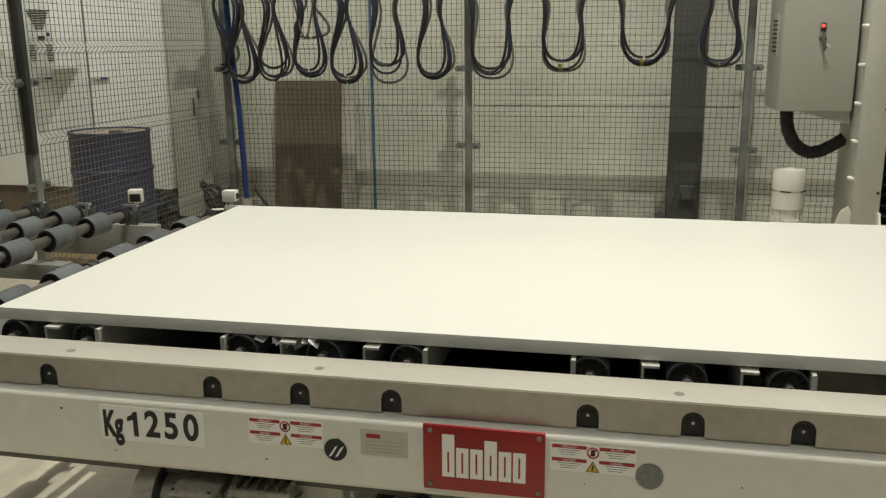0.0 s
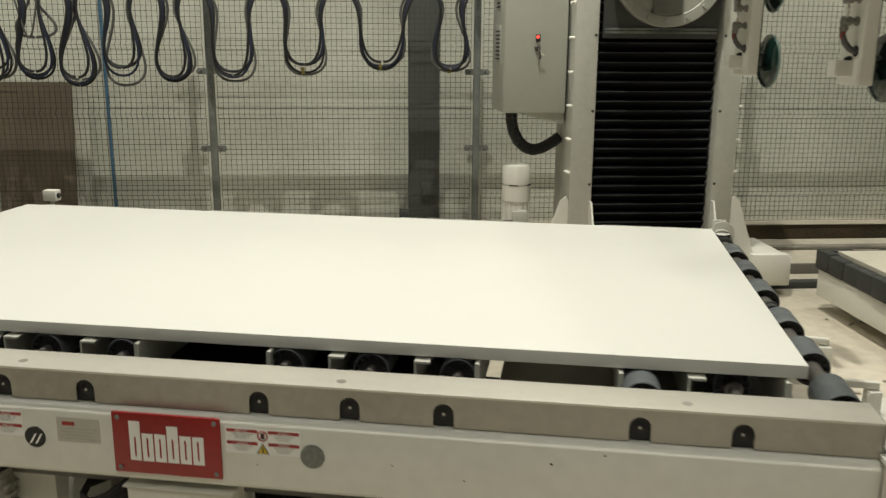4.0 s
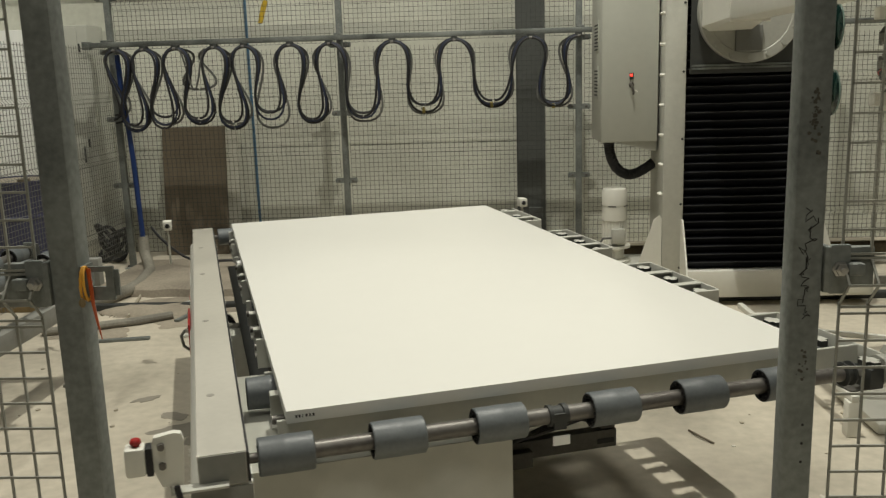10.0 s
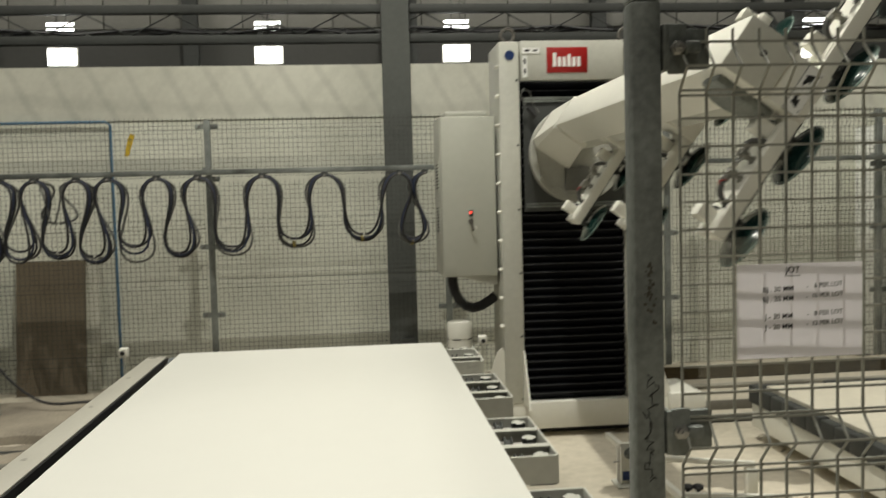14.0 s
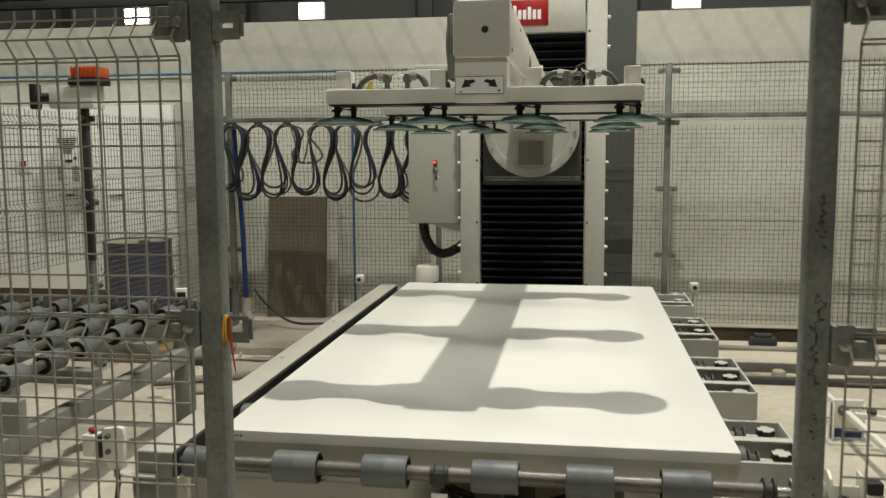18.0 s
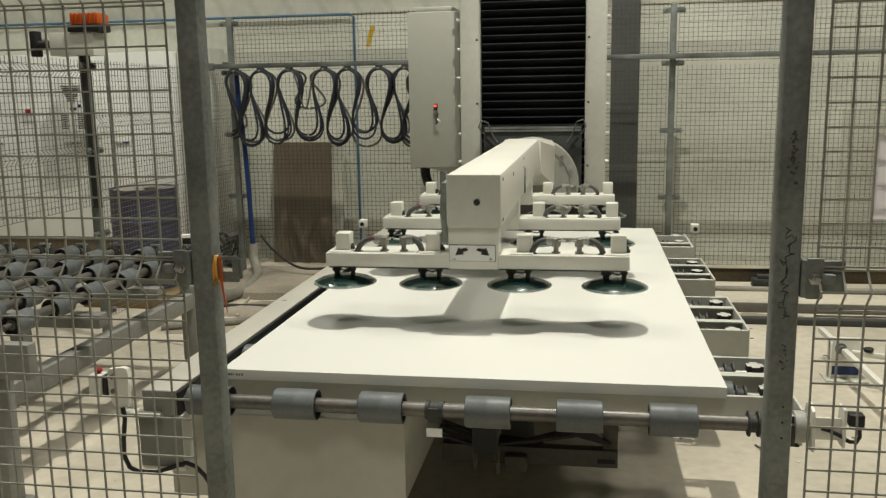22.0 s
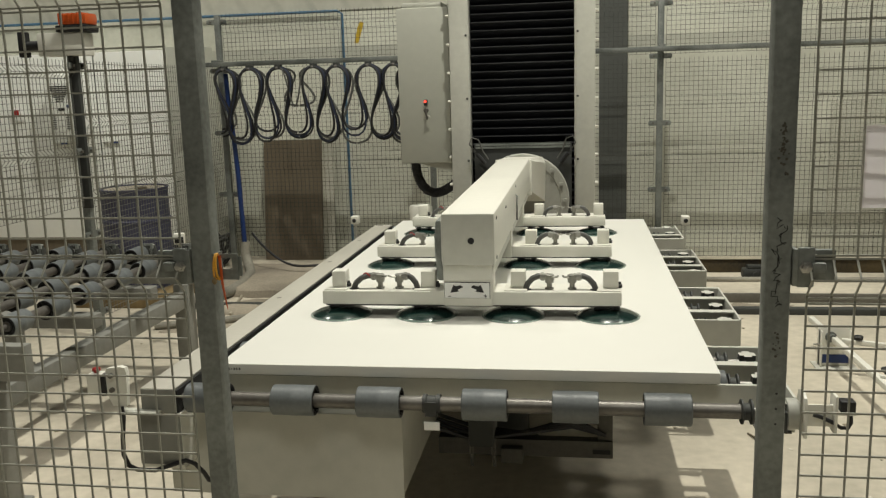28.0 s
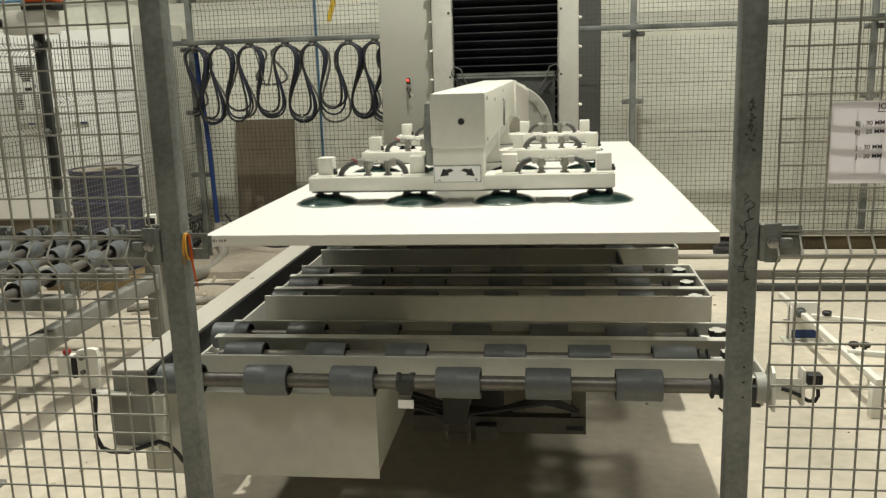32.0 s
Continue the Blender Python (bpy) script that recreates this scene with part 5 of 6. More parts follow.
def man_column():
    part("base_beam", box_bm(-0.62, 1.0, -0.05, 0.55, 0.065, 0.265, 0.008), WHITE, man)
    for s in (-1, 1):
        bm = bmesh.new()
        add_box(bm, s * 0.395, s * 0.545, -0.06, 0.42, 0.265, 2.93, 0.014)
        post = part("column_post", bm, PAINT, man)
        for k in range(12):
            for y in (-0.035, 0.015):
                bm = bmesh.new()
                add_lathe(bm, (s * 0.543, y, 0.42 + 0.212 * k), (s, 0, 0), [(0, 0.013), (0.005, 0.013), (0.005, 0.010), (0.022, 0.010), (0.026, 0.007), (0.026, 0.0)], 8)
                part("bolt", bm, WHITE, post)
        for k in range(6):
            bm = bmesh.new()
            add_lathe(bm, (s * 0.415, -0.059, 0.30 + 0.47 * k), (0, -1, 0), [(0, 0.009), (0.004, 0.009), (0.006, 0.005), (0.006, 0.0)], 10)
            part("screw", bm, BEAM, post)
        bm = bmesh.new()
        add_prism(bm, [(-0.30, 0.268), (-0.06, 0.268), (-0.06, 0.66), (-0.10, 0.66)], "x", s * 0.40, s * 0.412)
        part("gusset", bm, WHITE, man, "white triangular gusset plate")
        bm = bmesh.new()
        add_prism(bm, [(s * 0.545, 0.268), (s * 0.74, 0.268), (s * 0.72, 0.31), (s * 0.60, 0.66), (s * 0.56, 0.69), (s * 0.545, 0.66)], "y", -0.05, -0.038)
        part("gusset", bm, WHITE, man, "white triangular gusset plate")
        bm = bmesh.new()
        add_lathe(bm, (s * 0.45, 0.1, 2.93), (0, 0, 1), [(0, 0.02), (0.03, 0.02)], 10)
        ring = [(s * 0.45 + 0.05 * math.sin(2 * math.pi * k / 20), 0.1, 3.0 - 0.05 * math.cos(2 * math.pi * k / 20)) for k in range(21)]
        add_sweep(bm, ring, 0.012, 8)
        part("lifting_eye", bm, SHAFT, man, "steel lifting eye")
    part("back_panel", box_bm(-0.385, 0.385, 0.2, 0.42, 0.265, 2.93), BEAM, man)
    head = part("header", box_bm(-0.385, 0.385, -0.055, 0.3, 2.65, 2.935, 0.006), PAINT, man)
    red = part("maker_plate", box_bm(-0.19, 0.115, -0.062, -0.056, 2.70, 2.885, 0.003), RED, man, "red plate with white shapes")
    for k, h in enumerate((0.10, 0.07, 0.07, 0.09, 0.07, 0.07)):
        part("mark", box_bm(-0.145 + 0.036 * k, -0.119 + 0.036 * k, -0.0635, -0.062, 2.745, 2.745 + h), LABEL, red)
    for z, r in ((2.86, 0), (2.72, 90)):
        lab = part("arrow_label", box_bm(-0.37, -0.24, -0.06, -0.056, 2.842, 2.885) if not r else box_bm(-0.37, -0.335, -0.06, -0.056, 2.67, 2.83), LABEL, head, "white label with black arrows")
        for s in (-1, 1):
            pts = [(s * 0.012, -0.006), (s * 0.03, -0.006), (s * 0.03, -0.013), (s * 0.05, 0), (s * 0.03, 0.013), (s * 0.03, 0.006), (s * 0.012, 0.006)]
            pts = [(-0.305 + a, 2.8635 + b) for a, b in pts] if not r else [(-0.3525 + b, 2.75 + a * 1.2) for a, b in pts]
            bm = bmesh.new()
            add_prism(bm, pts, "y", -0.0612, -0.0598)
            part("arrow", bm, INK, head)
    bm = bmesh.new()
    add_cyl(bm, (-0.465, -0.06, 2.83), (-0.465, -0.064, 2.83), 0.035, 24)
    part("round_label", bm, BLUE, man, "round blue sticker")


def man_bellows():
    bm = bmesh.new()
    n, z0, z1 = 39, 0.27, 2.65
    step = (z1 - z0) / n
    pts = []
    for k in range(n):
        z = z0 + k * step
        pts += [(0.05, z), (0.012, z + 0.70 * step), (0.006, z + 0.80 * step), (0.006, z + 0.88 * step), (0.016, z + 0.94 * step)]
    pts.append((0.05, z1))
    pts += [(0.075, z1), (0.075, z0)]
    add_prism(bm, pts, "x", -0.39, 0.39)
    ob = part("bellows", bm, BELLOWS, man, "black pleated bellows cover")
    # outward pleat edges take a paler tone as painted highlights
    ob.data.materials.append(PLEAT_LIGHT)
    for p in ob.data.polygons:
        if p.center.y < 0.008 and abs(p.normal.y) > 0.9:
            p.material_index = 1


def man_cabinet():
    c = part("cabinet", box_bm(-0.972, -0.562, 0.085, 0.62, 1.215, 2.41, 0.006), CABINET, man, "grey steel control cabinet")
    part("cabinet_door", box_bm(-0.968, -0.566, 0.068, 0.085, 1.219, 2.406, 0.006), CABINET, c)
    part("switch_plate", box_bm(-0.772, -0.742, 0.055, 0.069, 1.665, 1.712, 0.003), BEAM, c)
    part("pilot", box_bm(-0.769, -0.751, 0.050, 0.056, 1.688, 1.704, 0.002), GLOW_RED, c, "glowing red pilot light")
    bm = bmesh.new()
    add_lathe(bm, (-0.757, 0.069, 1.628), (0, -1, 0), [(0, 0.02), (0.006, 0.02), (0.01, 0.013), (0.024, 0.013), (0.024, 0.0)], 14)
    add_sweep(bm, [(-0.757, 0.045, 1.628), (-0.752, 0.035, 1.60), (-0.745, 0.034, 1.575), (-0.748, 0.04, 1.56)], 0.008, 6)
    part("door_handle", bm, SHAFT, c, "bright metal door handle")
    bm = bmesh.new()
    add_sweep(bm, [(-0.744, 0.038, 1.59), (-0.727, 0.035, 1.587), (-0.72, 0.035, 1.575)], 0.005, 6)
    part("key", bm, WHITE, c)
    part("cabinet_top", box_bm(-0.93, -0.62, 0.12, 0.46, 2.41, 2.45, 0.01), PAINT, c)
    for a, b in ((1.55, 1.75), (1.88, 2.08)):
        v = part("vent", box_bm(-0.978, -0.972, 0.22, 0.42, a - 0.02, b + 0.02, 0.001), CABINET, c, "louvred vent")
        for k in range(8):
            part("louvre", box_bm(-0.981, -0.978, 0.24, 0.40, a + 0.025 * k, a + 0.025 * k + 0.011), BLACK, c)
    bm = bmesh.new()
    add_prism(bm, [(-0.85, 1.215), (-0.562, 1.215), (-0.562, 1.145), (-0.62, 1.15)], "y", 0.12, 0.44)
    part("shelf", bm, PAINT, man)
    # a smooth bend of ribbed hose from the cabinet to the column
    bend = [(-0.888, 0.26, 1.225), (-0.885, 0.26, 1.15), (-0.868, 0.26, 1.08), (-0.835, 0.26, 1.015), (-0.79, 0.26, 0.975), (-0.735, 0.26, 0.955), (-0.67, 0.26, 0.97), (-0.60, 0.26, 1.01), (-0.545, 0.26, 1.05)]
    fine, radii = [], []
    for a, b in zip(bend, bend[1:]):
        for k in range(8):
            fine.append(Vector(a).lerp(Vector(b), k / 8))
            radii.append(0.040 if k % 2 else 0.036)
    bm = bmesh.new()
    add_sweep(bm, fine, radii, 14)
    part("corrugated_hose", bm, BLACK, man, "black corrugated hose")
    bm = bmesh.new()
    add_lathe(bm, (-0.85, 0.2, 0.30), (0, 0, 1), [(0, 0.125), (0.02, 0.125), (0.03, 0.075), (0.10, 0.075), (0.115, 0.12), (0.135, 0.12), (0.14, 0.085), (0.32, 0.085), (0.325, 0.094), (0.43, 0.094), (0.43, 0.088), (0.44, 0.088), (0.44, 0.094), (0.545, 0.094), (0.565, 0.085), (0.568, 0.03), (0.575, 0.03), (0.577, 0.0)], 32)
    m = part("pump", bm, WHITE, man, "white vertical drum shaped pump motor")
    for k in range(20):
        a = 2 * math.pi * k / 20
        bm = box_bm(0.083, 0.094, -0.0025, 0.0025, 0.0, 0.17)
        bmesh.ops.transform(bm, matrix=Matrix.Translation((-0.85, 0.2, 0.45)) @ Matrix.Rotation(a, 4, "Z"), verts=bm.verts)
        part("fin", bm, WHITE, m)
    for k in range(5):
        a = 2 * math.pi * k / 5 - 1.9
        bm = box_bm(0.0935, 0.0952, -0.03, 0.03, 0.0, 0.007)
        bmesh.ops.transform(bm, matrix=Matrix.Translation((-0.85, 0.2, 0.732)) @ Matrix.Rotation(a, 4, "Z"), verts=bm.verts)
        part("air_slot", bm, BLACK, m)
    box = part("terminal_box", box_bm(-0.885, -0.79, 0.075, 0.125, 0.46, 0.57, 0.008), PAINT, m, "grey terminal box on the motor")
    bm = bmesh.new()
    add_sweep(bm, [(-0.885, 0.1, 0.5), (-0.95, 0.09, 0.5), (-0.99, 0.1, 0.44), (-0.99, 0.12, 0.36), (-0.95, 0.14, 0.31)], 0.009, 8)
    part("motor_cable", bm, CABLE_GREY, man)
    part("pump_plate", box_bm(-1.0, -0.58, 0.04, 0.45, 0.265, 0.30, 0.004), PAINT, man)
    part("end_block", box_bm(0.70, 0.95, -0.12, -0.05, 0.1, 0.3, 0.006), WHITE, man)


def man_carriage():
    ob = part("carriage", box_bm(-0.37, 0.37, -0.02, 0.0, -0.42, 0.42, 0.004), BEAM, man, "dark steel lifting carriage plate")
    for s in (-1, 1):
        bm = bmesh.new()
        pts = [(s * 0.36, -0.05, 0.36), (s * 0.40, -0.09, 0.42), (s * 0.38, -0.1, 0.47), (s * 0.33, -0.08, 0.45), (s * 0.30, -0.05, 0.36), (s * 0.26, -0.05, 0.30)]
        add_sweep(bm, pts, 0.0055, 7)
        part("feed_cable", bm, CABLE_GREY, ob)
        bm = bmesh.new()
        add_cyl(bm, (s * 0.345, -0.06, 0.34), (s * 0.285, -0.06, 0.27), 0.016, 12)
        part("plug", bm, BLACK, ob)
    part("hub_plate", box_bm(-0.09, 0.09, -0.136, -0.112, -0.27, -0.10, 0.003), material("dull_plate_grey", (0.15, 0.15, 0.135), 0.6, 0.1, 0.2, 5), ob, "square grey hub plate")
    for k in range(4):
        part("wiper", box_bm(-0.36, 0.36, -0.03, -0.02, 0.38 - 0.78 * (k % 2) + 0.01 * k, 0.395 - 0.78 * (k % 2) + 0.01 * k), ZINC, ob)
    return ob


cups = []
VACUUM_HOSE = material("vacuum_hose", (0.085, 0.085, 0.08), 0.45, 0, 0.2, 9)
FITTING = material("dull_nickel", (0.30, 0.295, 0.265), 0.4, 0.6, 0.3, 14)


def man_arm():
    """The arm, its origin on the hub's axis."""
    bm = bmesh.new()
    add_lathe(bm, (0, 0.02, -0.01), (0, -1, 0), [(0, 0.33), (0.012, 0.352), (0.060, 0.352), (0.066, 0.346), (0.066, 0.288), (0.058, 0.282), (0.058, 0.0)], 56)
    arm = part("arm", bm, HUB, man, "light grey box arm on a round hub")
    # the box runs straight back to a rib and opens out towards the hub
    bm = bmesh.new()
    near = [bm.verts.new(p) for p in ((-0.13, -0.03, -0.02), (0.17, -0.03, -0.02), (0.178, -0.03, 0.27), (0.15, -0.03, 0.318), (-0.10, -0.03, 0.318), (-0.135, -0.03, 0.27))]
    far = [bm.verts.new(p) for p in ((-0.105, -0.93, 0.17), (0.105, -0.93, 0.17), (0.105, -0.93, 0.362), (0.09, -0.93, 0.377), (-0.09, -0.93, 0.377), (-0.105, -0.93, 0.362))]
    for k in range(6):
        bm.faces.new((near[k], near[(k + 1) % 6], far[(k + 1) % 6], far[k]))
    bm.faces.new(list(reversed(near)))
    bm.faces.new(far)
    part("arm_root", bm, WHITE, arm)
    part("arm_box", box_bm(-0.105, 0.105, -3.4, -0.93, 0.17, 0.377, 0.018), WHITE, arm)
    part("arm_cover", box_bm(-0.1, 0.1, -3.403, -3.398, 0.175, 0.372, 0.002), PAINT, arm)
    bm = bmesh.new()
    add_cyl(bm, (0.012, -3.406, 0.27), (0.012, -3.40, 0.27), 0.0125, 18)
    part("hole", bm, BLACK, arm, "round black hole")
    part("rib", box_bm(-0.118, 0.118, -0.945, -0.915, 0.14, 0.372, 0.004), WHITE, arm)
    for k in range(16):
        a = 2 * math.pi * k / 16
        bm = bmesh.new()
        add_cyl(bm, (0.317 * math.cos(a), -0.044, -0.01 + 0.317 * math.sin(a)), (0.317 * math.cos(a), -0.062, -0.01 + 0.317 * math.sin(a)), 0.015, 6)
        part("bolt", bm, HUB, arm)
    part("cable_cover", box_bm(-0.135, -0.1, -3.34, -3.2, 0.1, 0.34, 0.012), ZINC, arm, "round sided grey cable guide")
    bm = bmesh.new()
    add_lathe(bm, (-0.104, -3.24, 0.23), (-1, 0, 0), [(0, 0.10), (0.03, 0.10), (0.036, 0.09), (0.036, 0.0)], 24)
    part("guide_wheel", bm, ZINC, arm)
    bm = bmesh.new()
    add_sweep(bm, [(0.103, -2.28, 0.31), (0.113, -2.29, 0.30), (0.114, -2.32, 0.26), (0.112, -2.30, 0.22), (0.11, -2.27, 0.18)], 0.0045, 6)
    part("loom", bm, CABLE_GREY, arm)
    for y, z in ((-3.36, 0.352), (-3.36, 0.20), (-2.9, 0.33), (-2.28, 0.35)):
        bm = bmesh.new()
        add_cyl(bm, (0.104, y, z), (0.1075, y, z), 0.007, 10)
        part("screw", bm, BEAM, arm)
    spine = part("spine", box_bm(-0.085, 0.085, -3.3, -0.75, 0.105, 0.175, 0.005), PAINT, arm)
    bm = bmesh.new()
    add_lathe(bm, (0, 0, -0.041), (0, 0, 1), [(0, 0.0), (0, 0.110), (0.003, 0.117), (0.009, 0.116), (0.019, 0.100), (0.026, 0.076), (0.031, 0.050), (0.034, 0.034), (0.035, 0.020), (0.035, 0.0)], 40)
    cup_me = finish(bm, "suction_cup", GLASSY)
    bm = bmesh.new()
    add_lathe(bm, (-0.032, 0, -0.034), (0, 0, 1), [(0, 0.012), (0.022, 0.012), (0.022, 0.019), (0.032, 0.019), (0.032, 0.012), (0.048, 0.012)], 14)
    add_lathe(bm, (0.034, -0.006, -0.034), (0, 0, 1), [(0, 0.009), (0.026, 0.009), (0.026, 0.014), (0.036, 0.014), (0.036, 0.009), (0.048, 0.009)], 12)
    add_sweep(bm, [(-0.032, 0.0, -0.002), (-0.01, -0.03, 0.0), (0.012, -0.034, -0.004), (0.034, -0.006, -0.002)], 0.003, 6)
    fit_me = finish(bm, "cup_fitting", BEAM)
    bm = bmesh.new()
    add_lathe(bm, (0, 0, -0.0405), (0, 0, 1), [(0, 0.112), (0, 0.121), (0.002, 0.1245), (0.005, 0.1245), (0.0075, 0.121), (0.0085, 0.112)], 44)
    rim = material("cup_skirt", (0.20, 0.27, 0.24), 0.15, 0, 0.3, 9, coat=0.4)
    rim.node_tree.nodes["Principled BSDF"].inputs["Alpha"].default_value = 0.65
    rim_me = finish(bm, "cup_rim", rim)
    for y in (-3.33, -2.36, -1.39):
        beam = part("cross_beam", box_bm(-0.587, 0.575, y - 0.052, y + 0.10, 0.014, 0.068, 0.005), WHITE, arm, "white suction cup cross beam")
        part("neck", box_bm(-0.1, 0.09, y - 0.058, y + 0.058, 0.012, 0.172, 0.004), WHITE, arm)
        part("under_plate", box_bm(-0.575, 0.562, y - 0.045, y + 0.09, 0.008, 0.014), BEAM, arm)
        for x in (-0.525, -0.18, 0.164, 0.523):
            cups.append(((x, y), share("suction_cup", cup_me, arm, pose(x, y, 0), "dark green rubber suction cup")))
            cups.append(((x, y), share("cup_skirt", rim_me, arm, pose(x, y, 0), "thin translucent green cup skirt")))
            share("cup_fitting", fit_me, arm, pose(x, y, 0), "dark steel cup fitting")
        for x in (-0.528, -0.169, 0.183, 0.535):
            part("block_pad", box_bm(x - 0.052, x + 0.036, y - 0.044, y + 0.075, 0.068, 0.073, 0.002), WHITE, arm)
            part("block", box_bm(x - 0.028, x + 0.029, y - 0.012, y + 0.05, 0.073, 0.139, 0.004), WHITE, arm)
            bm = bmesh.new()
            add_lathe(bm, (x + 0.034, y + 0.01, 0.073), (0, 0, 1), [(0, 0.010), (0.012, 0.010), (0.014, 0.006), (0.022, 0.006), (0.022, 0.0)], 8)
            part("block_bolt", bm, BEAM, arm)
        for hole, x in ((-0.466, -0.362), (-0.212, -0.285), (0.214, 0.303), (0.477, 0.39)):
            d = 1 if hole > x else -1
            w = abs(hole - x)
            bm = bmesh.new()
            add_sweep(bm, [(x + d * 0.018, y, 0.117), (x + d * (0.35 * w + 0.012), y, 0.119), (x + d * 0.72 * w, y - 0.004, 0.110), (x + d * 0.92 * w, y - 0.008, 0.092), (hole, y - 0.01, 0.075), (hole, y - 0.01, 0.066)], 0.0115, 10)
            hose = part("hose", bm, VACUUM_HOSE, arm, "short dark grey vacuum hose")
            bm = bmesh.new()
            add_cyl(bm, (hole, y - 0.01, 0.068), (hole, y - 0.01, 0.0695), 0.020, 14)
            part("grommet", bm, BLACK, hose)
            bm = bmesh.new()
            add_lathe(bm, (x, y, 0.068), (0, 0, 1), [(0, 0.017), (0.006, 0.017), (0.006, 0.010), (0.026, 0.010), (0.026, 0.016), (0.038, 0.018), (0.056, 0.018), (0.059, 0.013), (0.059, 0.0)], 10)
            valve = part("valve", bm, FITTING, arm, "dull nickel vacuum valve")
            bm = bmesh.new()
            add_lathe(bm, (x + d * 0.006, y, 0.117), (d, 0, 0), [(0, 0.014), (0.014, 0.014), (0.014, 0.0165), (0.026, 0.0165), (0.026, 0.013), (0.030, 0.013)], 8)
            part("elbow_nut", bm, FITTING, valve)
            bm = bmesh.new()
            add_sweep(bm, [(x - d * 0.012, y - 0.016, 0.118), (x - d * 0.03, y - 0.03, 0.122), (x - d * 0.034, y - 0.04, 0.128)], 0.004, 6)
            part("lever", bm, BRIGHT, valve)
        bm = bmesh.new()
        add_sweep(bm, [(-0.40, y - 0.012, 0.12), (-0.415, y - 0.016, 0.134), (-0.425, y - 0.012, 0.128)], 0.003, 5)
        part("red_tie", bm, RED, arm, "red cable tie")
    sign = part("arrow_sign", box_bm(-0.095, 0.078, -3.394, -3.3885, 0.046, 0.105), LABEL, arm, "white sign with two curved black arrows")
    for s in (-1, 1):
        bm = bmesh.new()
        pts = [(s * 0.024, 0.042), (s * 0.044, 0.038), (s * 0.053, 0.043), (s * 0.065, 0.013), (s * 0.031, 0.017), (s * 0.037, 0.024), (s * 0.014, 0.034)]
        add_prism(bm, [(-0.008 + a, 0.054 + b) for a, b in pts], "y", -3.3955, -3.394)
        part("arrow", bm, INK, arm)
    part("minus", box_bm(-0.083, -0.071, -3.395, -3.394, 0.051, 0.0535), INK, arm)
    bm = box_bm(0.056, 0.068, -3.395, -3.394, 0.053, 0.0555)
    add_box(bm, 0.061, 0.0635, -3.395, -3.394, 0.048, 0.060)
    part("plus", bm, INK, arm)
    bm = bmesh.new()
    add_box(bm, -0.097, 0.08, -3.3895, -3.388, 0.044, 0.107)
    part("sign_edge", bm, INK, arm)
    return arm


man_column()
man_bellows()
man_cabinet()
carriage = man_carriage()
arm = man_arm()

# ---- rails and things on the floor ----
solo("guide_rail", box_bm(-2.2, 7.5, 4.19, 4.27, 0, 0.05, 0.006), BEAM, "long dark steel guide rail bolted to the floor", "rail")


def rail_plinth():
    """A low concrete plinth with a worn, uneven front edge."""
    bm = bmesh.new()
    rnd = random.Random(17)
    rows = []
    for k in range(98):
        x = -2.2 + 0.1 * k
        worn = 1.0 if x < 0.6 else 0.25
        front = 4.63 - worn * (0.05 * noise.noise(Vector((x * 2.1, 0.3, 0))) + 0.03 * rnd.random())
        top = 0.082 + worn * 0.012 * noise.noise(Vector((x * 3.1, 4.3, 0)))
        rows.append([bm.verts.new((x, front, 0.0)), bm.verts.new((x, front + worn * 0.03 * rnd.random(), top * 0.7)), bm.verts.new((x, front + 0.03 + worn * 0.05 * rnd.random(), top)), bm.verts.new((x, 5.74, 0.085)), bm.verts.new((x, 5.74, 0.0))])
    for a, b in zip(rows, rows[1:]):
        for k in range(5):
            bm.faces.new((a[k], a[(k + 1) % 5], b[(k + 1) % 5], b[k]))
    bm.faces.new(rows[0])
    bm.faces.new(list(reversed(rows[-1])))
    ob = setting("plinth", bm, FLOORM, "low worn concrete plinth under the safety fence", "plinth")
    ob.data.materials.append(DIRT)
    for p in ob.data.polygons:
        if p.center.x < 0.55 + 0.3 * noise.noise(p.center * 3):
            p.material_index = 1


rail_plinth()
solo("timber_bearer", box_bm(1.2, 7.5, 5.36, 5.50, 0.085, 0.205, 0.010), TARRED, "dark tarred timber bearer lying by the fence", "timber")
solo("dusty_ledge", box_bm(1.2, 7.5, 5.345, 5.45, 0.207, 0.216, 0.002), SAND, "dust covered steel strip on a timber bearer", "strip")
# added grey strip: the shade of the plinth's front face as colour
solo("curb_front_shade", box_bm(0.9, 7.5, 4.575, 4.60, 0.0, 0.078, 0.003), material("curb_shade_grey", (0.17, 0.16, 0.135), 0.7, 0.1, 0.3, 4, 0.1), "grey strip added for shade along the plinth front", "strip")
solo("flat_rail", box_bm(1.2, 7.5, 4.98, 5.06, 0.087, 0.112, 0.004), DUSTY, "dusty flat steel rail on the plinth", "rail")
bm = bmesh.new()
add_lathe(bm, (2.70, 4.48, 0.0), (0, 0, 1), [(0, 0.055), (0.03, 0.055), (0.045, 0.048), (0.052, 0.03), (0.054, 0.0)], 14)
solo("concrete_knob", bm, SAND, "small round lump of pale concrete on the floor", "lump")
bm = box_bm(2.60, 2.82, 5.10, 5.22, 0.085, 0.165, 0.012)
add_box(bm, 2.64, 2.78, 5.12, 5.20, 0.165, 0.195, 0.006)
add_cyl(bm, (2.71, 5.10, 0.12), (2.71, 5.08, 0.12), 0.03, 14)
solo("rail_stop", bm, BEAM, "dark steel stop block between the guide rails", "stop")


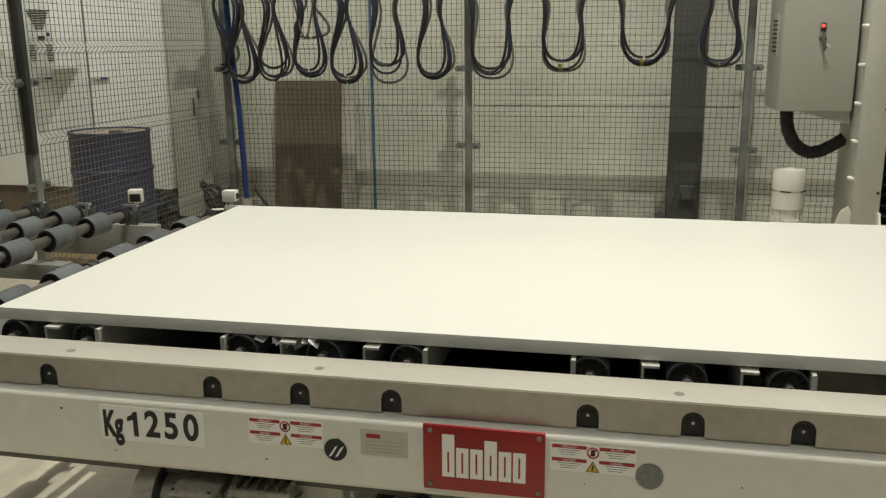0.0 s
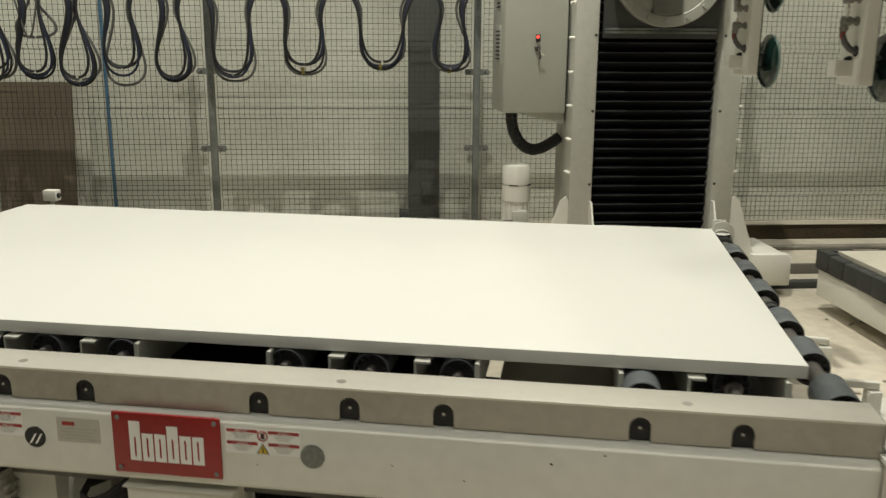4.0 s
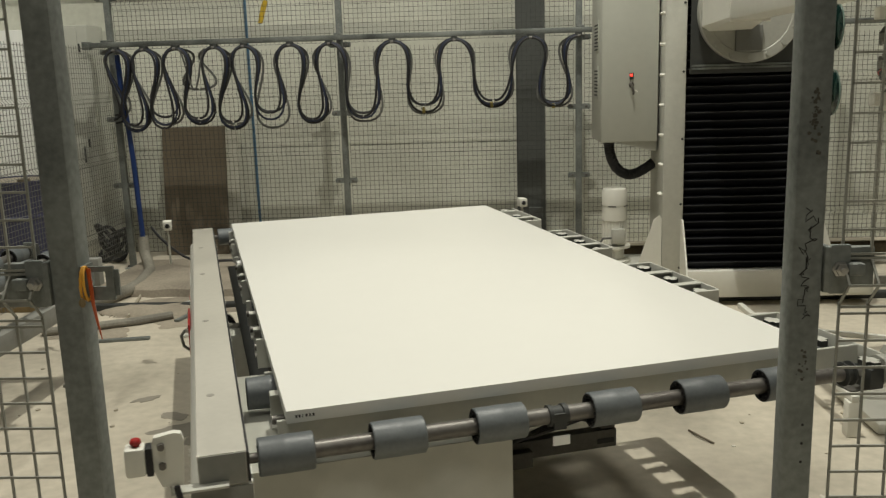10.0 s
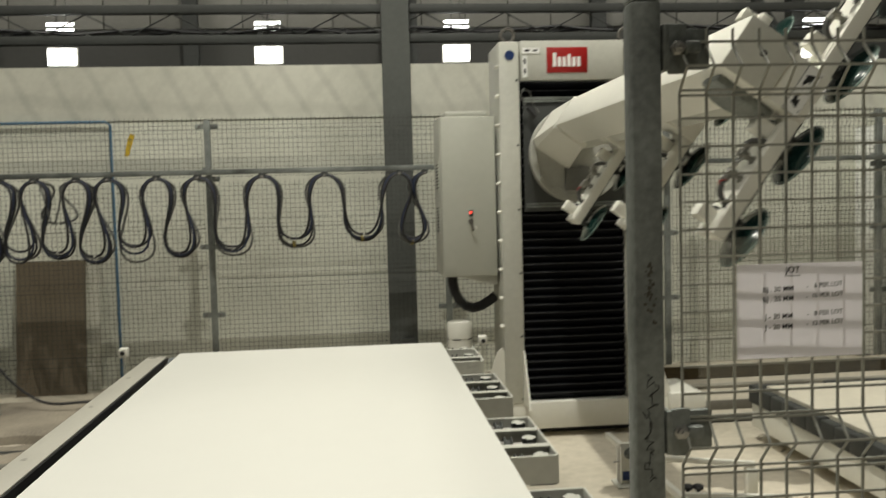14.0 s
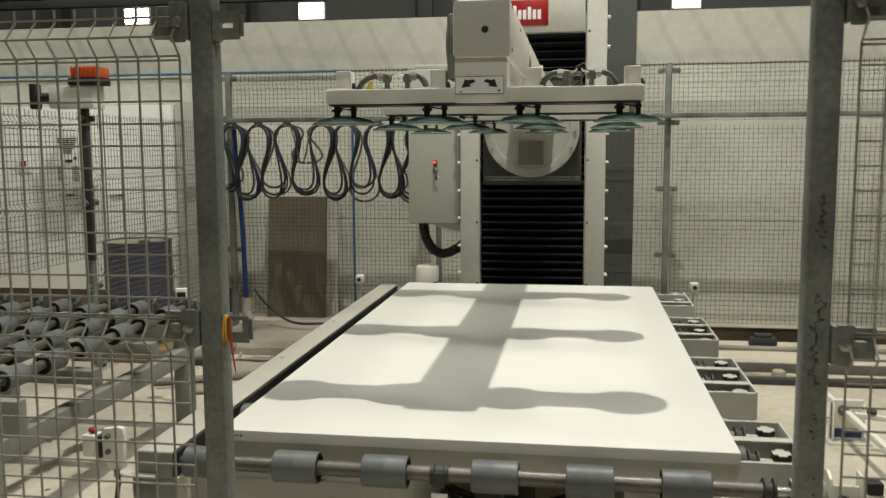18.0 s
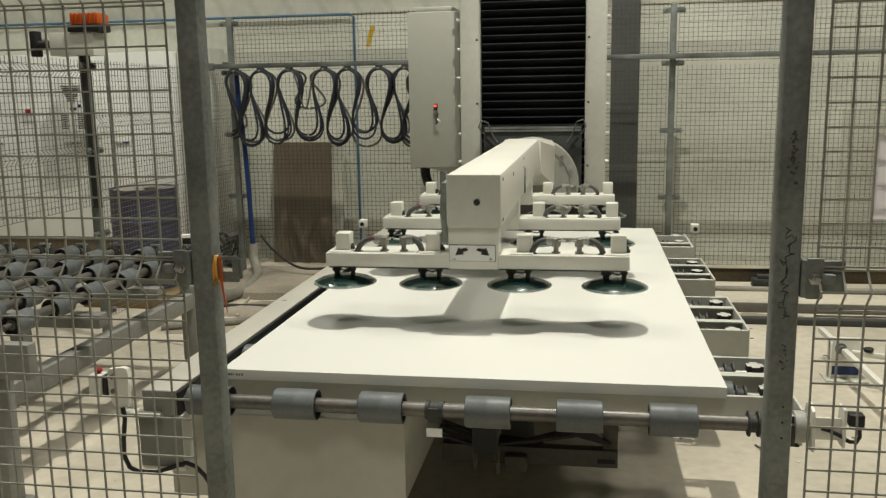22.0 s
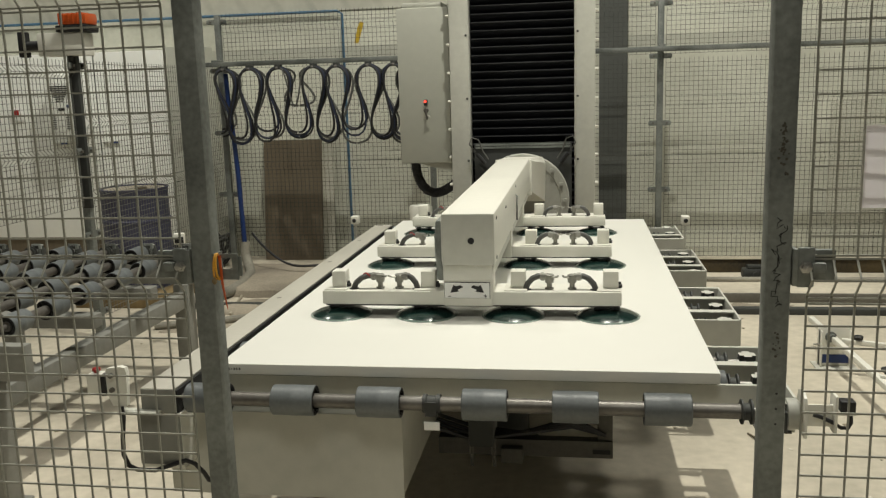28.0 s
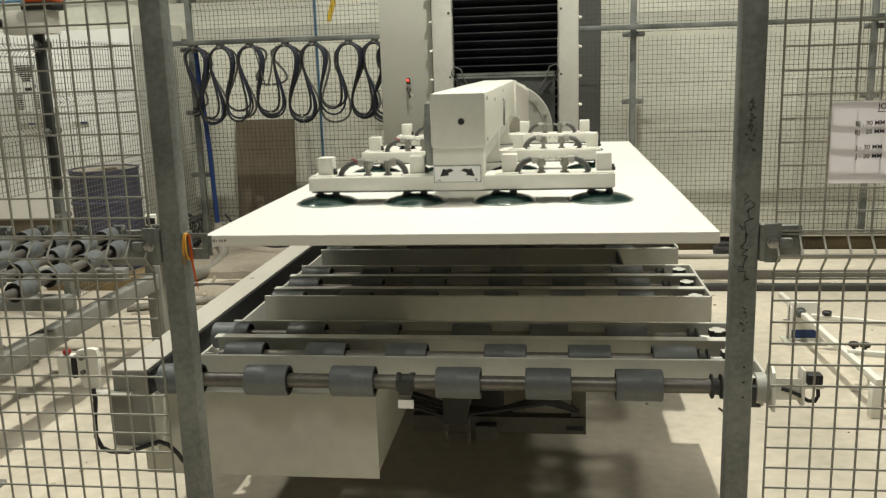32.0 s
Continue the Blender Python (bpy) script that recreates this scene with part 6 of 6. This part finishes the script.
def floor_stand():
    t = thing("floor_stand", "small white floor stand holding a long push bar with black knobs", "stand", (2.76, 2.93, 0))
    part("foot", box_bm(-0.12, 0.13, -0.09, 0.08, 0, 0.010, 0.002), PAINT, t)
    body = part("upright", box_bm(-0.09, 0.09, -0.018, 0.018, 0.010, 0.262, 0.004), WHITE, t)
    part("strip", box_bm(-0.088, 0.088, -0.021, -0.018, 0.03, 0.085), BLUE, body, "dark blue strip")
    for s in (-1, 1):
        part("cheek", box_bm(s * 0.09, s * 0.082, -0.05, 0.05, 0.010, 0.24, 0.002), WHITE, body)
    bm = bmesh.new()
    add_lathe(bm, (-0.035, 0.03, 0.205), (0.03, -1, -0.02), [(0, 0.026), (0.06, 0.026), (0.062, 0.034), (0.075, 0.034), (0.077, 0.024), (0.11, 0.024)], 18)
    part("boss", bm, ZINC, t)
    for name, a, b, r in (("bar", (-0.04, 0.41, 0.2), (0.02, -1.25, 0.19), 0.017), ("cross_bar", (0.0, -0.15, 0.212), (0.62, -0.36, 0.2), 0.015), ("cross_bar", (0.0, -0.83, 0.21), (0.55, -0.93, 0.2), 0.015)):
        a, b = Vector(a), Vector(b)
        bm = box_bm(-(b - a).length / 2, (b - a).length / 2, -r, r, -r, r, 0.002)
        bmesh.ops.transform(bm, matrix=Matrix.Translation((a + b) / 2) @ (b - a).to_track_quat("X", "Z").to_matrix().to_4x4(), verts=bm.verts)
        part(name, bm, WHITE, t)
    for x, y in ((0.085, -0.175), (0.045, -0.79), (0.1, -0.80)):
        bm = bmesh.new()
        add_lathe(bm, (x, y, 0.195), (0, 0, 1), [(0, 0.010), (0.035, 0.010), (0.035, 0.027), (0.052, 0.030), (0.058, 0.022), (0.058, 0.0)], 8)
        part("knob", bm, BLACK, t, "black star knob")
    for p in ((0.02, -1.22), (0.60, -0.355), (0.53, -0.925)):
        part("bar_foot", box_bm(p[0] - 0.03, p[0] + 0.03, p[1] - 0.03, p[1] + 0.03, 0, 0.175, 0.004), WHITE, t)
    bm = bmesh.new()
    add_cyl(bm, (-0.13, -0.02, 0.15), (-0.085, -0.02, 0.15), 0.006, 8)
    part("set_screw", bm, BRIGHT, body)


floor_stand()
bm = bmesh.new()
add_sweep(bm, [(2.033, 1.776, 0.006), (2.06, 1.70, 0.012), (2.115, 1.62, 0.006)], 0.005, 6)
solo("twig", bm, BROWN, "thin brown splinter lying on the floor", "splinter")
for k, (pts, r) in enumerate(([[(-2.1, 3.55, 0.03), (-1.9, 3.62, 0.03), (-1.5, 3.81, 0.03), (-1.3, 3.95, 0.03)], 0.03], [[(-1.66, 3.99, 0.012), (-1.86, 4.82, 0.012)], 0.012])):
    bm = bmesh.new()
    add_sweep(bm, pts, r, 10)
    solo("loose_pipe", bm, (DUSTY, SAND)[k], ("dusty grey pipe lying on the floor", "thin pale rod lying on the floor")[k], "pipe")


def slab_trestle():
    t = thing("slab_trestle", "low grey trestle with pale sheets edged by dark scuffed rubber", "trestle", (3.9, 3.74, 0))
    part("body", box_bm(0.005, 1.7, -2.1, -0.02, 0.10, 0.272, 0.006), WHITE, t)
    rnd = random.Random(2)
    for k in range(13):
        y = -2.12 + 0.163 * k
        part("edge_pad", box_bm(-0.01 - rnd.uniform(0, 0.012), 0.06, y, y + 0.16, 0.275, 0.395 + rnd.uniform(-0.006, 0.008), 0.012), BEAM, t, "dark scuffed rubber edge pad")
    for k in range(10):
        x = 0.065 + 0.163 * k
        part("edge_pad", box_bm(x, x + 0.16, -0.05, 0.0 + rnd.uniform(0, 0.012), 0.275, 0.395 + rnd.uniform(-0.006, 0.008), 0.012), BEAM, t, "dark scuffed rubber edge pad")
    for k in range(3):
        part("sheet", box_bm(0.07 + 0.01 * k, 1.69, -2.09 + 0.02 * k, -0.06 - 0.008 * k, 0.312 + 0.03 * k, 0.34 + 0.03 * k, 0.002), material("pale_sheet", (0.62, 0.58, 0.48), 0.7, 0, 0.15, 2, 0.1) if k == 2 else PAINT, t, "pale sheet")
    for x in (0.2, 1.5):
        for y in (-1.9, -0.25):
            part("leg", box_bm(x - 0.05, x + 0.05, y - 0.05, y + 0.05, 0.0, 0.10, 0.004), PAINT, t)


slab_trestle()


def dirt():
    # swept dust and grit in low heaps by the rails
    rnd = random.Random(31)
    bm = bmesh.new()
    for cx, cy, n, sp in ((-1.75, 4.15, 90, 0.16), (-1.2, 4.2, 70, 0.14), (-0.9, 4.7, 50, 0.12), (-1.7, 5.1, 60, 0.15)):
        for k in range(n):
            x, y, r = cx + rnd.gauss(0, sp), cy + rnd.gauss(0, sp * 0.4), rnd.uniform(0.004, 0.016)
            add_lathe(bm, (x, y, 0.0), (rnd.uniform(-0.2, 0.2), rnd.uniform(-0.2, 0.2), 1), [(0, r), (r * 0.35, r * 0.75), (r * 0.55, 0.0)], 6)
    ob = solo("swept_dirt", bm, BROWN, "dusty brown grit swept into low heaps", "dirt")


dirt()
solo("white_block", box_bm(2.9, 3.5, 1.7, 2.2, 0.0, 0.06, 0.02), WHITE, "low white block on the floor", "block")


def drum():
    t = thing("oil_drum", "dented dark blue steel drum standing outside the fence", "drum", (-2.745, 4.62, 0))
    bm = bmesh.new()
    prof = [(0.12, 0.28), (0.125, 0.295), (0.14, 0.29), (0.40, 0.29), (0.41, 0.30), (0.43, 0.30), (0.44, 0.29), (0.70, 0.29), (0.71, 0.30), (0.73, 0.30), (0.74, 0.29), (0.985, 0.29), (1.0, 0.297), (1.01, 0.295), (1.01, 0.28), (0.985, 0.275), (0.985, 0.0)]
    add_lathe(bm, (0, 0, 0), (0, 0, 1), prof, 40)
    part("shell", bm, DRUM, t)
    bm = bmesh.new()
    add_lathe(bm, (0, 0, 0.988), (0, 0, 1), [(0, 0.274), (0.004, 0.274), (0.012, 0.262), (0.014, 0.0)], 40)
    lid = part("lid", bm, SAND, t, "dusty pale lid")
    bm = bmesh.new()
    add_lathe(bm, (0.12, -0.1, 1.0), (0, 0, 1), [(0, 0.05), (0.02, 0.05), (0.02, 0.0)], 16)
    part("bung", bm, BROWN, lid)
    part("pallet", box_bm(-0.42, 0.42, -0.42, 0.42, 0.0, 0.12, 0.006), WOOD, t)
    part("sticker", box_bm(-0.13, 0.02, -0.304, -0.296, 0.3, 0.4), YELLOW, t, "torn yellow sticker")


drum()


def enclosure():
    """A long white machine housing that faces the cell, its cooling unit proud of the front."""
    t = thing("machine_enclosure", "large white sheet metal machine enclosure with a vented unit", "machine", (-3.06, 6.0, 0))
    part("body", box_bm(-4.2, 0, 0.0, 0.56, 0.32, 2.27, 0.01), ENCLOSURE, t)
    part("plinth", box_bm(-4.18, -0.03, 0.04, 0.54, 0.0, 0.32), BROWN, t, "dark brown plinth")
    for x in (-2.62, -0.76):
        part("seam", box_bm(x, x + 0.012, -0.004, 0.0, 0.32, 2.27), ZINC, t)
    for x in (-2.2, -1.3, -0.72):
        latch = part("latch", box_bm(x, x + 0.18, -0.02, 0.0, 1.325, 1.35, 0.003), PAINT, t, "flat grey latch")
        part("latch_tag", box_bm(x + 0.10, x + 0.17, -0.024, -0.02, 1.329, 1.346), BLUE, latch, "blue tag")
    unit = part("cooling_unit", box_bm(-1.13, -0.84, -0.32, 0.0, 1.43, 2.05, 0.012), ENCLOSURE, t, "white wall mounted cooling unit")
    for k in range(8):
        part("louvre", box_bm(-1.09 + 0.010 * k, -0.865 - 0.010 * k, -0.324, -0.319, 1.925 - 0.021 * k, 1.934 - 0.021 * k), BEAM, unit, "dark louvre slot")
    for x in (-1.10, -0.925):
        for k in range(7):
            part("louvre", box_bm(x, x + 0.065, -0.324, -0.319, 1.50 + 0.022 * k, 1.509 + 0.022 * k), BEAM, unit, "dark louvre slot")
    part("badge", box_bm(-1.0, -0.93, -0.325, -0.319, 1.685, 1.715), INK, unit)
    bm = bmesh.new()
    add_cyl(bm, (-0.895, -0.32, 1.73), (-0.895, -0.326, 1.73), 0.016, 14)
    part("pilot_lens", bm, BLUE, unit, "small blue round lens")
    box = part("switch_plate", box_bm(-1.76, -1.60, -0.02, 0.0, 1.58, 1.72, 0.004), LABEL, t, "small pale switch plate")
    part("rocker", box_bm(-1.71, -1.65, -0.035, -0.02, 1.645, 1.70, 0.004), RED, box, "red rocker switch")


enclosure()
end = thing("white_locker", "tall white sheet metal locker beyond the end of the fence", "locker", (6.3, 5.9, 0))
part("body", box_bm(0.0, 0.9, 0.0, 0.5, 0.08, 2.42, 0.008), ENCLOSURE, end)
part("plinth", box_bm(0.01, 0.89, 0.02, 0.48, 0.0, 0.08), BEAM, end)
leaf = part("door", box_bm(0.02, 0.88, -0.016, 0.0, 0.10, 2.40, 0.004), ENCLOSURE, end)
part("handle", box_bm(0.06, 0.08, -0.04, -0.016, 1.05, 1.2, 0.004), BEAM, leaf)
side = thing("side_cabinet", "tall dull grey cabinet behind the fence corner", "cabinet", (-2.865, 6.24, 0))
part("body", box_bm(-0.185, 0.185, -0.17, 0.19, 0.06, 2.30, 0.008), CABINET, side)
part("plinth", box_bm(-0.18, 0.18, -0.16, 0.18, 0.0, 0.06), BEAM, side)
leaf = part("door", box_bm(-0.18, 0.09, -0.184, -0.17, 0.08, 2.28, 0.004), CABINET, side)
part("handle", box_bm(0.05, 0.065, -0.20, -0.184, 1.0, 1.16, 0.004), BEAM, leaf)
for z in (0.25, 1.15, 2.05):
    part("hinge", box_bm(0.092, 0.11, -0.182, -0.17, z, z + 0.08, 0.003), BEAM, side)


def fan_motor():
    t = thing("electric_motor", "dusty black electric motor on a timber block behind the fence", "motor", (-2.75, 5.15, 0))
    part("timber", box_bm(-0.3, 0.2, -0.18, 0.18, 0.0, 0.14, 0.006), WOOD, t, "rough timber block")
    bm = bmesh.new()
    add_lathe(bm, (-0.22, 0, 0.30), (1, 0, 0), [(0, 0.09), (0.02, 0.14), (0.30, 0.14), (0.31, 0.12), (0.36, 0.12), (0.37, 0.05), (0.43, 0.03), (0.43, 0.0)], 24)
    body = part("body", bm, BLACK, t)
    for k in range(12):
        a = 2 * math.pi * k / 12
        bm = box_bm(-0.2, 0.07, -0.003, 0.003, 0.138, 0.155)
        bmesh.ops.transform(bm, matrix=Matrix.Translation((0, 0, 0.30)) @ Matrix.Rotation(a, 4, "X"), verts=bm.verts)
        part("fin", bm, BLACK, body)
    t = thing("hose_coil", "small tangled coil of black hoses in the fence corner", "hoses", (-2.62, 6.02, 0))
    for k in range(5):
        bm = bmesh.new()
        rnd = random.Random(k)
        c, r = (rnd.uniform(-0.06, 0.06), rnd.uniform(-0.06, 0.06)), rnd.uniform(0.07, 0.12)
        add_sweep(bm, [(c[0] + r * math.cos(a), c[1] + 0.5 * r * math.sin(a), 0.03 + 0.03 * k + 0.25 * (1 + math.sin(a + k)) / 2) for a in [2 * math.pi * i / 24 for i in range(25)]], 0.02, 8)
        part("turn", bm, BLACK, t)


fan_motor()


def beacon():
    t = thing("warning_beacon", "orange warning beacon on a grey box atop the fence post", "beacon", (-2.40, 3.32, 0))
    part("box", box_bm(-0.22, 0.12, -0.1, 0.06, 2.10, 2.26, 0.006), WHITE, t)
    part("pole", box_bm(-0.03, 0.03, -0.04, 0.0, 1.0, 2.1, 0.004), BEAM, t)
    base = part("beacon_base", box_bm(-0.06, 0.18, -0.12, 0.05, 2.26, 2.31, 0.01), BLACK, t)
    lens = part("lens", box_bm(-0.04, 0.175, -0.115, 0.045, 2.31, 2.385, 0.012), ORANGE, t, "orange ribbed lens")
    for k in range(6):
        part("rib", box_bm(-0.03 + 0.035 * k, -0.022 + 0.035 * k, -0.119, 0.049, 2.315, 2.39), ORANGE, lens)
    bm = bmesh.new()
    add_cyl(bm, (-0.35, -0.02, 2.18), (-0.22, -0.02, 2.18), 0.035, 14)
    add_box(bm, -0.40, -0.35, -0.06, 0.02, 2.10, 2.28, 0.008)
    part("horn", bm, BLACK, t)


beacon()
bm = bmesh.new()
add_sweep(bm, [(-2.05 + 1.45 * k / 24, 5.6 - 0.28 * math.sin(math.pi * min(1, k / 24 * 1.08)), 0.125 + 0.3 * math.exp(-k / 4.0) + 0.015 * math.sin(k * 0.6)) for k in range(25)], 0.012, 8)
solo("ground_cable", bm, CABLE, "black cable lying across the floor rails", "cable")
for k, (x, y, a, l) in enumerate(((-1.35, 4.35, 60, 0.5), (-1.2, 4.0, 75, 0.3), (-0.95, 3.6, 52, 0.35), (-1.5, 3.4, 10, 0.45), (0.0, 4.9, 30, 0.3))):
    bm = box_bm(-l / 2, l / 2, -0.02, 0.02, 0, 0.02, 0.003)
    ob = solo("steel_offcut", bm, ZINC if k % 2 else PAINT, "short steel offcut lying on the dusty floor", "offcut", "offcuts")
    ob.matrix_basis = pose(x, y, 0, 0, 0, a)
rnd = random.Random(11)
bm = bmesh.new()
for k in range(150):
    x, y = rnd.uniform(-2.2, 4.0), rnd.uniform(-0.5, 5.6)
    r = rnd.uniform(0.004, 0.016)
    bmesh.ops.create_icosphere(bm, subdivisions=1, radius=r, matrix=Matrix.Translation((x, y, r * 0.3)) @ Matrix.Diagonal((1, rnd.uniform(0.6, 1.4), 0.5, 1)))
tagged(new("floor_grit", finish(bm, "floor_grit", SAND)), "chips and grit scattered over the concrete floor", "grit", "", "stuff")
bm = bmesh.new()
for x, y, sx, sy in ((-1.3, 5.0, 0.9, 0.35), (-0.4, 4.3, 0.8, 0.25), (-1.5, 4.2, 0.5, 0.2), (-1.0, 6.5, 0.5, 0.1), (-0.1, 6.52, 0.6, 0.09), (0.7, 6.5, 0.4, 0.1), (1.2, 6.46, 0.35, 0.13), (1.9, 6.5, 0.4, 0.1)):
    bmesh.ops.create_icosphere(bm, subdivisions=3, radius=1, matrix=Matrix.Translation((x, y, -0.02)) @ Matrix.Diagonal((sx, sy, 0.07, 1)))
for v in bm.verts:
    v.co.z += 0.02 * noise.noise(v.co * 6)
tagged(new("dust_heap", finish(bm, "dust_heap", DIRT)), "low heaps of pale stone dust between the rails", "dust", "", "stuff")
def patch(bm, x, y, r, z, seed, stretch=1.0, turn=0.0):
    """A thin flat splash with a ragged edge."""
    rnd = random.Random(seed)
    rim = []
    for k in range(36):
        a = 2 * math.pi * k / 36
        q = r * (1 + 0.55 * noise.noise(Vector((1.6 * math.cos(a) + seed, 1.6 * math.sin(a), 0.3)))) * rnd.uniform(0.95, 1.05)
        u, v = q * math.cos(a) * stretch, q * math.sin(a)
        rim.append((x + u * math.cos(turn) - v * math.sin(turn), y + u * math.sin(turn) + v * math.cos(turn)))
    add_prism(bm, rim, "z", 0.0, z)


bm = bmesh.new()
for k, (x, y, r, stretch) in enumerate(((-0.33, 1.61, 0.034, 1.5), (-0.36, 1.55, 0.012, 1.2), (-0.19, 1.45, 0.012, 1.5), (0.03, 1.17, 0.012, 1.7), (-0.24, 1.27, 0.022, 1.6), (0.10, 1.05, 0.008, 1.6), (-0.55, 1.72, 0.012, 1.4), (2.42, 1.1, 0.010, 1.3), (2.2, 1.6, 0.007, 1.6), (2.9, 1.3, 0.008, 1.2))):
    patch(bm, x, y, r, 0.0025, k, stretch, 0.7 * k)
tagged(new("dust_splash", finish(bm, "dust_splash", material("dried_slurry", (0.66, 0.63, 0.55), 0.85, 0, 0.2, 30))), "pale splashes of dried stone slurry on the floor", "slurry", "", "stuff")
bm = bmesh.new()
for k, (x, y, r, stretch) in enumerate(((-1.5, 4.3, 0.30, 1.5), (-0.9, 4.4, 0.26, 1.6), (-0.35, 4.45, 0.2, 1.7), (-1.15, 3.85, 0.16, 1.6), (-1.75, 3.6, 0.2, 1.3), (-0.7, 3.7, 0.09, 2.0), (2.6, 4.45, 0.1, 3.0), (3.3, 4.4, 0.08, 3.0), (2.3, 4.05, 0.04, 3.0))):
    patch(bm, x, y, r, 0.0014 + 0.0002 * k, 40 + k, stretch, 0.15 * math.sin(k))
tagged(new("dirt_film", finish(bm, "dirt_film", DIRT)), "brown dirt trodden over the floor by the rails", "dirt", "", "stuff")
bm = bmesh.new()
for k, (x, y, r, stretch) in enumerate(((-0.50, 1.85, 0.10, 1.8), (-0.40, 1.74, 0.05, 1.5), (-0.62, 2.05, 0.05, 1.6), (-0.86, 2.3, 0.035, 2.0))):
    patch(bm, x, y, r, 0.0012 + 0.0002 * k, 20 + k, stretch, 0.5 + 1.1 * k)
tagged(new("oil_stain", finish(bm, "oil_stain", material("oily_floor", (0.26, 0.238, 0.195), 0.6, 0, 0.4, 9, 0.05, stain=(0.17, 0.155, 0.125)))), "dark oily stains on the concrete beside the table", "stain", "", "stuff")
bm = bmesh.new()
add_prism(bm, [(6.95, 4.0), (7.15, 3.86), (9.6, 3.84), (9.6, 4.55), (7.0, 4.55)], "y", 6.85, 7.15)
solo("crane_beam", bm, YELLOW, "orange yellow crane beam in the hall", "crane")

# ---- what moves ----
SHIFT = [(0, 2.13), (13.0, 2.13), (13.5, 2.06), (14.0, 1.94), (14.5, 1.74), (15.0, 1.47), (15.5, 1.18), (16.0, 0.89), (16.5, 0.60), (17.0, 0.31), (17.5, 0.09), (18.0, 0.012), (18.4, 0.0), (31.3, 0.0), (31.6, 0.01), (31.8, 0.035), (32, 0.075)]
RISE = [(0, 1.17), (16.8, 1.17), (17.2, 1.145), (17.5, 1.10), (18.0, 1.006), (18.5, 0.915), (19.0, 0.805), (19.5, 0.696), (20.0, 0.593), (20.5, 0.488), (21.0, 0.389), (21.5, 0.287), (22.0, 0.176), (22.5, 0.073), (23.0, 0.009), (23.4, 0.0), (27.7, 0.0),
        (28.0, 0.010), (28.5, 0.025), (29.0, 0.038), (29.5, 0.052), (30.0, 0.065), (30.5, 0.10), (31.0, 0.17), (31.5, 0.27), (32.0, 0.376)]
SPIN = [(0, 90), (12.8, 90), (13.2, 83), (13.6, 69), (14.0, 55), (14.5, 36), (15.0, 17), (15.5, 3), (15.8, 0), (32, 0)]
SLIDE = [(0, 0.125), (0.4, 0.081), (0.8, 0.036), (1.1, 0.005), (1.3, 0.0)]


def between(rows, t):
    return float(np.interp(t, [r[0] for r in rows], [r[1] for r in rows]))


def motions():
    walk(table, [(t, pose(CX, CY, 0, 0, 0, a)) for t, a in TURN])
    rows = []
    times = sorted({t for t, _ in TURN} | {t for t, _ in SLIDE} | {t for t, _ in RISE + SHIFT if t >= 27.7})
    for t in times:
        a = between(TURN, t)
        lift = between(RISE, t) if t > 27.7 else 0.0
        rows.append((t, pose(CX + (between(SHIFT, t) if t > 27.7 else 0.0), CY, lift, 0, 0, a) @ Matrix.Translation((0, -between(SLIDE, t), 0))))
    walk(slab, rows)
    walk(man, [(t, pose(MAN_X + s, MAN_Y, 0)) for t, s in SHIFT])
    walk(carriage, [(t, pose(0, -0.03, HUB_Z + z)) for t, z in RISE])
    times = sorted({t for t, _ in RISE} | {t for t, _ in SPIN})
    # the cups hang low until they press on the slab
    press = [(0, 0.02), (22.0, 0.02), (22.9, 0.02), (23.0, 0.009), (23.4, 0.0), (32, 0.0)]
    for (x, y), cup in cups:
        walk(cup, [(t, pose(x, y, -d)) for t, d in press])
    walk(arm, [(t, pose(0, -0.1, HUB_Z + between(RISE, t), 0, -between(SPIN, t), 0)) for t in times])
    # the festoon closes up as the column comes across, each half loop swinging to meet its neighbour
    def hanger(k, s):
        """The last trolley is towed; each one before it waits until it is pushed."""
        x = HANG[10] - (2.13 - s) * (HANG[10] - END[10]) / 2.13
        for n in range(9, k - 1, -1):
            x = min(HANG[n], x - (END[n + 1] - END[n]))
        return x
    for k in range(4, 11):
        loop, halves = arches[k]
        walk(loop, [(t, pose(hanger(k, s), FEST_Y, HANG_Z)) for t, s in SHIFT])
        for side in (-1, 1):
            n = k - 1 if side < 0 else k
            rows = []
            if n < 4 or n > 9:
                continue
            for t, s in SHIFT:
                off = (hanger(n + 1, s) - hanger(n, s) - gap(n)) / 2
                rows.append((t, pose(0, 0, 0, 0, -side * math.degrees(math.asin(off / LOW[n])), 0)))
            for cable in halves[side]:
                walk(cable, rows)


motions()
